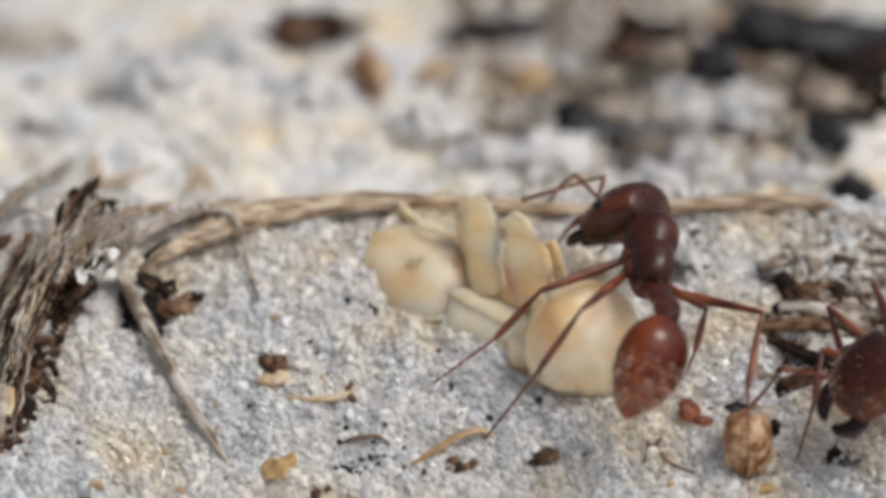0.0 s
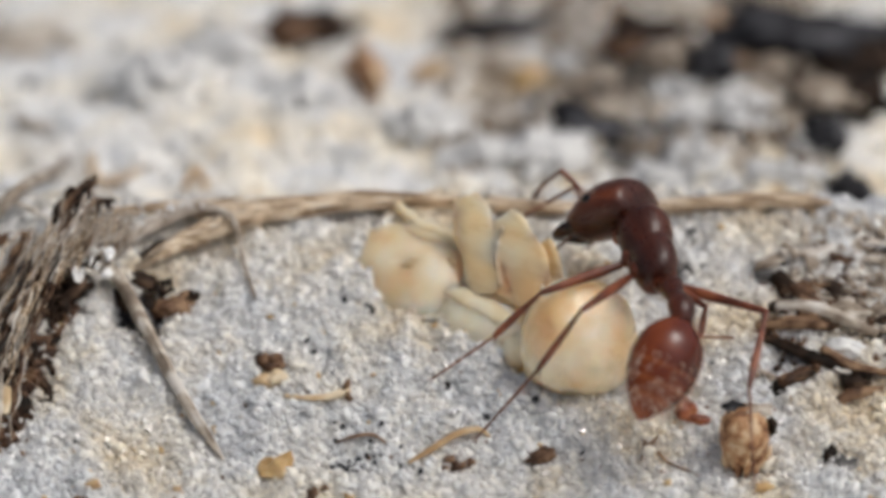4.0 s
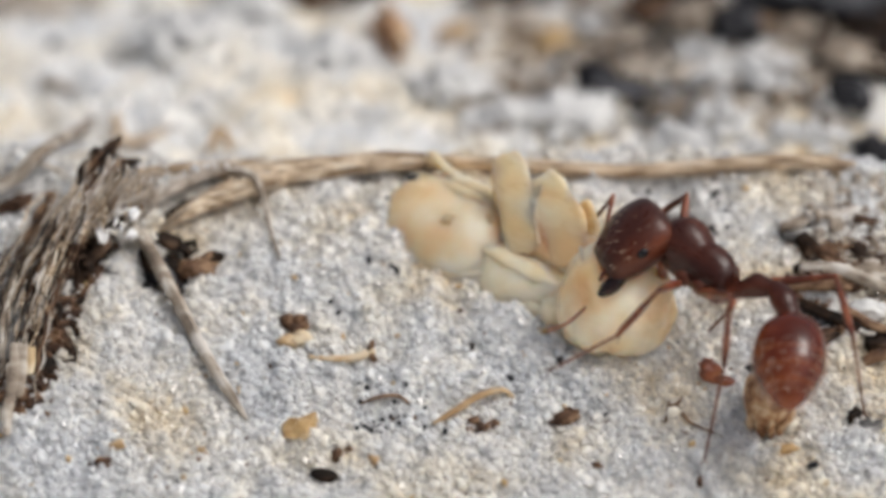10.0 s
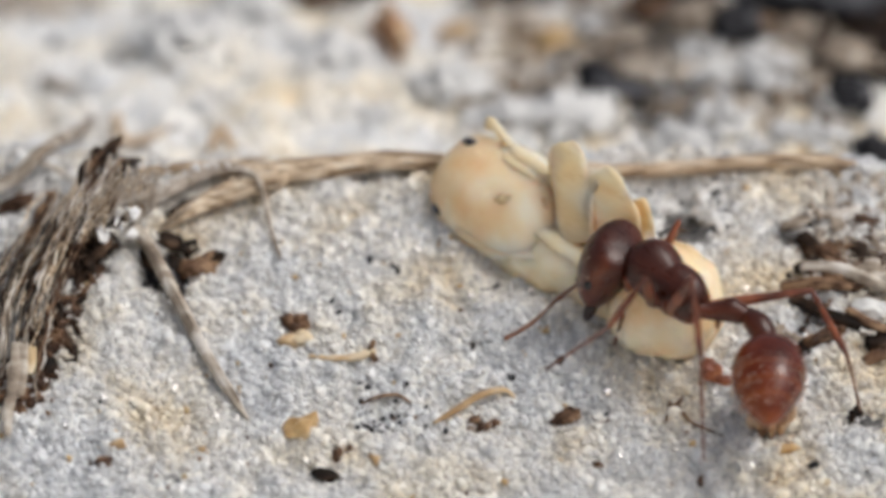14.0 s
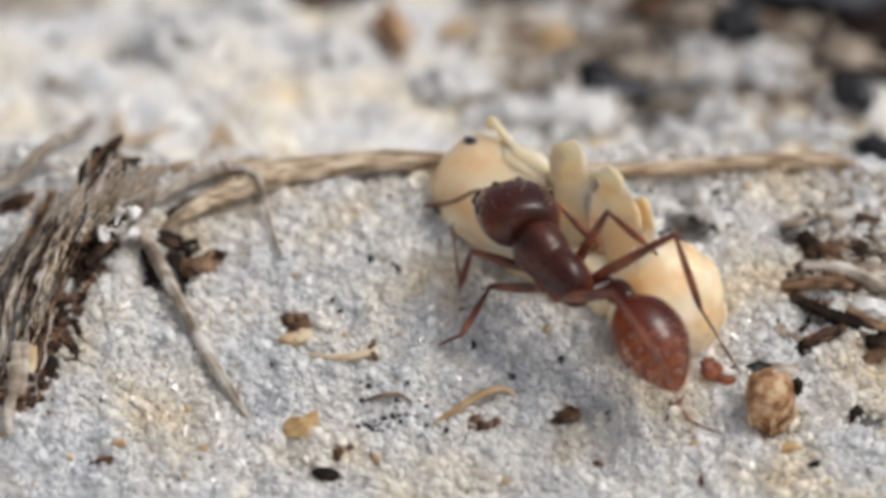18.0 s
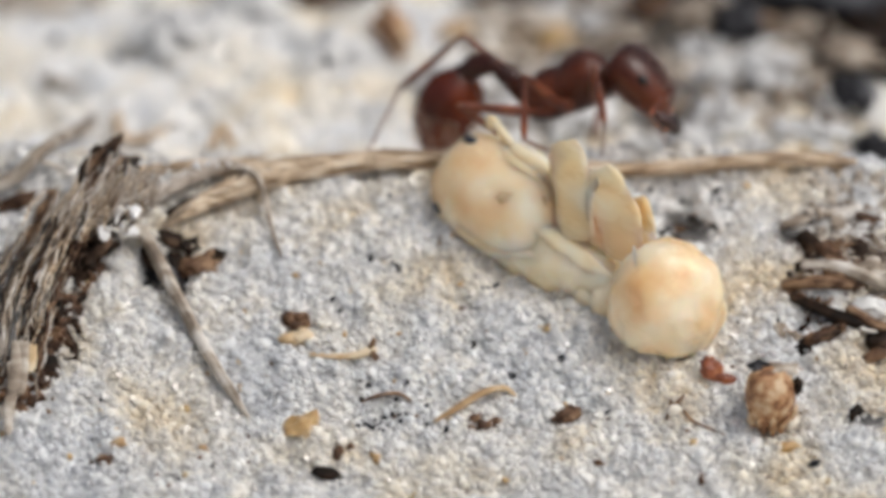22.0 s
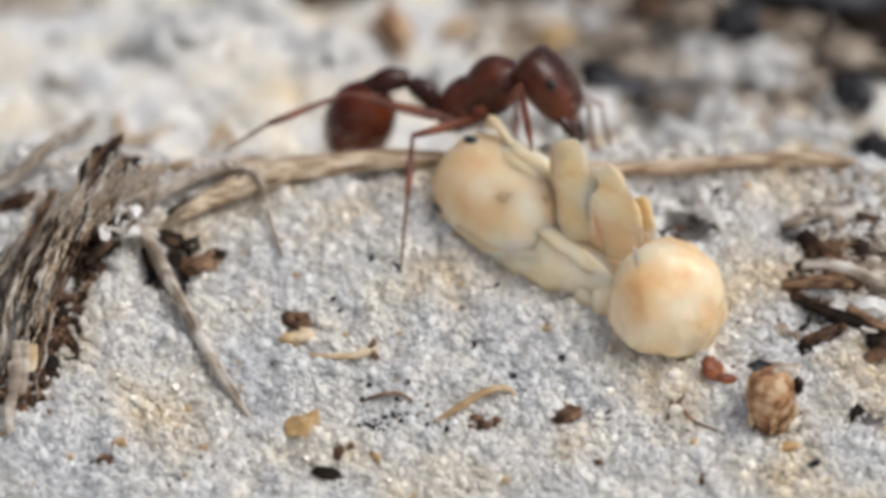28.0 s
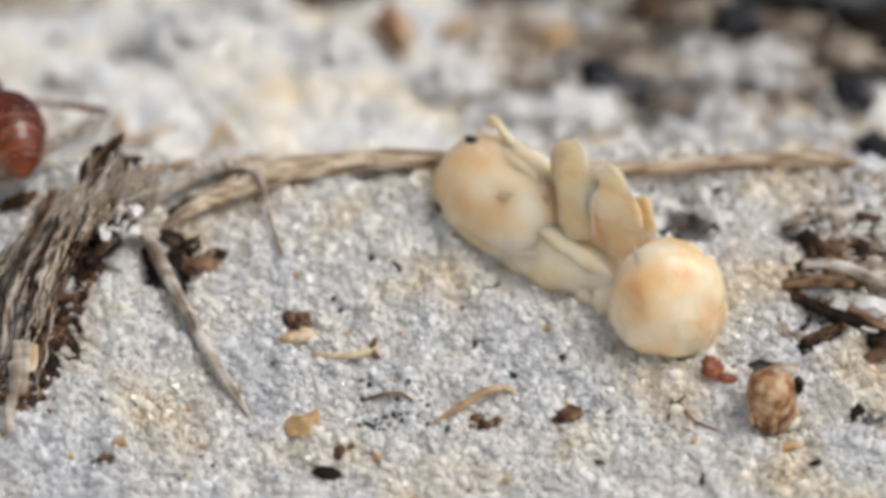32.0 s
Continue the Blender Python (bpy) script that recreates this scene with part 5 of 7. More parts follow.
def motions():
    stance(0, (5.23, -3.05, 1.63, 5.07, -0.93, 2.20, 3.56, -0.07, 1.22, 5.33, -4.10, 1.62, 5.43, -4.89, 1.62, 4.56, -6.06, -0.22, 0.57, -0.71, 0.42, -0.32, 0.62, 0.72),
           (4.37, 0.10, 2.32, 3.35, -0.19, 1.65, 3.02, 0.82, 0.67, 2.68, -2.93, 1.37, 1.67, -3.37, 0.42, 0.29, -3.80, -0.48, 3.53, -5.09, 1.92, 2.57, -4.63, 0.17, 1.40, -4.12, -1.74, 4.16, 0.96, 2.40, 2.28, 0.75, 1.90),
           (5.17, 0.20, 2.03, 4.51, -0.83, 1.81, 4.03, 0.16, 0.87, 6.32, -3.50, 1.19, 6.11, -2.89, -0.11, 5.84, -1.98, -1.52, 7.55, -3.69, 1.19, 7.18, -5.40, 0.11, 7.20, -6.42, -1.94, 3.51, 1.11, 2.38, 2.88, 2.31, 0.97))
    stance(0.5, (5.22, -3.05, 1.62, 5.04, -0.92, 2.16, 3.85, 0.18, 0.99, 5.29, -4.10, 1.61, 5.37, -4.89, 1.58, 4.49, -6.23, -0.14, 0.56, -0.71, 0.43, -0.37, -0.16, 0.91),
           (4.39, 0.08, 2.35, 3.37, -0.20, 1.69, 3.01, 0.75, 0.66, 2.66, -2.94, 1.35, 1.63, -3.37, 0.42, 0.27, -3.81, -0.50, 3.50, -5.09, 1.93, 2.56, -4.64, 0.16, 1.36, -4.20, -1.75, 4.17, 0.71, 2.29, 2.39, 0.62, 1.50),
           (5.13, 0.20, 1.99, 4.48, -0.84, 1.77, 4.00, 0.15, 0.83, 6.31, -3.50, 1.05, 6.14, -2.93, -0.27, 5.78, -1.94, -1.61, 7.57, -3.64, 1.13, 7.20, -5.34, 0.05, 7.23, -6.37, -2.01, 3.92, 1.32, 2.14, 3.65, 2.52, 0.63))
    stance(0.8, (5.24, -3.03, 1.66, 5.16, -0.86, 2.02, 5.31, -0.06, 0.20, 5.19, -4.08, 1.68, 5.10, -4.87, 1.62, 4.20, -6.49, 0.17, 0.57, -0.72, 0.40, 0.50, -0.77, 0.40),
           (4.70, 0.07, 2.49, 3.71, 0.14, 1.72, 3.02, 0.82, 0.64, 2.66, -2.75, 1.29, 1.62, -3.17, 0.38, 0.27, -3.62, -0.56, 3.49, -5.04, 1.96, 2.57, -4.61, 0.19, 1.34, -4.22, -1.72, 5.82, 0.76, 1.19, 5.04, 1.64, -0.37),
           (5.25, 0.20, 1.89, 4.60, -0.84, 1.66, 4.12, 0.15, 0.72, 6.32, -3.49, 0.91, 6.18, -2.94, -0.42, 5.72, -1.89, -1.68, 7.65, -3.44, 1.06, 7.26, -5.12, -0.06, 7.31, -6.14, -2.11, 6.40, -1.07, -0.17, 5.74, -0.71, -1.97))
    stance(1.0, (5.26, -2.98, 1.67, 5.17, -0.81, 1.99, 5.48, -0.37, 0.07, 5.18, -4.03, 1.69, 5.06, -4.81, 1.62, 4.13, -6.39, 0.15, 0.57, -0.72, 0.41, 0.49, -0.75, 0.44),
           (4.69, 0.12, 2.46, 3.70, 0.21, 1.69, 3.01, 0.88, 0.61, 2.66, -2.64, 1.25, 1.61, -3.06, 0.34, 0.27, -3.51, -0.60, 3.48, -4.99, 1.93, 2.56, -4.55, 0.16, 1.32, -4.17, -1.74, 7.00, -0.12, 0.42, 6.90, 1.17, -1.04),
           (5.26, 0.25, 1.86, 4.60, -0.79, 1.64, 4.13, 0.20, 0.70, 6.31, -3.47, 0.90, 6.16, -2.91, -0.42, 5.70, -1.86, -1.69, 7.64, -3.47, 1.07, 7.25, -5.15, -0.03, 7.30, -6.18, -2.09, 5.02, -1.81, -0.31, 4.50, -0.87, -1.94))
    stance(2.0, (5.30, -3.05, 1.63, 5.28, -0.88, 2.00, 5.55, -0.44, 0.07, 5.24, -4.10, 1.64, 5.16, -4.89, 1.60, 4.09, -6.30, 0.05, 0.57, -0.73, 0.37, 0.49, -0.76, 0.43),
           (4.70, 0.13, 2.31, 3.77, 0.41, 1.53, 3.02, 1.08, 0.48, 2.71, -2.57, 1.16, 1.62, -2.97, 0.29, 0.31, -3.44, -0.68, 3.58, -5.06, 1.93, 2.57, -4.66, 0.19, 1.40, -4.19, -1.73, 7.10, -0.26, 0.38, 7.01, 1.04, -1.07),
           (5.37, 0.18, 1.86, 4.72, -0.86, 1.64, 4.24, 0.13, 0.70, 6.38, -3.50, 0.90, 6.25, -2.80, -0.36, 5.72, -1.83, -1.66, 7.68, -3.51, 1.04, 7.23, -5.18, -0.05, 7.37, -6.21, -2.11, 5.02, -1.73, -0.36, 4.49, -0.76, -1.97))
    stance(2.7, (5.34, -3.05, 1.65, 5.32, -0.88, 2.01, 5.43, -0.12, 0.16, 5.30, -4.10, 1.67, 5.24, -4.90, 1.63, 4.18, -6.25, 0.03, 0.57, -0.73, 0.37, 0.50, -0.78, 0.38),
           (4.71, 0.12, 2.35, 3.77, 0.37, 1.55, 3.02, 1.00, 0.48, 2.75, -2.59, 1.20, 1.67, -2.99, 0.33, 0.33, -3.45, -0.62, 3.59, -5.05, 1.97, 2.59, -4.62, 0.23, 1.33, -4.32, -1.67, 6.60, 0.57, 0.84, 5.94, 1.77, -0.55),
           (5.41, 0.18, 1.88, 4.76, -0.86, 1.65, 4.28, 0.13, 0.71, 6.40, -3.52, 0.91, 6.26, -2.78, -0.33, 5.74, -1.82, -1.64, 7.71, -3.54, 1.09, 7.26, -5.21, -0.01, 7.33, -6.24, -2.06, 5.88, -1.03, -0.58, 5.05, -0.34, -2.21))
    stance(3.0, (5.28, -3.06, 1.61, 5.21, -0.90, 2.02, 4.49, 0.35, 0.64, 5.31, -4.11, 1.68, 5.33, -4.91, 1.64, 4.25, -6.20, -0.00, 0.57, -0.72, 0.39, -0.68, 0.46, 0.57),
           (4.47, 0.10, 2.29, 3.46, 0.10, 1.54, 2.90, 0.84, 0.43, 2.73, -2.87, 1.34, 1.65, -3.28, 0.45, 0.31, -3.73, -0.48, 3.54, -5.06, 1.98, 2.58, -4.57, 0.24, 1.26, -4.45, -1.64, 4.36, 1.06, 2.03, 2.77, 1.38, 0.94),
           (5.30, 0.18, 1.88, 4.65, -0.86, 1.66, 4.17, 0.13, 0.71, 6.39, -3.48, 0.86, 6.26, -2.71, -0.36, 5.73, -1.76, -1.66, 7.71, -3.43, 1.03, 7.25, -5.11, -0.04, 7.30, -6.14, -2.10, 4.83, 1.57, 1.67, 5.00, 2.59, 0.02))
    stance(3.5, (5.53, -2.91, 1.70, 4.93, -0.85, 2.19, 3.45, 0.06, 1.20, 5.76, -3.93, 1.64, 5.86, -4.70, 1.45, 4.92, -5.97, -0.29, 0.54, -0.61, 0.58, -0.30, 0.68, 0.66),
           (4.37, 0.05, 2.35, 3.50, -0.31, 1.53, 2.88, 0.51, 0.50, 2.80, -2.78, 1.23, 1.72, -3.18, 0.34, 0.32, -3.60, -0.52, 3.62, -4.97, 1.83, 2.64, -4.44, 0.11, 1.28, -4.20, -1.73, 3.60, 1.13, 2.04, 2.07, 1.50, 0.90),
           (5.03, 0.32, 2.00, 4.37, -0.72, 1.78, 3.89, 0.27, 0.84, 6.39, -3.51, 1.20, 6.31, -2.66, 0.03, 7.26, -1.40, -0.62, 7.73, -3.81, 1.23, 7.29, -5.53, 0.19, 7.39, -6.55, -1.86, 3.43, 1.22, 2.36, 2.84, 2.44, 0.96))
    stance(5.5, (5.30, -2.90, 1.71, 4.74, -0.86, 2.30, 3.14, -0.12, 1.35, 5.58, -3.91, 1.67, 5.75, -4.65, 1.43, 4.93, -5.93, -0.37, 0.65, -0.53, 0.55, -0.29, 0.74, 0.60),
           (4.24, 0.11, 2.35, 3.46, -0.29, 1.45, 2.79, 0.42, 0.38, 2.70, -3.11, 1.36, 1.66, -3.21, 0.35, 0.25, -3.62, -0.50, 3.56, -5.08, 1.82, 2.60, -4.67, 0.06, 1.23, -4.16, -1.71, 3.55, 1.07, 2.07, 1.95, 0.48, 1.12),
           (4.83, 0.31, 2.12, 4.18, -0.73, 1.89, 3.70, 0.26, 0.95, 6.36, -3.27, 1.12, 6.28, -2.36, -0.00, 7.26, -1.10, -0.60, 7.68, -3.28, 1.00, 7.27, -5.01, -0.02, 7.42, -6.04, -2.07, 3.03, 0.95, 2.56, 2.28, 2.11, 1.19))
    stance(6.0, (5.35, -2.92, 1.68, 4.79, -0.87, 2.26, 3.19, -0.13, 1.32, 5.63, -3.93, 1.64, 5.80, -4.67, 1.39, 4.98, -5.95, -0.40, 0.68, -0.48, 0.55, -0.29, 0.74, 0.60),
           (4.29, 0.08, 2.32, 3.51, -0.31, 1.42, 2.84, 0.40, 0.35, 2.75, -3.15, 1.34, 1.71, -3.27, 0.34, 0.30, -3.68, -0.51, 3.61, -5.11, 1.81, 2.65, -4.70, 0.04, 1.28, -4.20, -1.74, 3.60, 1.06, 2.04, 2.00, 0.51, 1.07),
           (4.88, 0.28, 2.09, 4.23, -0.76, 1.86, 3.75, 0.23, 0.92, 6.41, -3.27, 1.08, 6.33, -2.35, -0.04, 7.32, -1.10, -0.61, 7.73, -3.22, 0.94, 7.32, -4.94, -0.09, 7.48, -5.97, -2.14, 3.08, 0.93, 2.53, 2.34, 2.09, 1.15))
    stance(7.0, (5.47, -2.84, 1.74, 4.72, -0.88, 2.39, 3.06, -0.37, 1.40, 5.76, -3.84, 1.65, 5.81, -4.60, 1.39, 4.97, -6.08, -0.23, 0.69, -0.40, 0.61, -0.33, 0.77, 0.54),
           (4.10, 0.09, 2.14, 3.38, -0.60, 1.39, 2.84, 0.30, 0.39, 2.83, -3.16, 1.32, 1.74, -3.55, 0.45, 0.30, -3.95, -0.37, 3.61, -5.03, 2.00, 2.83, -4.61, 0.15, 1.35, -4.30, -1.58, 3.34, 0.94, 2.09, 1.60, 0.59, 1.30),
           (4.81, 0.32, 2.19, 4.16, -0.72, 1.97, 3.68, 0.28, 1.03, 6.34, -3.33, 1.27, 6.33, -2.41, 0.15, 7.18, -1.11, -0.53, 7.71, -3.40, 1.04, 7.31, -5.10, -0.03, 7.47, -6.13, -2.08, 2.78, 0.47, 2.70, 1.94, 1.52, 1.29))
    stance(7.7, (5.46, -2.90, 1.72, 4.71, -0.94, 2.37, 3.02, -0.46, 1.42, 5.74, -3.91, 1.63, 5.80, -4.66, 1.37, 4.98, -6.13, -0.27, 0.70, -0.37, 0.61, -0.33, 0.74, 0.59),
           (4.08, 0.02, 2.04, 3.37, -0.71, 1.32, 2.82, 0.21, 0.35, 2.82, -3.22, 1.28, 1.73, -3.62, 0.42, 0.29, -4.01, -0.40, 3.59, -5.10, 1.98, 2.82, -4.66, 0.14, 1.34, -4.36, -1.60, 3.26, 0.83, 2.09, 1.47, 0.52, 1.39),
           (4.80, 0.26, 2.17, 4.19, 0.80, 1.23, 3.71, 1.78, 0.28, 6.33, -3.38, 1.25, 6.31, -2.46, 0.13, 7.15, -1.16, -0.57, 7.69, -3.44, 1.01, 7.30, -5.14, -0.07, 7.46, -6.17, -2.12, 2.75, 0.46, 2.69, 1.88, 1.52, 1.30))
    stance(8.0, (5.46, -2.98, 1.68, 4.58, -1.06, 2.28, 2.86, -0.38, 1.52, 5.88, -3.88, 1.33, 6.00, -4.61, 1.02, 5.38, -6.42, -0.33, 0.72, -0.25, 0.65, -0.23, 0.41, 0.88),
           (3.88, -0.15, 1.83, 3.19, -0.84, 1.04, 2.76, 0.25, 0.18, 2.81, -3.44, 1.28, 1.76, -3.86, 0.38, 0.26, -4.21, -0.35, 4.95, -5.36, 2.37, 4.74, -4.49, 0.53, 4.41, -3.76, -1.63, 2.87, 0.44, 1.84, 2.22, -0.43, 0.22),
           (4.67, 0.13, 2.09, 4.06, 0.67, 1.15, 3.57, 1.65, 0.20, 5.66, -0.13, 0.66, 5.47, -1.53, 0.34, 5.52, -2.27, -1.19, 7.74, -3.35, 0.93, 7.38, -4.98, -0.26, 7.53, -6.01, -2.31, 3.26, 1.10, 2.39, 1.93, 1.94, 1.23))
    stance(8.5, (5.62, -3.48, 1.21, 4.39, -1.93, 2.17, 2.77, -1.73, 1.02, 6.30, -4.28, 1.13, 6.59, -4.79, 0.59, 5.67, -6.71, -0.42, 0.00, 0.29, 0.96, -0.48, 0.03, 0.88),
           (4.15, -0.91, 1.17, 3.36, -1.31, 0.28, 2.80, -0.20, -0.46, 3.08, -4.32, 1.04, 2.01, -4.13, 0.08, 0.83, -3.35, -0.87, 6.04, -5.62, 1.83, 5.72, -5.43, -0.18, 5.79, -5.86, -2.44, 2.84, -1.91, 0.62, 2.44, -3.81, 0.48),
           (5.40, -1.07, 2.51, 4.70, -0.40, 1.73, 4.61, 0.08, 0.36, 5.82, -0.71, 0.22, 5.63, -2.11, -0.10, 5.54, -1.66, -1.74, 8.02, -3.41, 1.22, 9.08, -3.24, -0.52, 9.75, -2.69, -2.66, 3.05, -0.19, 2.26, 2.17, 0.36, 0.61))
    stance(9.0, (5.92, -3.50, 1.18, 4.48, -1.98, 1.86, 2.82, -1.92, 0.75, 6.83, -4.02, 1.19, 7.10, -4.66, 0.79, 6.74, -6.65, -0.41, 0.00, 0.29, 0.96, -0.44, -0.14, 0.89),
           (4.29, -1.08, 0.78, 3.27, -1.74, 0.48, 2.85, -0.52, -0.18, 4.23, -4.86, 1.75, 3.53, -4.59, 0.51, 2.21, -5.05, -0.47, 6.02, -5.81, 1.87, 5.89, -5.53, -0.15, 5.78, -5.80, -2.44, 2.89, -1.80, 0.42, 2.72, -3.69, -0.01),
           (5.37, -1.01, 2.21, 4.69, -0.21, 1.54, 4.51, -0.04, 0.11, 6.12, -0.76, 0.20, 5.93, -2.16, -0.12, 5.46, -3.65, -0.79, 8.20, -3.76, 1.16, 8.71, -5.59, 0.39, 9.30, -4.80, -1.69, 3.21, -0.49, 2.25, 1.83, 0.23, 1.08))
    stance(9.5, (6.11, -3.58, 1.15, 4.62, -2.08, 1.77, 2.96, -2.53, 0.75, 7.04, -4.07, 1.13, 7.32, -4.71, 0.74, 7.08, -6.71, -0.47, 0.00, 0.29, 0.96, -0.47, -0.19, 0.86),
           (4.53, -1.34, 0.40, 3.71, -2.22, 0.06, 3.28, -1.06, -0.70, 4.41, -4.98, 1.65, 3.66, -4.79, 0.43, 2.25, -5.20, -0.44, 6.12, -5.95, 1.84, 6.00, -5.52, -0.17, 5.78, -5.81, -2.44, 3.02, -2.84, 0.35, 2.53, -4.73, 0.34),
           (5.39, -1.01, 2.07, 4.68, -0.31, 1.32, 4.53, -0.48, -0.11, 6.31, -0.86, 0.18, 6.12, -2.26, -0.14, 5.52, -1.84, -1.67, 8.39, -3.82, 1.16, 8.79, -5.70, 0.45, 9.30, -4.94, -1.66, 3.39, -1.00, 2.34, 2.14, -0.43, 0.96))
    stance(10.0, (6.45, -3.81, 1.03, 4.89, -2.35, 1.55, 3.28, -2.83, 0.46, 7.36, -4.33, 1.10, 7.68, -4.95, 0.71, 7.55, -6.99, -0.44, 0.00, 0.29, 0.96, -0.49, -0.24, 0.84),
           (5.03, -1.90, -0.11, 4.27, -2.89, -0.25, 3.78, -1.79, -1.06, 4.76, -5.25, 1.50, 3.84, -5.25, 0.38, 2.33, -5.56, -0.33, 6.28, -6.22, 1.79, 6.20, -5.59, -0.16, 5.78, -5.90, -2.40, 3.23, -3.14, 0.11, 2.34, -4.86, 0.33),
           (5.47, -1.39, 2.03, 4.77, -0.82, 1.17, 4.82, -1.00, -0.27, 6.66, -1.12, 0.07, 6.46, -2.52, -0.25, 5.51, -2.05, -1.57, 8.69, -4.01, 1.25, 9.00, -5.94, 0.65, 9.33, -5.29, -1.53, 3.83, -1.28, 1.97, 2.90, -0.38, 0.51))
    stance(11.0, (6.64, -4.26, 0.80, 5.06, -2.85, 1.39, 3.72, -2.91, -0.09, 7.60, -4.67, 0.68, 7.81, -5.38, 0.40, 7.66, -7.40, -0.80, 0.00, 0.29, 0.96, -0.64, -0.11, 0.76),
           (5.07, -2.26, -0.16, 4.32, -3.24, -0.37, 3.89, -2.12, -1.19, 4.97, -5.64, 1.54, 3.94, -5.66, 0.51, 2.38, -5.94, -0.11, 6.42, -6.40, 2.11, 6.24, -6.16, 0.08, 5.76, -6.38, -2.16, 3.37, -2.19, 0.23, 3.41, -4.13, 0.11),
           (5.92, -2.30, 2.06, 5.63, -1.59, 1.07, 5.12, -1.31, -0.26, 6.85, -1.61, -0.15, 6.65, -3.01, -0.46, 5.49, -2.28, -1.47, 8.93, -3.98, 1.14, 9.12, -5.91, 0.50, 9.33, -5.08, -1.64, 3.79, -1.49, 0.21, 3.35, -1.52, -1.69))
    stance(11.5, (6.26, -4.31, 0.79, 4.59, -3.04, 1.45, 3.52, -2.69, -0.20, 7.26, -4.48, 0.52, 7.53, -5.15, 0.16, 7.29, -7.27, -0.82, 0.00, 0.29, 0.96, -0.76, 0.07, 0.65),
           (4.51, -2.47, -0.12, 4.10, -3.65, -0.11, 3.95, -2.55, -1.05, 4.68, -5.73, 1.72, 3.82, -5.56, 0.56, 2.31, -5.88, -0.14, 6.08, -6.46, 2.20, 6.02, -6.21, 0.16, 5.75, -6.45, -2.11, 3.00, -2.60, -0.41, 3.72, -4.39, -0.11),
           (5.52, -2.47, 2.07, 5.27, -1.71, 1.12, 4.89, -1.33, -0.23, 6.46, -1.76, -0.11, 6.27, -3.16, -0.42, 5.49, -2.14, -1.54, 8.57, -3.65, 0.86, 9.04, -5.53, 0.17, 9.34, -4.56, -1.90, 4.02, -1.40, 0.15, 3.79, -1.36, -1.78))
    stance(12.0, (5.97, -4.29, 0.81, 4.34, -2.97, 1.47, 3.37, -2.56, -0.23, 6.96, -4.48, 0.50, 7.24, -5.10, 0.09, 6.98, -7.27, -0.78, 0.00, 0.29, 0.96, -0.79, 0.06, 0.61),
           (4.19, -2.48, -0.18, 4.10, -3.72, -0.09, 4.01, -2.62, -1.03, 4.56, -5.69, 1.77, 3.76, -5.50, 0.57, 2.28, -5.65, -0.24, 5.86, -6.38, 2.23, 5.84, -6.14, 0.19, 5.73, -6.52, -2.08, 2.91, -2.71, -0.56, 3.91, -4.35, -0.20),
           (5.28, -2.41, 2.09, 5.10, -1.67, 1.10, 4.59, -1.38, -0.23, 6.16, -1.74, -0.23, 6.37, -3.18, -0.20, 6.33, -1.89, -1.31, 8.31, -3.66, 0.79, 8.96, -5.47, 0.07, 9.34, -4.45, -1.95, 3.96, -1.37, 0.14, 3.80, -1.34, -1.80))
    stance(13.0, (5.73, -4.29, 0.78, 4.09, -2.95, 1.38, 3.40, -2.44, -0.43, 6.72, -4.47, 0.49, 7.12, -5.11, 0.22, 6.79, -7.30, -0.57, 0.00, 0.29, 0.96, -0.87, -0.00, 0.49),
           (4.00, -2.33, -0.13, 3.91, -3.58, -0.21, 3.82, -2.58, -1.26, 4.43, -5.55, 1.90, 3.65, -5.69, 0.68, 2.27, -5.55, -0.30, 5.62, -6.29, 2.29, 5.71, -6.21, 0.24, 5.72, -6.63, -2.02, 2.74, -2.50, -0.75, 3.73, -4.06, -0.13),
           (5.06, -2.40, 2.00, 5.04, -1.63, 1.02, 4.59, -1.27, -0.31, 5.92, -1.73, -0.27, 6.13, -3.16, -0.24, 6.08, -1.87, -1.35, 8.09, -3.65, 0.75, 8.77, -5.46, 0.07, 9.30, -4.48, -1.94, 4.22, -1.60, 0.05, 4.25, -1.63, -1.90))
    stance(13.5, (5.76, -4.29, 0.79, 4.11, -2.94, 1.34, 3.37, -2.31, -0.41, 6.75, -4.41, 0.46, 7.14, -5.05, 0.20, 6.92, -7.24, -0.65, 0.00, 0.29, 0.96, -0.84, 0.02, 0.54),
           (4.06, -2.25, -0.05, 3.94, -3.49, -0.19, 3.81, -2.54, -1.28, 4.43, -5.55, 1.89, 3.65, -5.62, 0.67, 2.26, -5.54, -0.30, 5.52, -6.33, 2.29, 5.68, -6.17, 0.25, 5.72, -6.69, -1.99, 2.62, -2.20, -0.61, 2.72, -4.13, -0.38),
           (5.15, -2.42, 1.95, 5.08, -1.65, 0.97, 4.57, -1.29, -0.34, 5.95, -1.72, -0.26, 6.16, -3.15, -0.23, 6.12, -1.86, -1.34, 8.12, -3.66, 0.74, 8.82, -5.46, 0.05, 9.30, -4.45, -1.96, 4.23, -1.47, 0.11, 4.19, -1.40, -1.83))
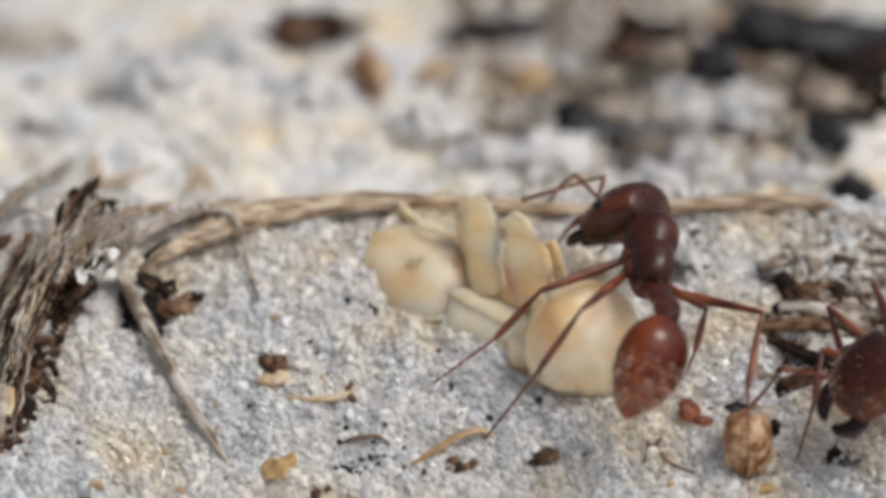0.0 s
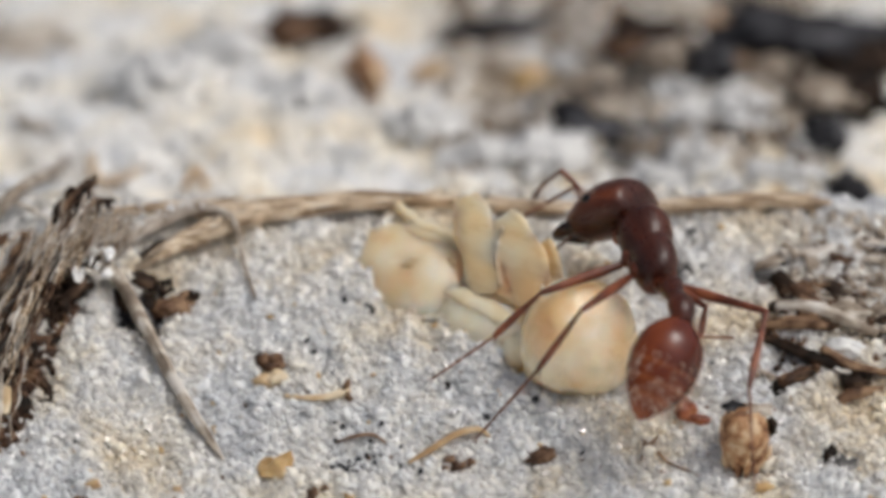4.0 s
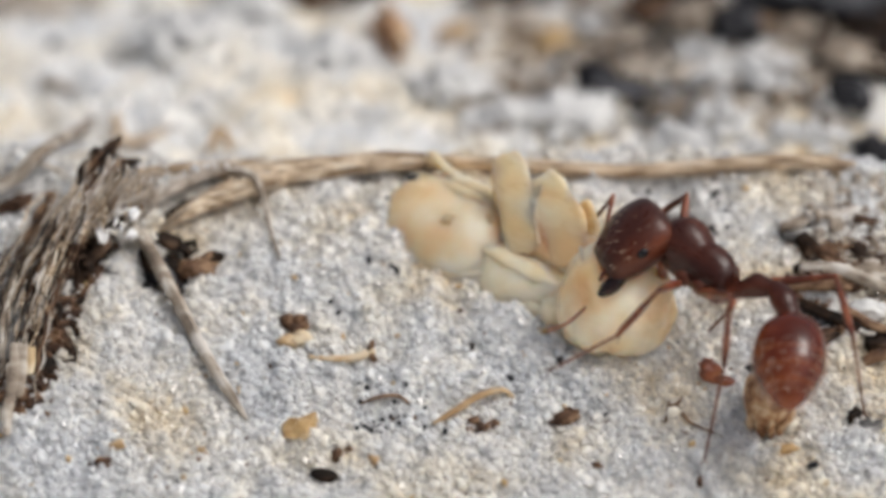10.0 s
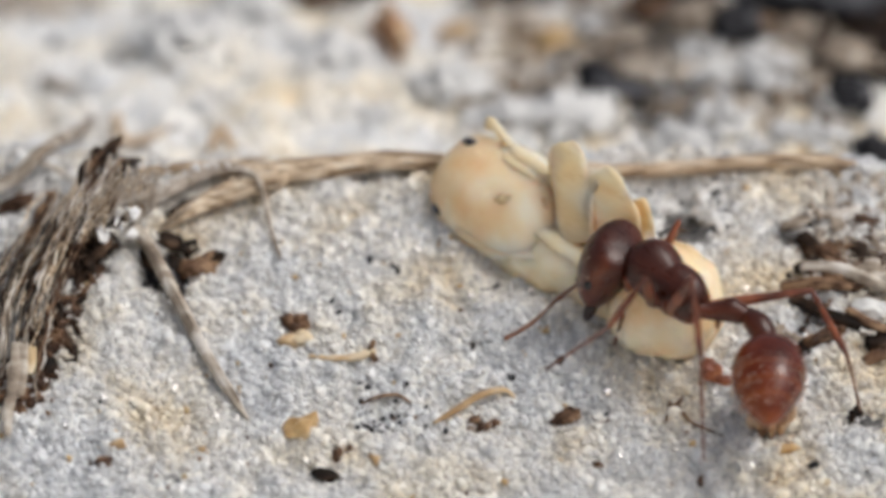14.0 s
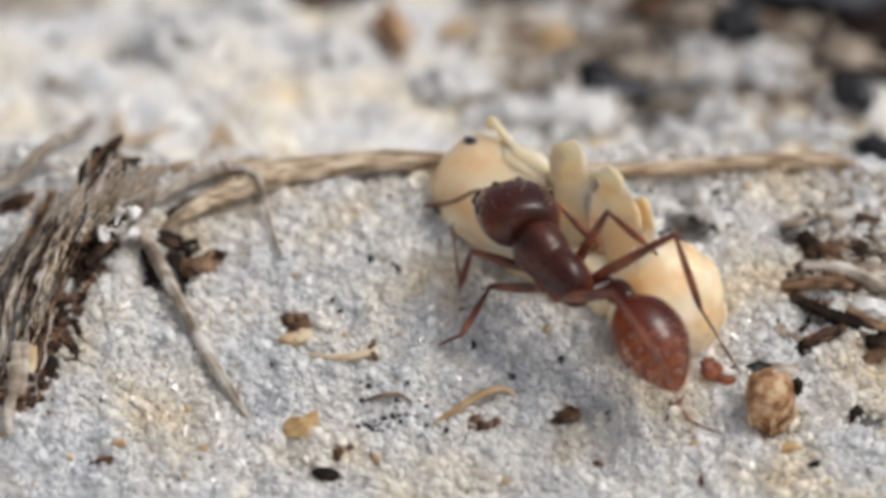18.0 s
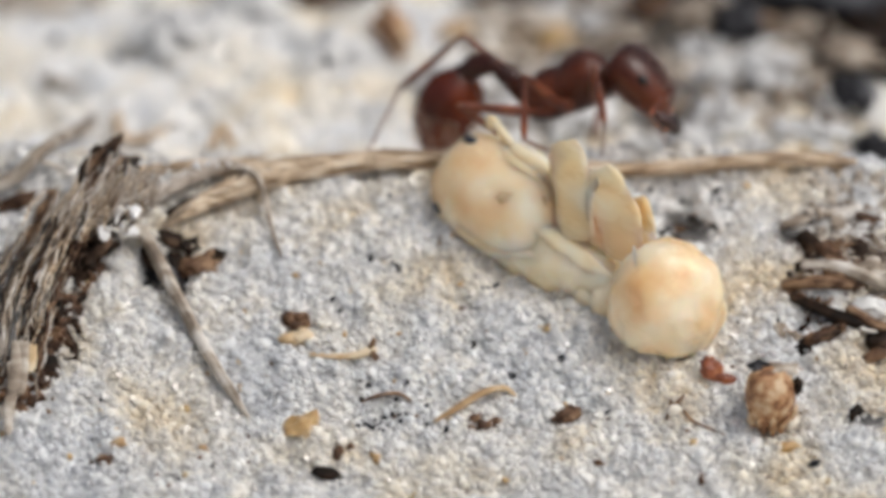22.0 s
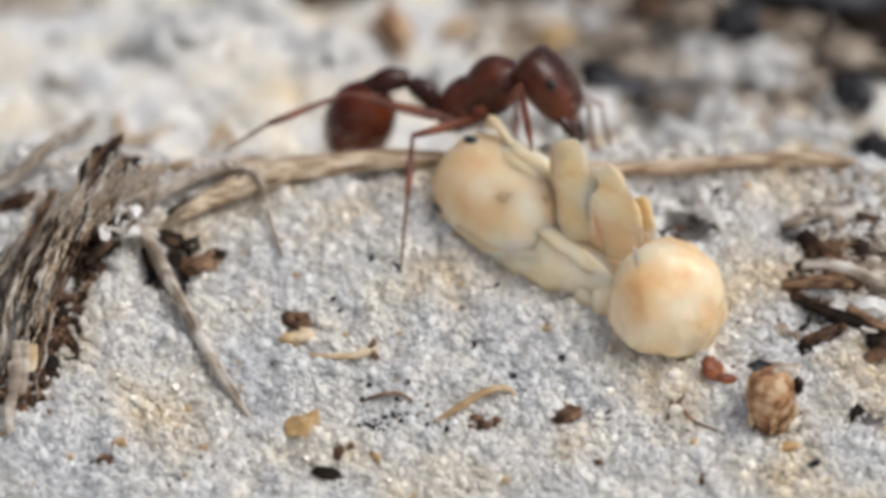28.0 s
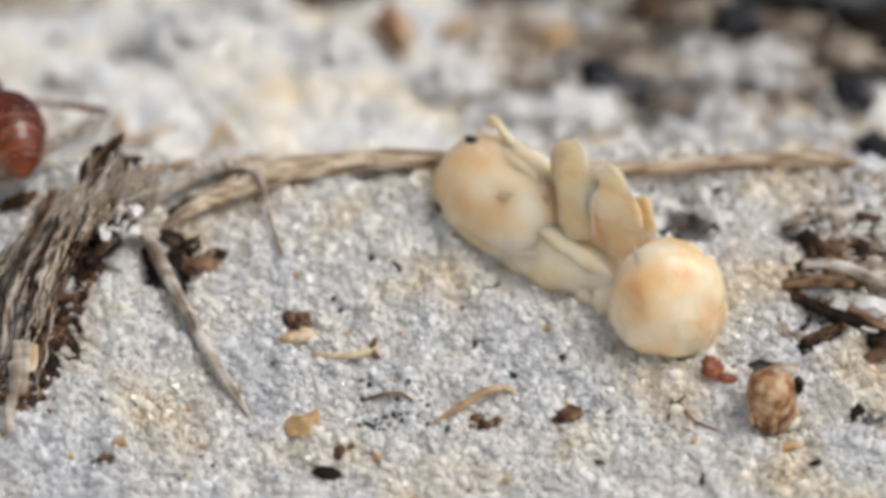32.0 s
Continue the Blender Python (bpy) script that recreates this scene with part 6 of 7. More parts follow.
    stance(14.0, (5.76, -4.30, 0.78, 4.14, -2.88, 1.23, 3.31, -2.06, -0.39, 6.75, -4.40, 0.45, 7.18, -5.01, 0.18, 7.10, -7.19, -0.70, 0.00, 0.29, 0.96, -0.77, 0.06, 0.63),
           (4.13, -2.09, 0.04, 3.98, -3.32, -0.13, 3.81, -2.49, -1.31, 4.43, -5.47, 1.87, 3.64, -5.41, 0.65, 2.27, -5.45, -0.35, 5.43, -6.32, 2.27, 5.65, -6.04, 0.25, 5.72, -6.80, -1.92, 2.56, -1.74, -0.41, 1.38, -3.27, -0.65),
           (5.26, -2.40, 1.84, 5.10, -1.59, 0.89, 4.48, -1.31, -0.39, 5.95, -1.67, -0.30, 6.16, -3.11, -0.27, 6.12, -1.82, -1.38, 8.16, -3.66, 0.72, 8.89, -5.43, -0.01, 9.30, -4.36, -2.01, 4.22, -1.19, 0.17, 4.12, 0.65, 0.80))
    stance(14.5, (5.69, -4.34, 0.80, 4.11, -2.87, 1.22, 3.12, -2.00, -0.28, 6.66, -4.68, 0.58, 7.04, -5.34, 0.33, 6.96, -7.53, -0.51, 0.00, 0.29, 0.96, -0.68, 0.11, 0.72),
           (4.00, -2.05, 0.09, 3.79, -3.27, -0.09, 3.37, -2.32, -1.10, 4.37, -5.50, 1.85, 3.59, -5.47, 0.62, 2.26, -5.30, -0.42, 5.41, -6.33, 2.27, 5.62, -6.03, 0.26, 5.70, -6.58, -1.98, 2.43, -1.74, -0.33, 1.28, -3.31, -0.50),
           (5.20, -2.39, 1.85, 5.08, -1.60, 0.89, 4.41, -1.37, -0.37, 5.88, -1.68, -0.29, 6.09, -3.11, -0.27, 6.05, -1.82, -1.38, 8.12, -3.69, 0.71, 8.89, -5.45, -0.03, 9.30, -4.35, -2.01, 3.96, -0.97, 0.24, 3.92, 0.86, 0.91))
    stance(16.5, (5.06, -4.17, 0.88, 3.77, -2.41, 1.14, 2.54, -1.38, -0.05, 5.86, -4.85, 0.85, 6.27, -5.52, 0.68, 6.90, -7.57, -0.26, 0.00, 0.29, 0.96, -0.43, 0.04, 0.90),
           (2.73, -1.84, 0.27, 2.27, -2.99, 0.10, 1.82, -1.80, -0.60, 3.63, -5.31, 1.50, 2.94, -5.49, 0.24, 2.21, -4.44, -0.88, 4.94, -6.13, 2.13, 5.28, -5.59, 0.18, 5.50, -5.44, -2.11, 1.98, -0.82, 0.42, 1.56, -2.71, 0.19),
           (4.57, -1.45, 1.52, 5.20, -1.68, 0.46, 4.13, -1.08, -0.31, 6.54, -2.91, 1.04, 7.26, -2.55, -0.16, 5.91, -1.74, -0.80, 7.52, -4.43, 0.64, 8.62, -4.08, -1.06, 9.33, -2.69, -2.76, 2.75, -0.14, 1.16, 3.28, 1.73, 1.20))
    stance(17.0, (4.81, -4.09, 0.91, 3.52, -2.34, 1.27, 1.69, -1.93, 0.58, 5.71, -4.63, 0.95, 6.05, -5.35, 0.91, 6.97, -7.21, -0.20, 0.00, 0.29, 0.96, -0.21, -0.01, 0.98),
           (2.54, -1.67, 0.50, 2.19, -2.73, -0.06, 1.79, -1.51, -0.73, 3.34, -5.26, 1.50, 2.93, -5.15, 0.12, 2.21, -4.12, -1.03, 5.01, -6.00, 2.08, 5.33, -5.84, 0.06, 5.50, -5.32, -2.17, 1.72, -1.22, 0.88, 0.83, -2.75, 0.06),
           (4.06, -1.22, 1.50, 4.83, -1.57, 0.58, 3.83, -0.94, -0.26, 6.33, -2.89, 0.96, 6.33, -1.98, -0.17, 5.10, -0.87, -0.54, 7.30, -4.23, 0.44, 8.34, -5.88, -0.20, 9.15, -4.57, -1.91, 2.11, -0.51, 1.04, 0.92, -0.09, -0.45))
    stance(17.5, (3.81, -4.03, 1.22, 2.30, -2.48, 1.63, 1.34, -0.75, 1.33, 4.59, -3.41, 0.89, 5.04, -4.02, 0.66, 6.11, -5.62, -0.70, 0.00, -0.42, 0.91, 0.00, -0.42, 0.91),
           (2.16, -1.62, 0.08, 1.50, -2.66, 0.29, 1.91, -1.71, -0.72, 1.22, -4.43, 1.20, 0.36, -4.64, 0.05, -0.48, -3.51, -0.90, 4.52, -5.91, 1.82, 5.03, -7.67, 0.90, 5.44, -7.10, -1.29, 1.09, -0.51, 1.17, 0.33, -2.31, 1.25),
           (3.05, -0.92, 1.44, 4.00, -1.28, 0.71, 3.27, -0.32, -0.10, 5.47, -3.00, 0.89, 5.76, -1.96, -0.07, 5.22, -0.36, -0.29, 5.55, -4.32, 2.75, 6.11, -4.18, 0.78, 6.61, -3.37, -1.31, 2.17, -0.11, 1.54, 2.90, 1.57, 0.85))
    stance(18.0, (3.06, -4.35, 1.09, 1.79, -2.63, 1.60, 1.28, -0.72, 1.89, 3.71, -3.61, 0.71, 4.06, -4.32, 0.80, 5.17, -5.88, -0.57, 0.00, -0.42, 0.91, 0.00, -0.42, 0.91),
           (0.64, -2.02, 0.90, 0.38, -1.50, -0.21, 0.20, -0.48, 0.81, 1.06, -2.00, 0.02, 0.41, -3.10, -0.66, -0.50, -2.03, -1.61, 3.69, -6.15, 1.83, 4.75, -7.55, 0.77, 5.66, -8.14, -1.26, 0.65, -0.57, 1.69, -0.41, 0.76, 0.73),
           (2.60, -1.23, 1.64, 3.47, -1.49, 0.79, 2.90, -0.56, -0.16, 3.62, -3.74, 2.66, 4.45, -3.14, 1.63, 5.24, -2.23, 0.43, 5.09, -4.51, 2.47, 5.68, -4.21, 0.53, 6.61, -3.44, -1.43, 1.53, -0.29, 1.84, 2.75, 1.06, 1.15))
    stance(18.5, (2.50, -4.13, 1.19, 1.35, -2.38, 1.85, 1.09, -0.52, 2.56, 3.22, -4.89, 1.20, 3.56, -5.61, 1.27, 4.76, -7.12, -0.08, 0.00, -0.42, 0.91, 0.00, -0.42, 0.91),
           (0.20, -1.68, 1.33, -0.08, -1.14, 0.24, -0.11, 0.03, 1.10, 0.96, -4.98, 1.77, 0.38, -5.55, 0.57, -0.41, -4.50, -0.52, 2.47, -6.03, 2.17, 2.81, -5.13, 0.35, 3.45, -4.40, -1.73, 0.58, -0.28, 2.32, -0.41, 0.96, 1.19),
           (2.72, -1.28, 2.00, 2.30, -0.24, 1.46, 2.49, -0.30, 0.03, 3.25, -3.22, 2.82, 3.57, -1.98, 2.16, 4.32, -2.38, 0.68, 4.83, -4.37, 2.12, 5.59, -3.78, 0.31, 6.63, -3.06, -1.61, 1.53, -0.13, 2.52, 2.63, 1.34, 1.86))
    stance(19.0, (2.26, -4.00, 1.33, 1.28, -2.13, 1.95, 1.03, -0.30, 2.73, 2.72, -4.93, 1.49, 2.98, -5.68, 1.57, 4.26, -7.14, 0.25, 0.00, -0.42, 0.91, 0.00, -0.42, 0.91),
           (0.65, -1.18, 0.70, -0.60, -1.16, 0.76, -0.05, 0.16, 1.00, -0.21, -3.99, 1.66, -0.74, -3.48, 0.41, -1.28, -1.99, -0.20, 1.37, -5.99, 2.13, 1.26, -4.92, 0.38, 0.96, -3.80, -1.61, 0.58, -0.03, 2.55, -0.37, 1.40, 1.62),
           (2.54, -0.93, 1.85, 2.05, 0.10, 1.35, 2.52, -0.23, 0.01, 3.07, -3.44, 2.86, 3.78, -2.38, 2.16, 4.50, -1.42, 0.96, 4.59, -4.50, 2.12, 5.40, -3.94, 0.32, 6.64, -3.38, -1.53, 1.72, -0.00, 2.47, 2.45, 1.32, 1.23))
    stance(19.5, (0.83, -1.44, 2.32, -0.15, 0.36, 3.13, -1.20, 1.94, 2.50, 1.18, -2.43, 2.25, 1.22, -3.23, 2.23, 1.87, -5.14, 1.03, 0.00, -0.42, 0.91, 0.00, -0.42, 0.91),
           (-1.06, -1.23, 2.81, -1.27, -0.35, 1.94, -1.55, 0.64, 0.92, -1.97, -0.67, 1.81, -2.15, -0.10, 0.49, -1.95, -1.31, -0.69, -0.20, -3.58, 2.65, 0.64, -3.01, 0.87, 0.71, -1.37, -0.75, -2.50, 1.32, 2.85, -3.24, 2.44, 1.44),
           (0.68, 1.79, 2.89, 0.72, 2.16, 1.70, 1.75, 2.02, 0.69, 1.29, 1.67, 2.76, 2.51, 1.82, 1.99, 3.19, 1.32, 0.51, 2.72, -2.25, 3.47, 3.51, -1.91, 1.61, 4.99, -2.70, 0.03, -0.47, 2.79, 3.64, -0.77, 4.25, 2.39))
    stance(20.0, (-0.50, 3.00, 2.42, -1.09, 5.00, 1.71, -1.44, 6.80, 0.91, -0.41, 2.15, 3.03, -0.35, 1.45, 3.41, -0.05, -0.59, 2.28, 0.00, -0.20, 0.98, 0.00, -0.20, 0.98),
           (-2.64, 3.86, 1.76, -2.07, 3.18, 0.88, -2.38, 4.13, -0.17, -2.79, 2.66, 1.85, -1.64, 2.05, 1.21, -3.26, 1.66, 0.87, -2.55, 1.15, 2.56, -2.00, 1.34, 0.59, -2.07, 0.35, -1.48, -2.83, 6.83, 1.64, -3.29, 8.00, 0.15),
           (0.67, 5.35, 1.85, 0.50, 4.75, 0.77, 0.67, 5.11, -0.62, 0.54, 4.60, 3.27, 1.41, 3.64, 2.62, 2.29, 3.57, 1.17, 1.41, 2.02, 3.51, 2.41, 0.26, 3.18, 2.77, 2.02, 1.74, -0.20, 7.34, 1.75, -0.10, 8.62, 0.28))
    stance(20.25, (2.15, 4.00, 1.86, 2.82, 6.07, 1.51, 3.65, 7.68, 0.67, 1.69, 3.23, 2.41, 1.36, 2.60, 2.77, 0.84, 0.42, 2.07, 0.00, 0.29, 0.96, 0.00, 0.29, 0.96),
           (1.03, 6.35, 1.35, 0.60, 5.75, 0.34, 1.18, 6.58, -0.70, 0.16, 5.42, 1.38, -0.23, 4.20, 0.68, -0.48, 5.19, -0.68, -0.05, 2.92, 2.23, 0.16, 0.91, 2.53, -0.90, 2.27, 1.02, 2.43, 8.53, 1.28, 2.79, 9.67, -0.26),
           (4.40, 5.91, 1.63, 3.68, 5.67, 0.63, 4.20, 5.79, -0.72, 4.49, 4.23, 2.24, 3.47, 3.83, 1.29, 4.94, 3.66, 0.44, 3.79, 2.23, 2.76, 2.30, 2.94, 1.54, 4.17, 2.34, 0.34, 4.88, 7.57, 1.57, 5.77, 8.49, 0.10))
    stance(20.5, (4.55, 4.20, 1.70, 5.96, 5.87, 1.94, 7.51, 4.60, 2.02, 3.73, 3.88, 2.27, 3.27, 4.42, 1.91, 2.30, 5.36, -0.01, 0.00, 0.29, 0.96, 0.00, 0.29, 0.96),
           (4.52, 6.88, 1.55, 4.23, 6.76, 0.34, 5.14, 7.22, -0.69, 3.33, 6.27, 1.28, 2.44, 5.52, 0.41, 3.20, 6.55, -0.71, 2.56, 6.13, 2.27, 0.81, 5.23, 1.69, -1.20, 5.63, 0.65, 8.40, 5.84, 2.52, 9.78, 4.72, 1.72),
           (7.44, 4.94, 1.97, 7.05, 5.06, 0.78, 7.49, 5.05, -0.60, 6.80, 3.39, 2.31, 5.90, 3.57, 1.19, 7.47, 3.15, 0.70, 5.45, 1.85, 2.51, 4.05, 2.60, 1.21, 5.81, 1.61, 0.11, 6.61, 3.81, 3.15, 7.61, 2.28, 2.47))
    stance(21.0, (2.61, 4.20, 1.63, 4.59, 3.75, 2.48, 5.55, 2.48, 1.26, 1.93, 4.96, 1.89, 1.54, 5.55, 1.53, 0.53, 6.68, -0.27, 0.00, 0.29, 0.96, 0.00, 0.29, 0.96),
           (5.17, 5.30, 2.01, 5.33, 5.11, 0.79, 6.09, 4.45, -0.26, 4.21, 6.11, 1.36, 3.62, 5.30, 0.32, 4.87, 5.85, -0.69, 2.14, 5.20, 3.58, 1.00, 6.19, 2.19, 0.61, 7.45, 0.31, 5.53, 1.75, 2.37, 5.45, 3.19, 1.06),
           (5.01, 2.35, 2.79, 5.29, 2.53, 1.59, 5.42, 1.69, 0.42, 3.32, 1.72, 2.67, 3.93, 2.16, 1.43, 3.58, 0.83, 0.43, 1.41, 1.64, 2.47, 2.83, 2.72, 1.46, 1.45, 1.08, 0.62, 5.05, 1.31, 2.36, 5.25, -0.60, 2.73))
    stance(21.5, (1.83, 4.20, 1.32, 3.33, 2.83, 2.17, 4.56, 1.37, 1.59, 1.30, 4.63, 2.12, 0.82, 5.09, 1.67, -0.13, 6.07, -0.24, 0.00, 0.29, 0.96, 0.00, 0.29, 0.96),
           (4.57, 3.85, 2.04, 4.77, 4.16, 0.85, 5.33, 2.84, 1.02, 4.17, 5.13, 1.29, 3.39, 4.64, 0.17, 4.93, 4.89, -0.50, 0.60, 4.67, 2.84, -1.07, 5.12, 1.74, -1.74, 3.04, 1.00, 5.76, 2.39, 2.11, 6.72, 1.29, 0.81),
           (2.73, 1.56, 2.65, 3.31, 1.55, 1.55, 3.12, 0.70, 0.38, 1.08, 1.81, 2.25, 2.05, 1.82, 1.18, 0.97, 0.77, 0.39, -0.22, 2.11, 2.16, 1.42, 2.94, 1.24, -0.58, 1.80, 1.14, 3.73, 0.46, 2.72, 4.27, -0.98, 1.53))
    stance(22.0, (1.92, 4.20, 1.94, 3.90, 3.65, 2.73, 5.41, 3.07, 1.55, 1.14, 4.49, 2.58, 0.49, 4.80, 2.24, -0.32, 5.18, 0.07, 0.00, 0.29, 0.96, 0.00, 0.29, 0.96),
           (4.74, 4.99, 2.39, 4.76, 4.39, 1.29, 5.55, 4.02, 0.13, 3.78, 5.99, 1.57, 3.50, 5.00, 0.55, 4.41, 5.69, -0.71, 0.46, 4.85, 3.14, -0.99, 5.08, 1.71, -1.74, 3.01, 1.02, 4.89, 4.52, 1.34, 5.22, 2.65, 1.81),
           (3.44, 2.35, 3.44, 3.66, 1.74, 2.37, 3.62, 2.47, 1.13, 1.85, 2.27, 3.26, 1.83, 1.55, 2.00, 3.03, 2.31, 1.06, 0.35, 1.93, 2.67, 1.59, 2.85, 1.32, 0.10, 1.17, 0.80, 4.68, 1.81, 2.48, 5.01, -0.05, 2.96))
    stance(22.5, (3.90, 4.20, 1.56, 6.02, 4.37, 2.11, 7.86, 3.77, 1.60, 3.20, 4.82, 2.03, 2.65, 5.19, 1.59, 1.91, 6.21, -0.40, 0.00, 0.29, 0.96, 0.00, 0.29, 0.96),
           (6.09, 5.99, 1.70, 6.22, 5.34, 0.64, 6.87, 5.29, -0.65, 4.72, 6.49, 1.17, 4.37, 5.34, 0.35, 5.23, 6.38, -0.68, 3.04, 4.22, 3.44, 2.16, 5.23, 1.88, 2.42, 4.96, -0.39, 8.51, 5.05, 2.11, 9.90, 4.42, 0.89),
           (5.97, 2.89, 2.80, 5.61, 2.30, 1.75, 6.92, 2.35, 1.13, 4.63, 2.11, 2.52, 4.18, 1.55, 1.26, 5.02, 1.04, -0.13, 3.11, 1.70, 2.50, 2.61, 3.05, 1.04, 2.89, 0.82, 0.58, 7.45, 2.60, 2.85, 8.62, 1.46, 1.79))
    stance(23.0, (2.80, 4.20, 2.19, 3.47, 6.26, 1.82, 4.05, 8.03, 1.08, 2.52, 3.34, 2.72, 2.32, 2.63, 3.03, 2.11, 0.44, 2.20, 0.00, -0.20, 0.98, 0.00, -0.20, 0.98),
           (2.47, 7.30, 1.72, 2.93, 6.77, 0.68, 2.43, 6.93, -0.67, 1.12, 6.48, 1.33, 0.93, 7.26, 0.12, 0.63, 5.80, -0.69, 0.95, 6.78, 2.61, 0.14, 5.07, 1.81, -0.91, 5.73, -0.13, 2.89, 8.69, 1.97, 2.94, 10.03, 0.55),
           (5.08, 5.54, 1.80, 5.04, 5.13, 0.62, 5.12, 5.71, -0.71, 4.98, 5.91, 2.30, 5.45, 6.07, 0.93, 6.15, 6.59, -0.52, 4.90, 3.52, 3.55, 5.66, 4.36, 1.84, 6.31, 2.17, 1.50, 5.43, 7.87, 1.78, 6.02, 9.02, 0.32))
    stance(23.25, (1.38, 5.00, 1.84, 1.36, 3.23, 3.15, 1.85, 1.33, 2.77, 0.99, 5.94, 1.57, 0.73, 6.63, 1.26, 0.60, 7.38, -0.96, 0.00, -0.20, 0.98, 0.00, -0.20, 0.98),
           (3.12, 3.66, 2.97, 2.88, 3.41, 1.77, 2.89, 2.22, 0.95, 3.63, 4.54, 2.24, 2.79, 4.61, 1.06, 3.84, 3.30, 0.80, 3.40, 6.45, 1.46, 1.90, 5.08, 1.17, 3.44, 4.97, -0.54, 3.12, 1.51, 3.73, 3.82, 0.08, 2.61),
           (-0.32, 3.00, 3.17, 0.46, 2.85, 2.21, 0.27, 2.03, 1.03, -0.83, 4.70, 2.30, 0.32, 4.33, 1.50, -0.71, 3.36, 0.56, -0.33, 6.66, 1.36, 1.11, 5.21, 1.18, -0.42, 4.66, -0.45, 0.52, 0.91, 3.60, 0.66, -0.65, 2.43))
    stance(23.6, (-0.25, 5.20, 2.11, -0.12, 3.38, 3.33, 0.01, 1.91, 1.98, -0.28, 6.13, 1.62, -0.32, 6.80, 1.19, -0.46, 7.80, -0.93, 0.00, 0.15, 0.99, 0.00, 0.15, 0.99),
           (1.58, 3.25, 3.31, 1.75, 2.83, 2.15, 1.69, 2.01, 0.95, 2.14, 3.78, 1.62, 2.29, 4.59, 0.43, 2.90, 3.08, 0.93, 1.42, 6.94, 1.67, 1.82, 7.37, -0.29, 3.26, 5.65, -0.80, 1.39, 1.42, 2.78, 1.73, 0.67, 1.02),
           (-1.25, 2.20, 3.09, -0.85, 1.72, 2.01, -0.30, 1.16, 0.79, -2.46, 3.41, 1.84, -3.07, 2.15, 1.47, -3.89, 1.51, 0.12, -1.57, 7.01, 1.67, -2.14, 5.13, 1.07, -2.43, 6.66, -0.62, -1.28, 1.22, 2.81, -1.52, 0.30, 1.11))
    stance(24.5, (-0.23, 5.20, 2.10, -0.10, 3.37, 3.31, 0.04, 1.89, 1.96, -0.28, 6.13, 1.62, -0.32, 6.80, 1.19, -0.46, 7.80, -0.93, 0.00, 0.15, 0.99, 0.00, 0.15, 0.99),
           (1.55, 3.20, 3.36, 1.49, 2.63, 2.25, 1.60, 1.94, 0.98, 2.16, 3.78, 1.61, 2.29, 4.59, 0.42, 2.86, 3.07, 0.93, 1.42, 6.95, 1.67, 1.82, 7.38, -0.30, 3.21, 5.61, -0.77, 1.43, 1.43, 2.76, 1.77, 0.58, 1.04),
           (-1.25, 2.22, 3.07, -0.85, 1.73, 1.99, -0.30, 1.17, 0.78, -2.45, 3.44, 1.83, -3.08, 2.19, 1.45, -3.90, 1.55, 0.10, -1.57, 7.00, 1.67, -2.14, 5.13, 1.07, -2.43, 6.65, -0.62, -1.24, 1.19, 2.79, -1.47, 0.38, 1.03))
    stance(25.0, (-1.41, 3.50, 1.96, 0.08, 2.51, 3.24, 1.53, 1.94, 1.99, -1.80, 4.41, 2.30, -2.12, 4.97, 1.82, -2.56, 5.86, -0.31, 0.00, 0.29, 0.96, 0.00, 0.29, 0.96),
           (1.27, 3.56, 3.12, 1.40, 2.73, 2.20, 2.20, 2.39, 1.04, 1.06, 4.53, 2.06, 0.61, 4.58, 0.69, 2.11, 3.90, 0.27, -0.50, 5.92, 1.09, 1.21, 4.88, 1.53, -0.03, 4.43, -0.35, 1.81, 3.72, 2.40, 2.22, 4.37, 0.61),
           (-0.89, 3.60, 3.04, -0.59, 3.11, 1.93, 0.07, 3.21, 0.64, -1.84, 0.84, 2.79, -1.71, 0.24, 1.48, -1.52, -0.48, -0.06, -3.32, 3.69, 3.32, -4.64, 2.23, 2.76, -5.68, 3.02, 0.86, 1.64, 2.76, 1.98, 2.04, 0.90, 1.56))
    stance(25.5, (-1.80, 3.40, 2.00, -0.31, 2.39, 3.27, 1.06, 1.17, 2.49, -2.39, 4.21, 2.31, -2.76, 4.76, 1.87, -3.08, 5.68, -0.27, 0.00, 0.29, 0.96, 0.00, 0.29, 0.96),
           (0.88, 3.47, 3.12, 1.13, 2.68, 2.18, 1.89, 2.27, 1.02, 0.54, 4.52, 2.14, 0.04, 4.03, 0.87, 1.61, 3.92, 0.23, -1.08, 5.79, 1.02, 0.61, 4.73, 1.49, -0.63, 4.59, -0.44, 2.17, 2.25, 2.97, 3.16, 1.48, 1.48),
           (-1.21, 3.53, 3.00, -0.87, 3.05, 1.90, -0.06, 3.09, 0.70, -1.84, 0.53, 2.81, -1.84, -0.07, 1.49, -2.08, -0.79, -0.03, -3.61, 4.10, 3.04, -4.61, 2.39, 2.49, -5.69, 3.32, 0.69, 1.29, 2.06, 2.43, 1.72, 0.31, 1.69))
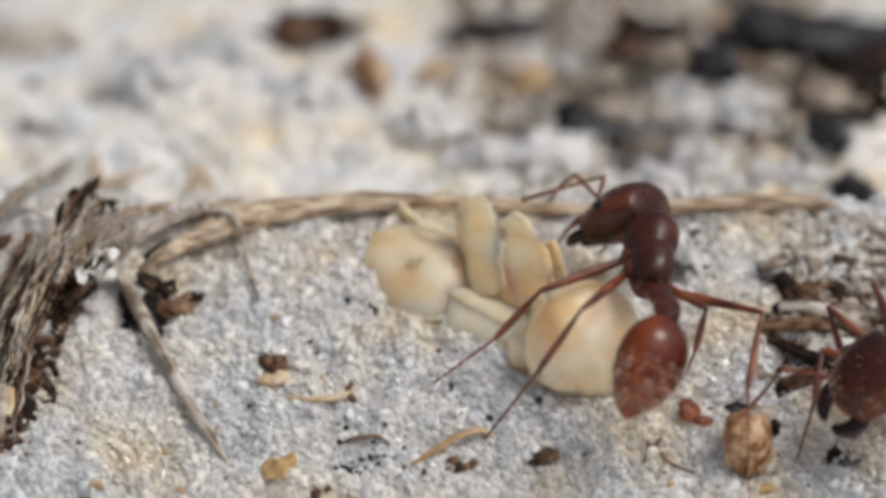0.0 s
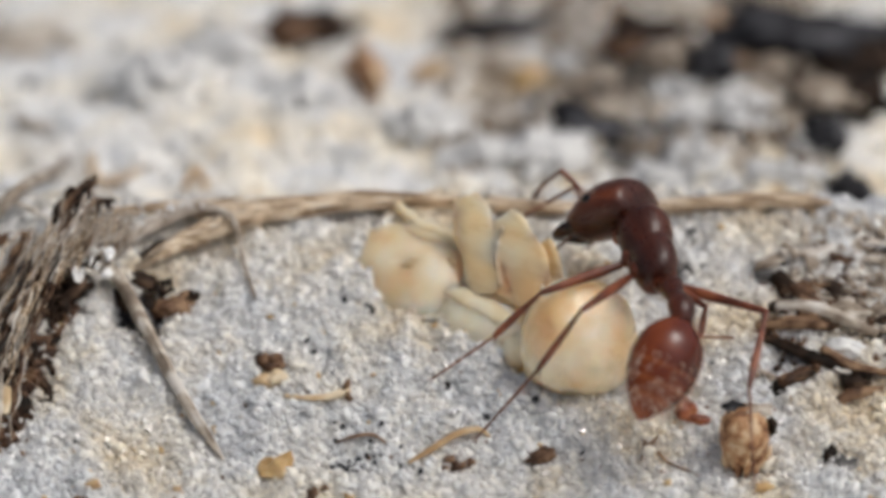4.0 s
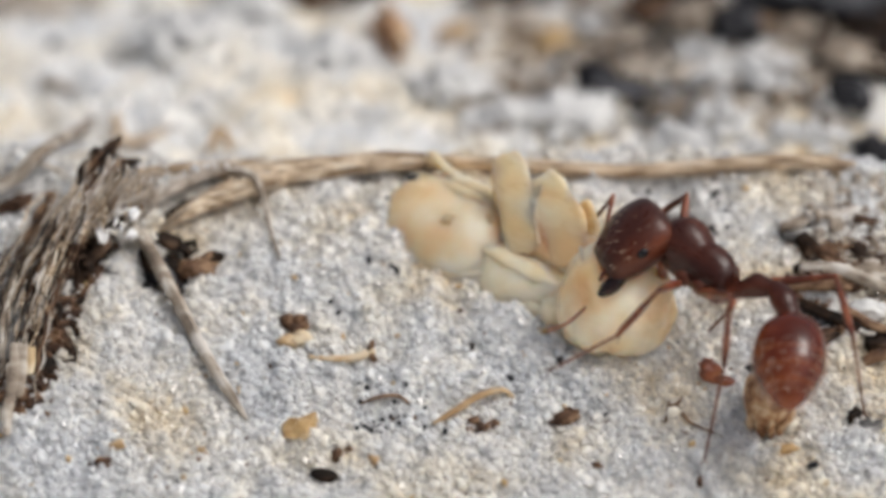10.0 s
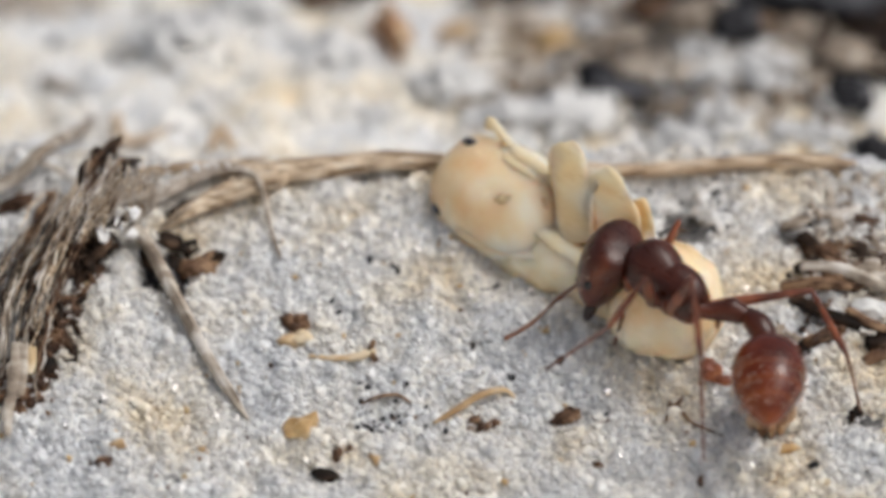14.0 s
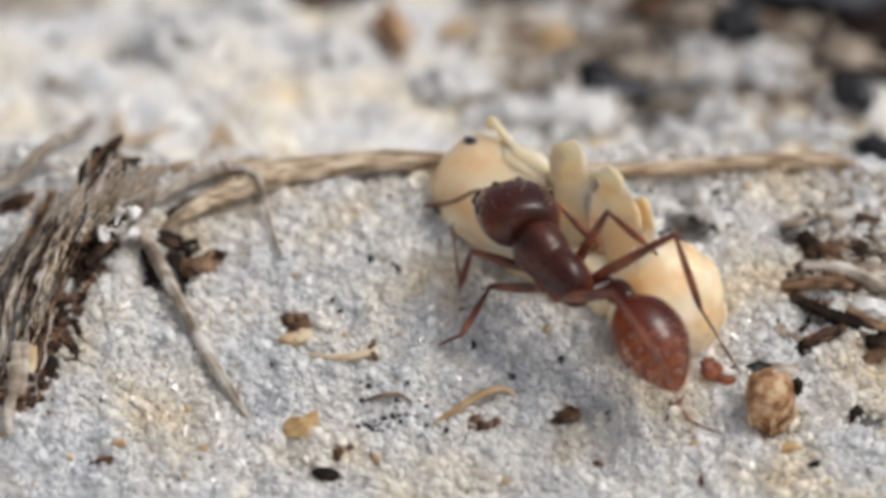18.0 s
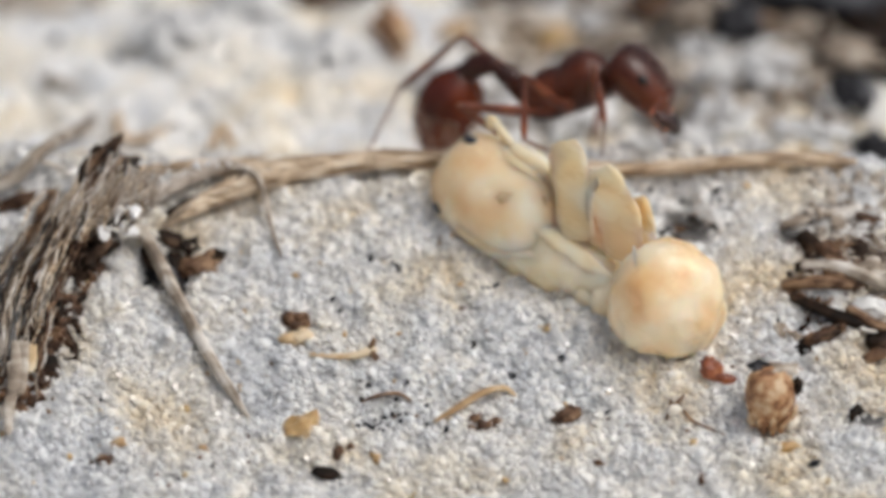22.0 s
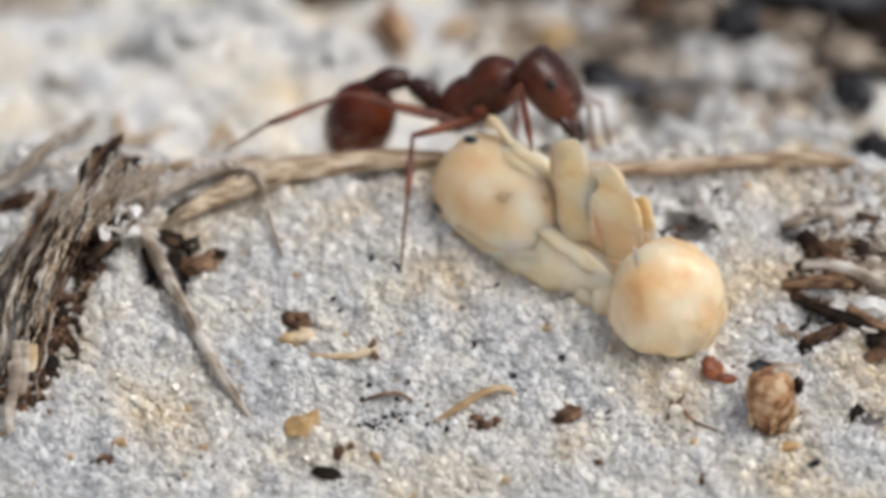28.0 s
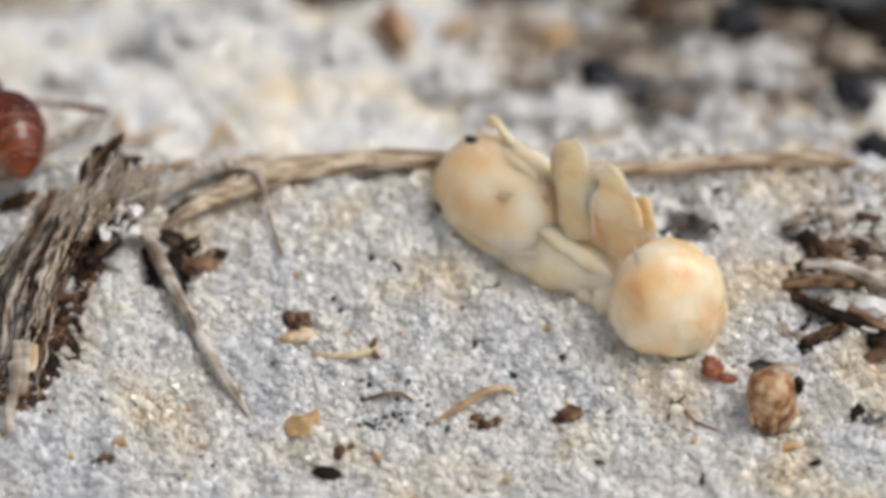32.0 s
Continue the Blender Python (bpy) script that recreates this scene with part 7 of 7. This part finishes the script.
    stance(27.5, (-0.19, 3.40, 1.97, 1.64, 2.83, 3.05, 3.00, 2.21, 1.73, -1.01, 3.66, 2.58, -1.79, 3.59, 2.43, -2.41, 4.22, 0.25, 0.00, 0.29, 0.96, 0.00, 0.29, 0.96),
           (2.42, 4.22, 2.83, 2.39, 3.33, 1.96, 3.39, 3.08, 0.94, 1.57, 5.18, 1.86, 1.24, 4.28, 0.77, 2.50, 4.63, -0.32, -0.27, 5.89, 1.00, 1.02, 4.33, 1.31, 0.19, 5.17, -0.67, 3.49, 3.78, 1.87, 3.91, 4.43, 0.09),
           (1.74, 1.31, 3.43, 1.95, 0.80, 2.31, 1.98, 0.97, 0.87, -0.70, 1.11, 2.29, -0.81, 0.05, 1.31, -0.96, -0.67, -0.22, -2.39, 2.99, 2.54, -4.00, 1.74, 2.28, -5.43, 2.83, 0.84, 3.29, 3.30, 2.09, 4.19, 2.67, 0.48))
    stance(28.0, (-0.04, 3.40, 1.97, 1.81, 2.87, 3.04, 3.17, 2.25, 1.71, -0.85, 3.67, 2.58, -1.63, 3.59, 2.43, -2.28, 4.15, 0.24, 0.00, 0.29, 0.96, 0.00, 0.29, 0.96),
           (2.60, 4.25, 2.79, 2.70, 3.43, 1.86, 3.72, 3.23, 0.84, 1.77, 5.19, 1.86, 1.62, 4.24, 0.77, 2.72, 4.77, -0.41, -0.00, 5.94, 0.98, 0.94, 4.13, 1.22, 0.40, 5.27, -0.70, 3.62, 3.83, 1.85, 3.98, 4.49, 0.05),
           (1.74, 1.30, 3.44, 1.95, 0.79, 2.32, 2.07, 0.94, 0.88, -0.70, 1.30, 2.20, -0.81, 0.22, 1.24, -0.97, -0.50, -0.29, -2.24, 2.98, 2.50, -4.00, 1.97, 2.18, -5.43, 3.05, 0.75, 3.35, 3.34, 2.00, 3.63, 2.46, 0.28))
    stance(28.5, (-0.26, 3.40, 1.95, 1.61, 2.83, 2.96, 2.99, 2.22, 1.65, -0.90, 4.13, 2.36, -1.67, 4.04, 2.17, -2.29, 4.60, -0.02, 0.00, 0.29, 0.96, 0.00, 0.29, 0.96),
           (2.41, 4.20, 2.74, 2.54, 3.33, 1.84, 3.57, 3.23, 0.83, 1.57, 5.16, 1.82, 1.58, 4.12, 0.81, 2.49, 4.81, -0.45, -0.16, 5.96, 0.98, 0.65, 4.09, 1.18, 0.15, 5.30, -0.71, 3.61, 3.70, 1.84, 3.91, 4.47, 0.07),
           (1.74, 1.38, 3.40, 1.95, 0.87, 2.28, 2.04, 0.90, 0.83, -0.70, 1.07, 2.31, -0.81, 0.00, 1.33, -0.97, -0.72, -0.20, -2.43, 3.30, 2.41, -4.02, 2.03, 2.15, -5.43, 3.13, 0.71, 2.90, 3.19, 1.71, 1.77, 2.60, 0.23))
    stance(29.0, (0.19, 3.40, 1.89, 2.06, 2.84, 2.90, 3.39, 2.20, 1.56, -0.39, 4.17, 2.30, -1.14, 3.98, 2.09, -1.77, 4.52, -0.10, 0.00, 0.29, 0.96, 0.00, 0.29, 0.96),
           (2.82, 4.24, 2.67, 2.85, 3.39, 1.75, 3.95, 3.23, 0.82, 1.96, 5.19, 1.75, 1.89, 4.13, 0.75, 2.88, 4.81, -0.45, 0.23, 5.95, 0.93, 0.76, 3.98, 1.11, 0.57, 5.35, -0.72, 3.81, 3.86, 1.77, 5.00, 3.26, 0.35),
           (1.80, 1.45, 3.52, 1.90, 0.94, 2.38, 2.07, 0.97, 0.94, -0.86, 2.01, 1.89, -0.84, 1.41, 0.57, -0.96, 0.68, -0.96, -2.07, 2.87, 2.16, -3.91, 2.03, 1.83, -5.31, 3.34, 0.57, 3.92, 3.03, 1.78, 4.56, 2.25, 0.12))
    stance(29.5, (0.25, 3.40, 1.89, 2.06, 2.79, 2.98, 3.35, 2.14, 1.59, -0.36, 4.14, 2.31, -1.12, 4.03, 2.08, -1.83, 3.23, -0.01, 0.00, 0.29, 0.96, 0.00, 0.29, 0.96),
           (2.90, 4.15, 2.75, 2.95, 3.33, 1.80, 4.07, 3.15, 0.90, 2.12, 5.11, 1.79, 2.06, 4.06, 0.80, 3.10, 4.70, -0.38, 0.44, 5.94, 0.91, 0.80, 3.93, 1.11, 0.87, 5.32, -0.72, 3.87, 3.75, 1.81, 4.23, 4.32, -0.02),
           (2.01, 1.22, 3.35, 2.33, 0.72, 2.25, 3.05, 0.73, 1.00, -0.89, 2.41, 1.70, -0.87, 1.55, 0.53, -1.02, 0.83, -1.00, -2.02, 2.87, 2.22, -3.92, 2.29, 1.72, -5.32, 3.60, 0.45, 3.98, 2.73, 1.71, 4.56, 1.93, 0.03))
    stance(30.0, (-1.34, 3.60, 2.00, -0.04, 2.57, 3.44, 0.59, 1.08, 2.26, -1.73, 4.51, 2.35, -2.26, 4.88, 1.88, -2.81, 5.72, -0.24, 0.00, 0.29, 0.96, 0.00, 0.29, 0.96),
           (1.32, 3.52, 3.18, 1.90, 2.97, 2.23, 2.38, 2.23, 1.07, 0.99, 4.62, 2.17, 1.07, 3.42, 1.36, 2.26, 3.92, 0.26, -0.26, 5.86, 0.98, 0.14, 3.90, 1.39, 0.37, 5.01, -0.61, 1.85, 2.33, 2.73, 2.35, 0.61, 1.97),
           (-0.64, 0.75, 3.01, 0.10, 1.20, 2.11, -0.14, 2.25, 1.14, -1.77, 0.73, 2.30, -1.35, -0.15, 1.22, -1.22, 0.82, -0.17, -3.39, 3.83, 3.24, -4.55, 2.28, 2.59, -5.63, 3.09, 0.73, 1.27, 2.18, 2.93, 1.77, 0.39, 2.34))
    stance(30.5, (-2.18, 4.60, 2.36, -2.13, 3.06, 3.93, -2.35, 1.69, 2.49, -2.27, 5.38, 1.66, -2.37, 6.00, 1.17, -2.57, 7.19, -0.85, 0.00, 0.15, 0.99, 0.00, 0.15, 0.99),
           (-0.31, 2.67, 3.49, -0.16, 2.17, 2.36, -0.20, 1.73, 0.98, -0.66, 5.19, 2.60, -0.62, 4.43, 1.37, -0.72, 2.82, 0.82, 0.05, 5.92, 2.41, 0.77, 6.84, 0.73, 1.13, 8.63, -0.68, -1.61, 2.48, 2.37, -2.04, 1.57, 0.70),
           (-3.13, 1.86, 4.02, -3.08, 1.92, 2.77, -3.10, 2.33, 1.38, -4.24, 2.70, 3.47, -4.49, 1.72, 2.44, -4.51, 2.46, 0.91, -4.18, 5.93, 3.13, -4.94, 4.30, 2.14, -5.88, 2.53, 1.01, -3.78, 2.50, 3.01, -4.47, 2.28, 1.20))
    stance(31.0, (-4.47, 3.60, 1.91, -6.28, 4.85, 1.87, -7.58, 4.17, 0.50, -3.96, 3.20, 2.74, -3.61, 2.51, 2.91, -3.10, 0.30, 2.28, 0.00, 0.29, 0.96, 0.00, 0.29, 0.96),
           (-5.74, 2.74, 1.81, -6.02, 3.28, 0.72, -7.39, 3.60, 0.37, -6.09, 2.20, 2.63, -5.27, 2.57, 1.50, -6.48, 1.57, 0.86, -3.71, 2.15, 3.40, -2.65, 2.19, 1.64, -1.90, 3.51, -0.08, -7.44, 2.85, 1.54, -7.93, 1.95, -0.11),
           (-6.21, 5.32, 2.68, -6.09, 5.46, 1.44, -5.99, 5.56, -0.00, -5.14, 5.16, 3.12, -4.93, 4.16, 2.09, -4.76, 3.47, 0.55, -2.19, 4.19, 2.30, -1.58, 2.42, 1.48, -1.26, 0.39, 0.45, -8.52, 5.39, 0.75, -9.22, 4.88, -1.00))
    stance(31.5, (-6.67, 3.60, 1.85, -7.97, 5.34, 1.53, -8.94, 4.58, -0.04, -6.11, 3.45, 2.73, -5.65, 2.80, 2.78, -5.11, 0.70, 1.86, 0.00, 0.29, 0.96, 0.00, 0.29, 0.96),
           (-9.41, 4.84, 1.76, -8.96, 4.91, 0.60, -8.73, 5.16, -0.81, -6.60, 2.40, 1.82, -6.49, 0.98, 1.51, -7.88, 1.64, 0.78, -6.22, 2.28, 3.45, -5.85, 0.32, 3.00, -5.78, 1.73, 1.18, -8.38, 3.33, 0.95, -8.41, 2.43, -0.78),
           (-6.95, 6.45, 1.49, -6.73, 5.65, 0.56, -7.27, 6.35, -0.60, -5.60, 5.92, 1.47, -5.47, 4.65, 0.78, -5.14, 5.54, -0.63, -4.21, 3.73, 2.30, -3.69, 1.89, 1.55, -3.44, 0.30, -0.09, -10.32, 4.72, 0.59, -10.76, 4.01, -1.17))
    stance(32.0, (-11.13, 3.60, 1.91, -13.02, 4.73, 1.93, -14.37, 3.82, 0.77, -10.61, 3.09, 2.67, -10.13, 2.45, 2.65, -9.44, 0.40, 1.73, 0.00, 0.29, 0.96, 0.00, 0.29, 0.96),
           (-13.72, 3.31, 2.54, -13.05, 3.63, 1.53, -14.04, 3.47, 0.48, -12.32, 1.91, 2.44, -11.49, 1.64, 1.29, -13.01, 1.37, 0.58, -10.84, 1.27, 2.87, -9.44, 1.92, 1.52, -10.97, 1.12, -0.00, -13.97, 2.58, 1.92, -14.45, 1.44, 0.41),
           (-11.80, 6.03, 1.47, -11.37, 5.82, 0.32, -12.40, 5.97, -0.69, -10.47, 5.76, 1.27, -9.31, 5.46, 0.45, -10.35, 6.07, -0.75, -9.30, 5.76, 1.05, -7.75, 4.47, 1.41, -8.66, 5.20, -0.57, -15.50, 4.82, 1.23, -16.28, 3.92, -0.31))
    stance(0.0, (11.50, -2.99, 0.22, 10.47, -4.91, 0.52, 8.97, -5.42, -0.70, 12.05, -2.14, -0.05, 12.59, -1.56, -0.18, 14.19, -0.47, -1.51, 0.00, -0.42, 0.91, 0.00, -0.42, 0.91),
           (11.64, -6.00, -0.13, 11.29, -5.98, -1.33, 11.03, -6.05, -2.76, 12.96, -5.07, -0.17, 12.05, -4.59, -1.19, 12.94, -5.16, -2.52, 13.79, -2.27, -0.74, 11.97, -3.12, -0.34, 13.93, -2.97, -1.53, 9.42, -4.44, 0.35, 8.22, -3.45, -0.83),
           (8.90, -3.65, 0.25, 8.70, -4.56, -0.58, 8.35, -4.57, -1.99, 9.06, -2.70, 0.84, 9.47, -2.99, -0.52, 7.98, -2.38, -1.06, 10.18, -0.66, 0.49, 10.62, -2.44, -0.43, 9.52, -0.44, -0.11, 7.95, -4.90, 0.40, 6.80, -4.64, -1.16), PASSING_KEYS)
    stance(0.2, (11.84, -3.59, -0.07, 10.69, -5.45, 0.15, 9.08, -5.90, -0.95, 12.38, -2.73, -0.34, 12.93, -2.17, -0.47, 14.52, -1.07, -1.80, 0.00, -0.42, 0.91, 0.00, -0.42, 0.91),
           (11.83, -6.56, -0.41, 11.41, -6.39, -1.57, 11.16, -6.50, -3.00, 13.20, -5.68, -0.51, 12.29, -5.03, -1.43, 13.11, -5.84, -2.68, 14.11, -2.85, -1.01, 12.29, -3.63, -0.47, 14.22, -3.72, -1.72, 9.81, -7.56, -0.51, 8.72, -8.37, -1.91),
           (9.17, -4.83, 0.43, 8.94, -4.84, -0.80, 8.56, -4.88, -2.20, 9.43, -3.18, 0.58, 9.83, -3.26, -0.81, 8.30, -2.66, -1.24, 10.60, -1.20, 0.29, 10.88, -2.96, -0.73, 9.98, -0.89, -0.30, 8.20, -5.94, 0.57, 6.81, -6.01, -0.79), PASSING_KEYS)
    stance(0.4, (11.71, -5.95, -1.16, 10.51, -7.65, -0.46, 8.67, -7.92, -1.20, 12.25, -5.10, -1.44, 12.90, -4.68, -1.65, 14.49, -3.58, -2.99, 0.00, -0.42, 0.91, 0.00, -0.42, 0.91),
           (11.56, -8.86, -1.42, 11.08, -8.58, -2.54, 10.67, -8.67, -3.93, 12.97, -7.99, -1.45, 12.23, -7.30, -2.48, 12.37, -8.33, -3.82, 13.84, -5.36, -2.21, 12.37, -6.15, -1.01, 13.47, -6.70, -2.95, 8.93, -9.52, -1.00, 7.64, -9.65, -2.46),
           (9.02, -6.37, -0.53, 8.74, -6.35, -1.75, 8.35, -6.46, -3.14, 9.55, -5.24, -0.13, 9.57, -4.50, -1.38, 8.15, -4.85, -2.24, 10.62, -3.50, -0.73, 11.58, -5.20, -1.35, 9.54, -4.16, -1.06, 8.08, -7.17, 0.06, 6.62, -6.79, -1.17), PASSING_KEYS)
    stance(0.6, (12.49, -7.36, -1.85, 11.29, -9.01, -1.03, 10.10, -10.62, -1.01, 13.15, -6.58, -2.11, 13.69, -6.05, -2.36, 15.16, -4.87, -3.76, 0.00, -0.42, 0.91, 0.00, -0.42, 0.91),
           (10.80, -7.67, -1.24, 10.21, -6.91, -2.03, 9.51, -5.72, -2.47, 13.59, -9.59, -2.14, 12.63, -8.85, -2.94, 12.85, -9.99, -4.19, 14.58, -6.89, -3.06, 13.09, -7.59, -1.84, 13.97, -8.12, -3.90, 11.40, -11.46, -0.53, 10.43, -12.92, -1.38),
           (9.76, -7.73, -1.21, 9.38, -7.73, -2.40, 9.00, -7.79, -3.80, 10.31, -6.61, -0.77, 9.96, -5.67, -1.82, 8.83, -6.19, -2.98, 11.28, -4.90, -1.43, 12.59, -4.27, -2.87, 10.31, -4.15, -2.60, 9.30, -9.99, 0.21, 7.88, -11.12, -0.52), PASSING_KEYS)
    stance(1.4, (12.35, -7.91, -2.07, 11.15, -9.56, -1.24, 9.85, -11.03, -0.89, 13.01, -7.13, -2.32, 13.55, -6.61, -2.59, 15.01, -5.41, -3.99, 0.00, -0.42, 0.91, 0.00, -0.42, 0.91),
           (10.80, -8.06, -1.79, 10.18, -7.05, -2.21, 9.51, -5.80, -2.50, 13.41, -10.20, -2.36, 12.50, -9.39, -3.15, 12.78, -10.72, -4.18, 14.43, -7.53, -3.41, 13.02, -8.30, -2.13, 13.88, -8.80, -4.21, 11.14, -11.95, -0.49, 9.95, -13.39, -1.06),
           (9.58, -8.32, -1.48, 9.32, -8.39, -2.70, 8.94, -8.38, -4.10, 10.20, -7.19, -0.92, 10.06, -6.54, -2.21, 8.74, -6.96, -3.19, 11.29, -5.42, -1.69, 12.33, -7.10, -2.23, 10.16, -6.35, -2.11, 9.29, -10.25, 0.35, 7.70, -11.32, -0.03), PASSING_KEYS)
    stance(1.5, (11.28, -7.36, -1.81, 9.64, -8.47, -0.85, 7.99, -9.60, -0.82, 11.93, -6.58, -2.07, 12.47, -6.11, -2.43, 13.81, -4.94, -3.96, 0.00, -0.42, 0.91, 0.00, -0.42, 0.91),
           (9.97, -9.97, -1.84, 9.44, -9.42, -2.82, 8.83, -9.51, -4.13, 11.41, -9.82, -2.18, 11.44, -8.97, -3.35, 10.47, -10.08, -4.19, 12.63, -9.86, -2.28, 12.22, -7.85, -2.13, 12.17, -8.18, -4.41, 9.01, -10.86, -0.46, 7.58, -11.90, -1.27),
           (8.45, -7.01, -0.74, 8.28, -7.13, -1.98, 7.78, -6.87, -3.31, 9.69, -5.90, -0.45, 9.57, -6.18, -1.87, 8.32, -5.18, -2.45, 11.23, -4.63, -1.37, 11.65, -6.36, -2.40, 10.12, -4.72, -1.88, 7.54, -8.96, 0.55, 5.80, -9.57, -0.06), PASSING_KEYS)
    stance(1.6, (8.46, -6.77, -1.54, 6.83, -8.04, -0.78, 5.42, -9.45, -0.61, 9.23, -6.08, -1.74, 9.76, -5.61, -2.11, 10.97, -4.46, -3.77, 0.00, -0.42, 0.91, 0.00, -0.42, 0.91),
           (7.57, -9.44, -1.67, 7.20, -9.40, -2.86, 6.52, -9.46, -4.14, 8.85, -9.18, -2.01, 9.44, -8.85, -3.29, 8.12, -9.46, -4.17, 9.98, -9.21, -1.92, 10.93, -7.40, -2.10, 9.66, -7.51, -4.02, 6.65, -10.47, -0.20, 5.42, -11.79, -0.94),
           (5.77, -6.49, -0.53, 5.70, -6.61, -1.77, 5.14, -6.46, -3.10, 6.98, -5.40, -0.30, 7.10, -5.58, -1.73, 5.70, -4.76, -2.23, 8.51, -4.16, -1.09, 9.25, -5.84, -2.00, 7.53, -4.38, -1.54, 4.85, -8.73, 0.67, 3.23, -9.68, 0.13), PASSING_KEYS)
    stance(1.8, (-1.30, -6.42, -1.41, -3.16, -5.36, -1.92, -5.06, -5.98, -2.04, -0.56, -6.84, -0.79, -0.06, -7.33, -0.41, 0.92, -9.45, -0.19, 0.00, -0.42, 0.91, 0.00, -0.42, 0.91),
           (-2.27, -7.24, -2.55, -1.09, -6.98, -2.87, -2.43, -6.45, -3.02, -1.16, -7.90, -2.62, 0.24, -8.02, -2.98, -1.29, -8.19, -3.70, 0.01, -8.50, -1.75, 1.74, -7.56, -2.30, 0.71, -8.63, -4.06, -4.27, -7.53, -1.70, -5.87, -8.19, -2.60),
           (-1.57, -4.19, -1.32, -0.42, -4.46, -1.72, -1.61, -3.64, -1.79, -0.33, -4.36, -1.15, 1.08, -4.52, -1.45, 0.26, -3.04, -1.58, 0.61, -6.67, -0.21, 2.21, -5.68, -1.01, 2.20, -3.70, -2.19, -5.30, -5.68, -0.46, -7.12, -5.83, -1.15), PASSING_KEYS)
    stance(2.0, (-7.70, -7.44, -1.84, -9.44, -6.44, -2.74, -10.83, -7.87, -2.89, -7.18, -8.12, -1.23, -6.78, -8.74, -0.92, -5.38, -10.47, -0.18, 0.00, -0.42, 0.91, 0.00, -0.42, 0.91),
           (-8.56, -8.29, -3.57, -7.42, -7.81, -3.40, -8.79, -7.34, -3.30, -7.59, -9.06, -3.27, -6.22, -8.58, -3.25, -7.56, -8.97, -4.22, -6.50, -9.69, -1.99, -4.85, -8.52, -2.35, -5.51, -9.56, -4.30, -9.61, -8.91, -2.42, -10.71, -10.19, -3.41),
           (-7.95, -5.04, -2.22, -6.70, -5.06, -2.25, -7.90, -4.31, -1.90, -6.80, -5.22, -1.71, -5.37, -5.44, -1.76, -5.90, -3.83, -1.82, -5.91, -7.47, -0.37, -4.31, -6.25, -0.72, -4.02, -5.00, -2.63, -11.54, -7.33, -1.58, -13.07, -8.22, -2.42), PASSING_KEYS)
    stance(2.2, (-12.17, -8.84, -2.50, -14.03, -7.85, -3.13, -15.70, -8.94, -3.31, -11.53, -9.44, -1.93, -10.99, -9.97, -1.65, -9.67, -11.90, -1.46, 0.00, -0.42, 0.91, 0.00, -0.42, 0.91),
           (-13.65, -9.69, -4.11, -12.56, -9.10, -3.99, -13.88, -8.50, -3.92, -12.40, -10.50, -3.83, -11.13, -9.81, -3.70, -12.68, -10.32, -4.19, -11.18, -11.12, -2.60, -9.80, -9.60, -2.59, -10.39, -11.08, -4.24, -14.65, -10.24, -2.90, -16.02, -11.23, -3.87),
           (-12.81, -6.33, -2.65, -11.56, -6.20, -2.72, -12.90, -5.63, -2.69, -11.55, -6.50, -2.22, -10.11, -6.64, -2.34, -10.82, -5.09, -2.31, -10.50, -8.76, -0.93, -8.98, -7.39, -0.86, -8.72, -6.83, -3.08, -16.19, -8.51, -1.85, -17.88, -9.10, -2.63), PASSING_KEYS)
    stance(3.0, (-18.15, -9.93, -2.60, -20.01, -8.94, -3.23, -21.70, -9.99, -3.43, -17.49, -10.52, -2.03, -16.94, -11.03, -1.76, -15.58, -12.94, -1.57, 0.00, -0.42, 0.91, 0.00, -0.42, 0.91),
           (-19.49, -10.77, -4.23, -18.42, -10.16, -4.02, -19.68, -9.46, -4.18, -18.23, -11.53, -3.99, -16.90, -10.96, -3.97, -18.52, -11.44, -4.17, -16.97, -12.11, -2.75, -15.58, -10.60, -2.79, -16.30, -12.23, -4.25, -20.66, -11.32, -3.01, -22.02, -12.30, -4.00),
           (-18.65, -7.45, -2.82, -17.41, -7.29, -2.91, -18.73, -6.77, -3.20, -17.41, -7.63, -2.39, -15.96, -7.66, -2.44, -16.63, -6.20, -3.02, -16.32, -9.85, -1.18, -14.74, -8.54, -1.33, -14.60, -8.03, -3.57, -22.17, -9.62, -1.95, -23.87, -10.11, -2.77), PASSING_KEYS)
    move_ant(ant, ANT_KEYS, [i / 10 for i in range(321)])
    move_ant(passing_ant, PASSING_KEYS, [i / 20 for i in range(61)] + [32.0])
    walk(pupa, [(0, at(0.33, 0.57, -0.22, 36.5, 0.8, -39.2)), (9.4, at(0.33, 0.57, -0.22, 36.5, 0.8, -39.2)), (9.7, at(0.42, 0.56, -0.16, 37.0, 1.5, -39.3)), (10.0, at(0.63, 0.52, -0.04, 38.5, 3.0, -39.4)), (10.2, at(0.80, 0.50, 0.08, 40.0, 4.6, -39.5)), (10.5, at(1.36, 0.43, 0.42, 44.0, 9.0, -39.7)), (10.7, at(1.70, 0.38, 0.64, 46.0, 12.0, -39.9)), (11.0, at(1.83, 0.36, 0.73, 46.66, 13.01, -39.96)), (32, at(1.83, 0.36, 0.73, 46.66, 13.01, -39.96))])


motions()
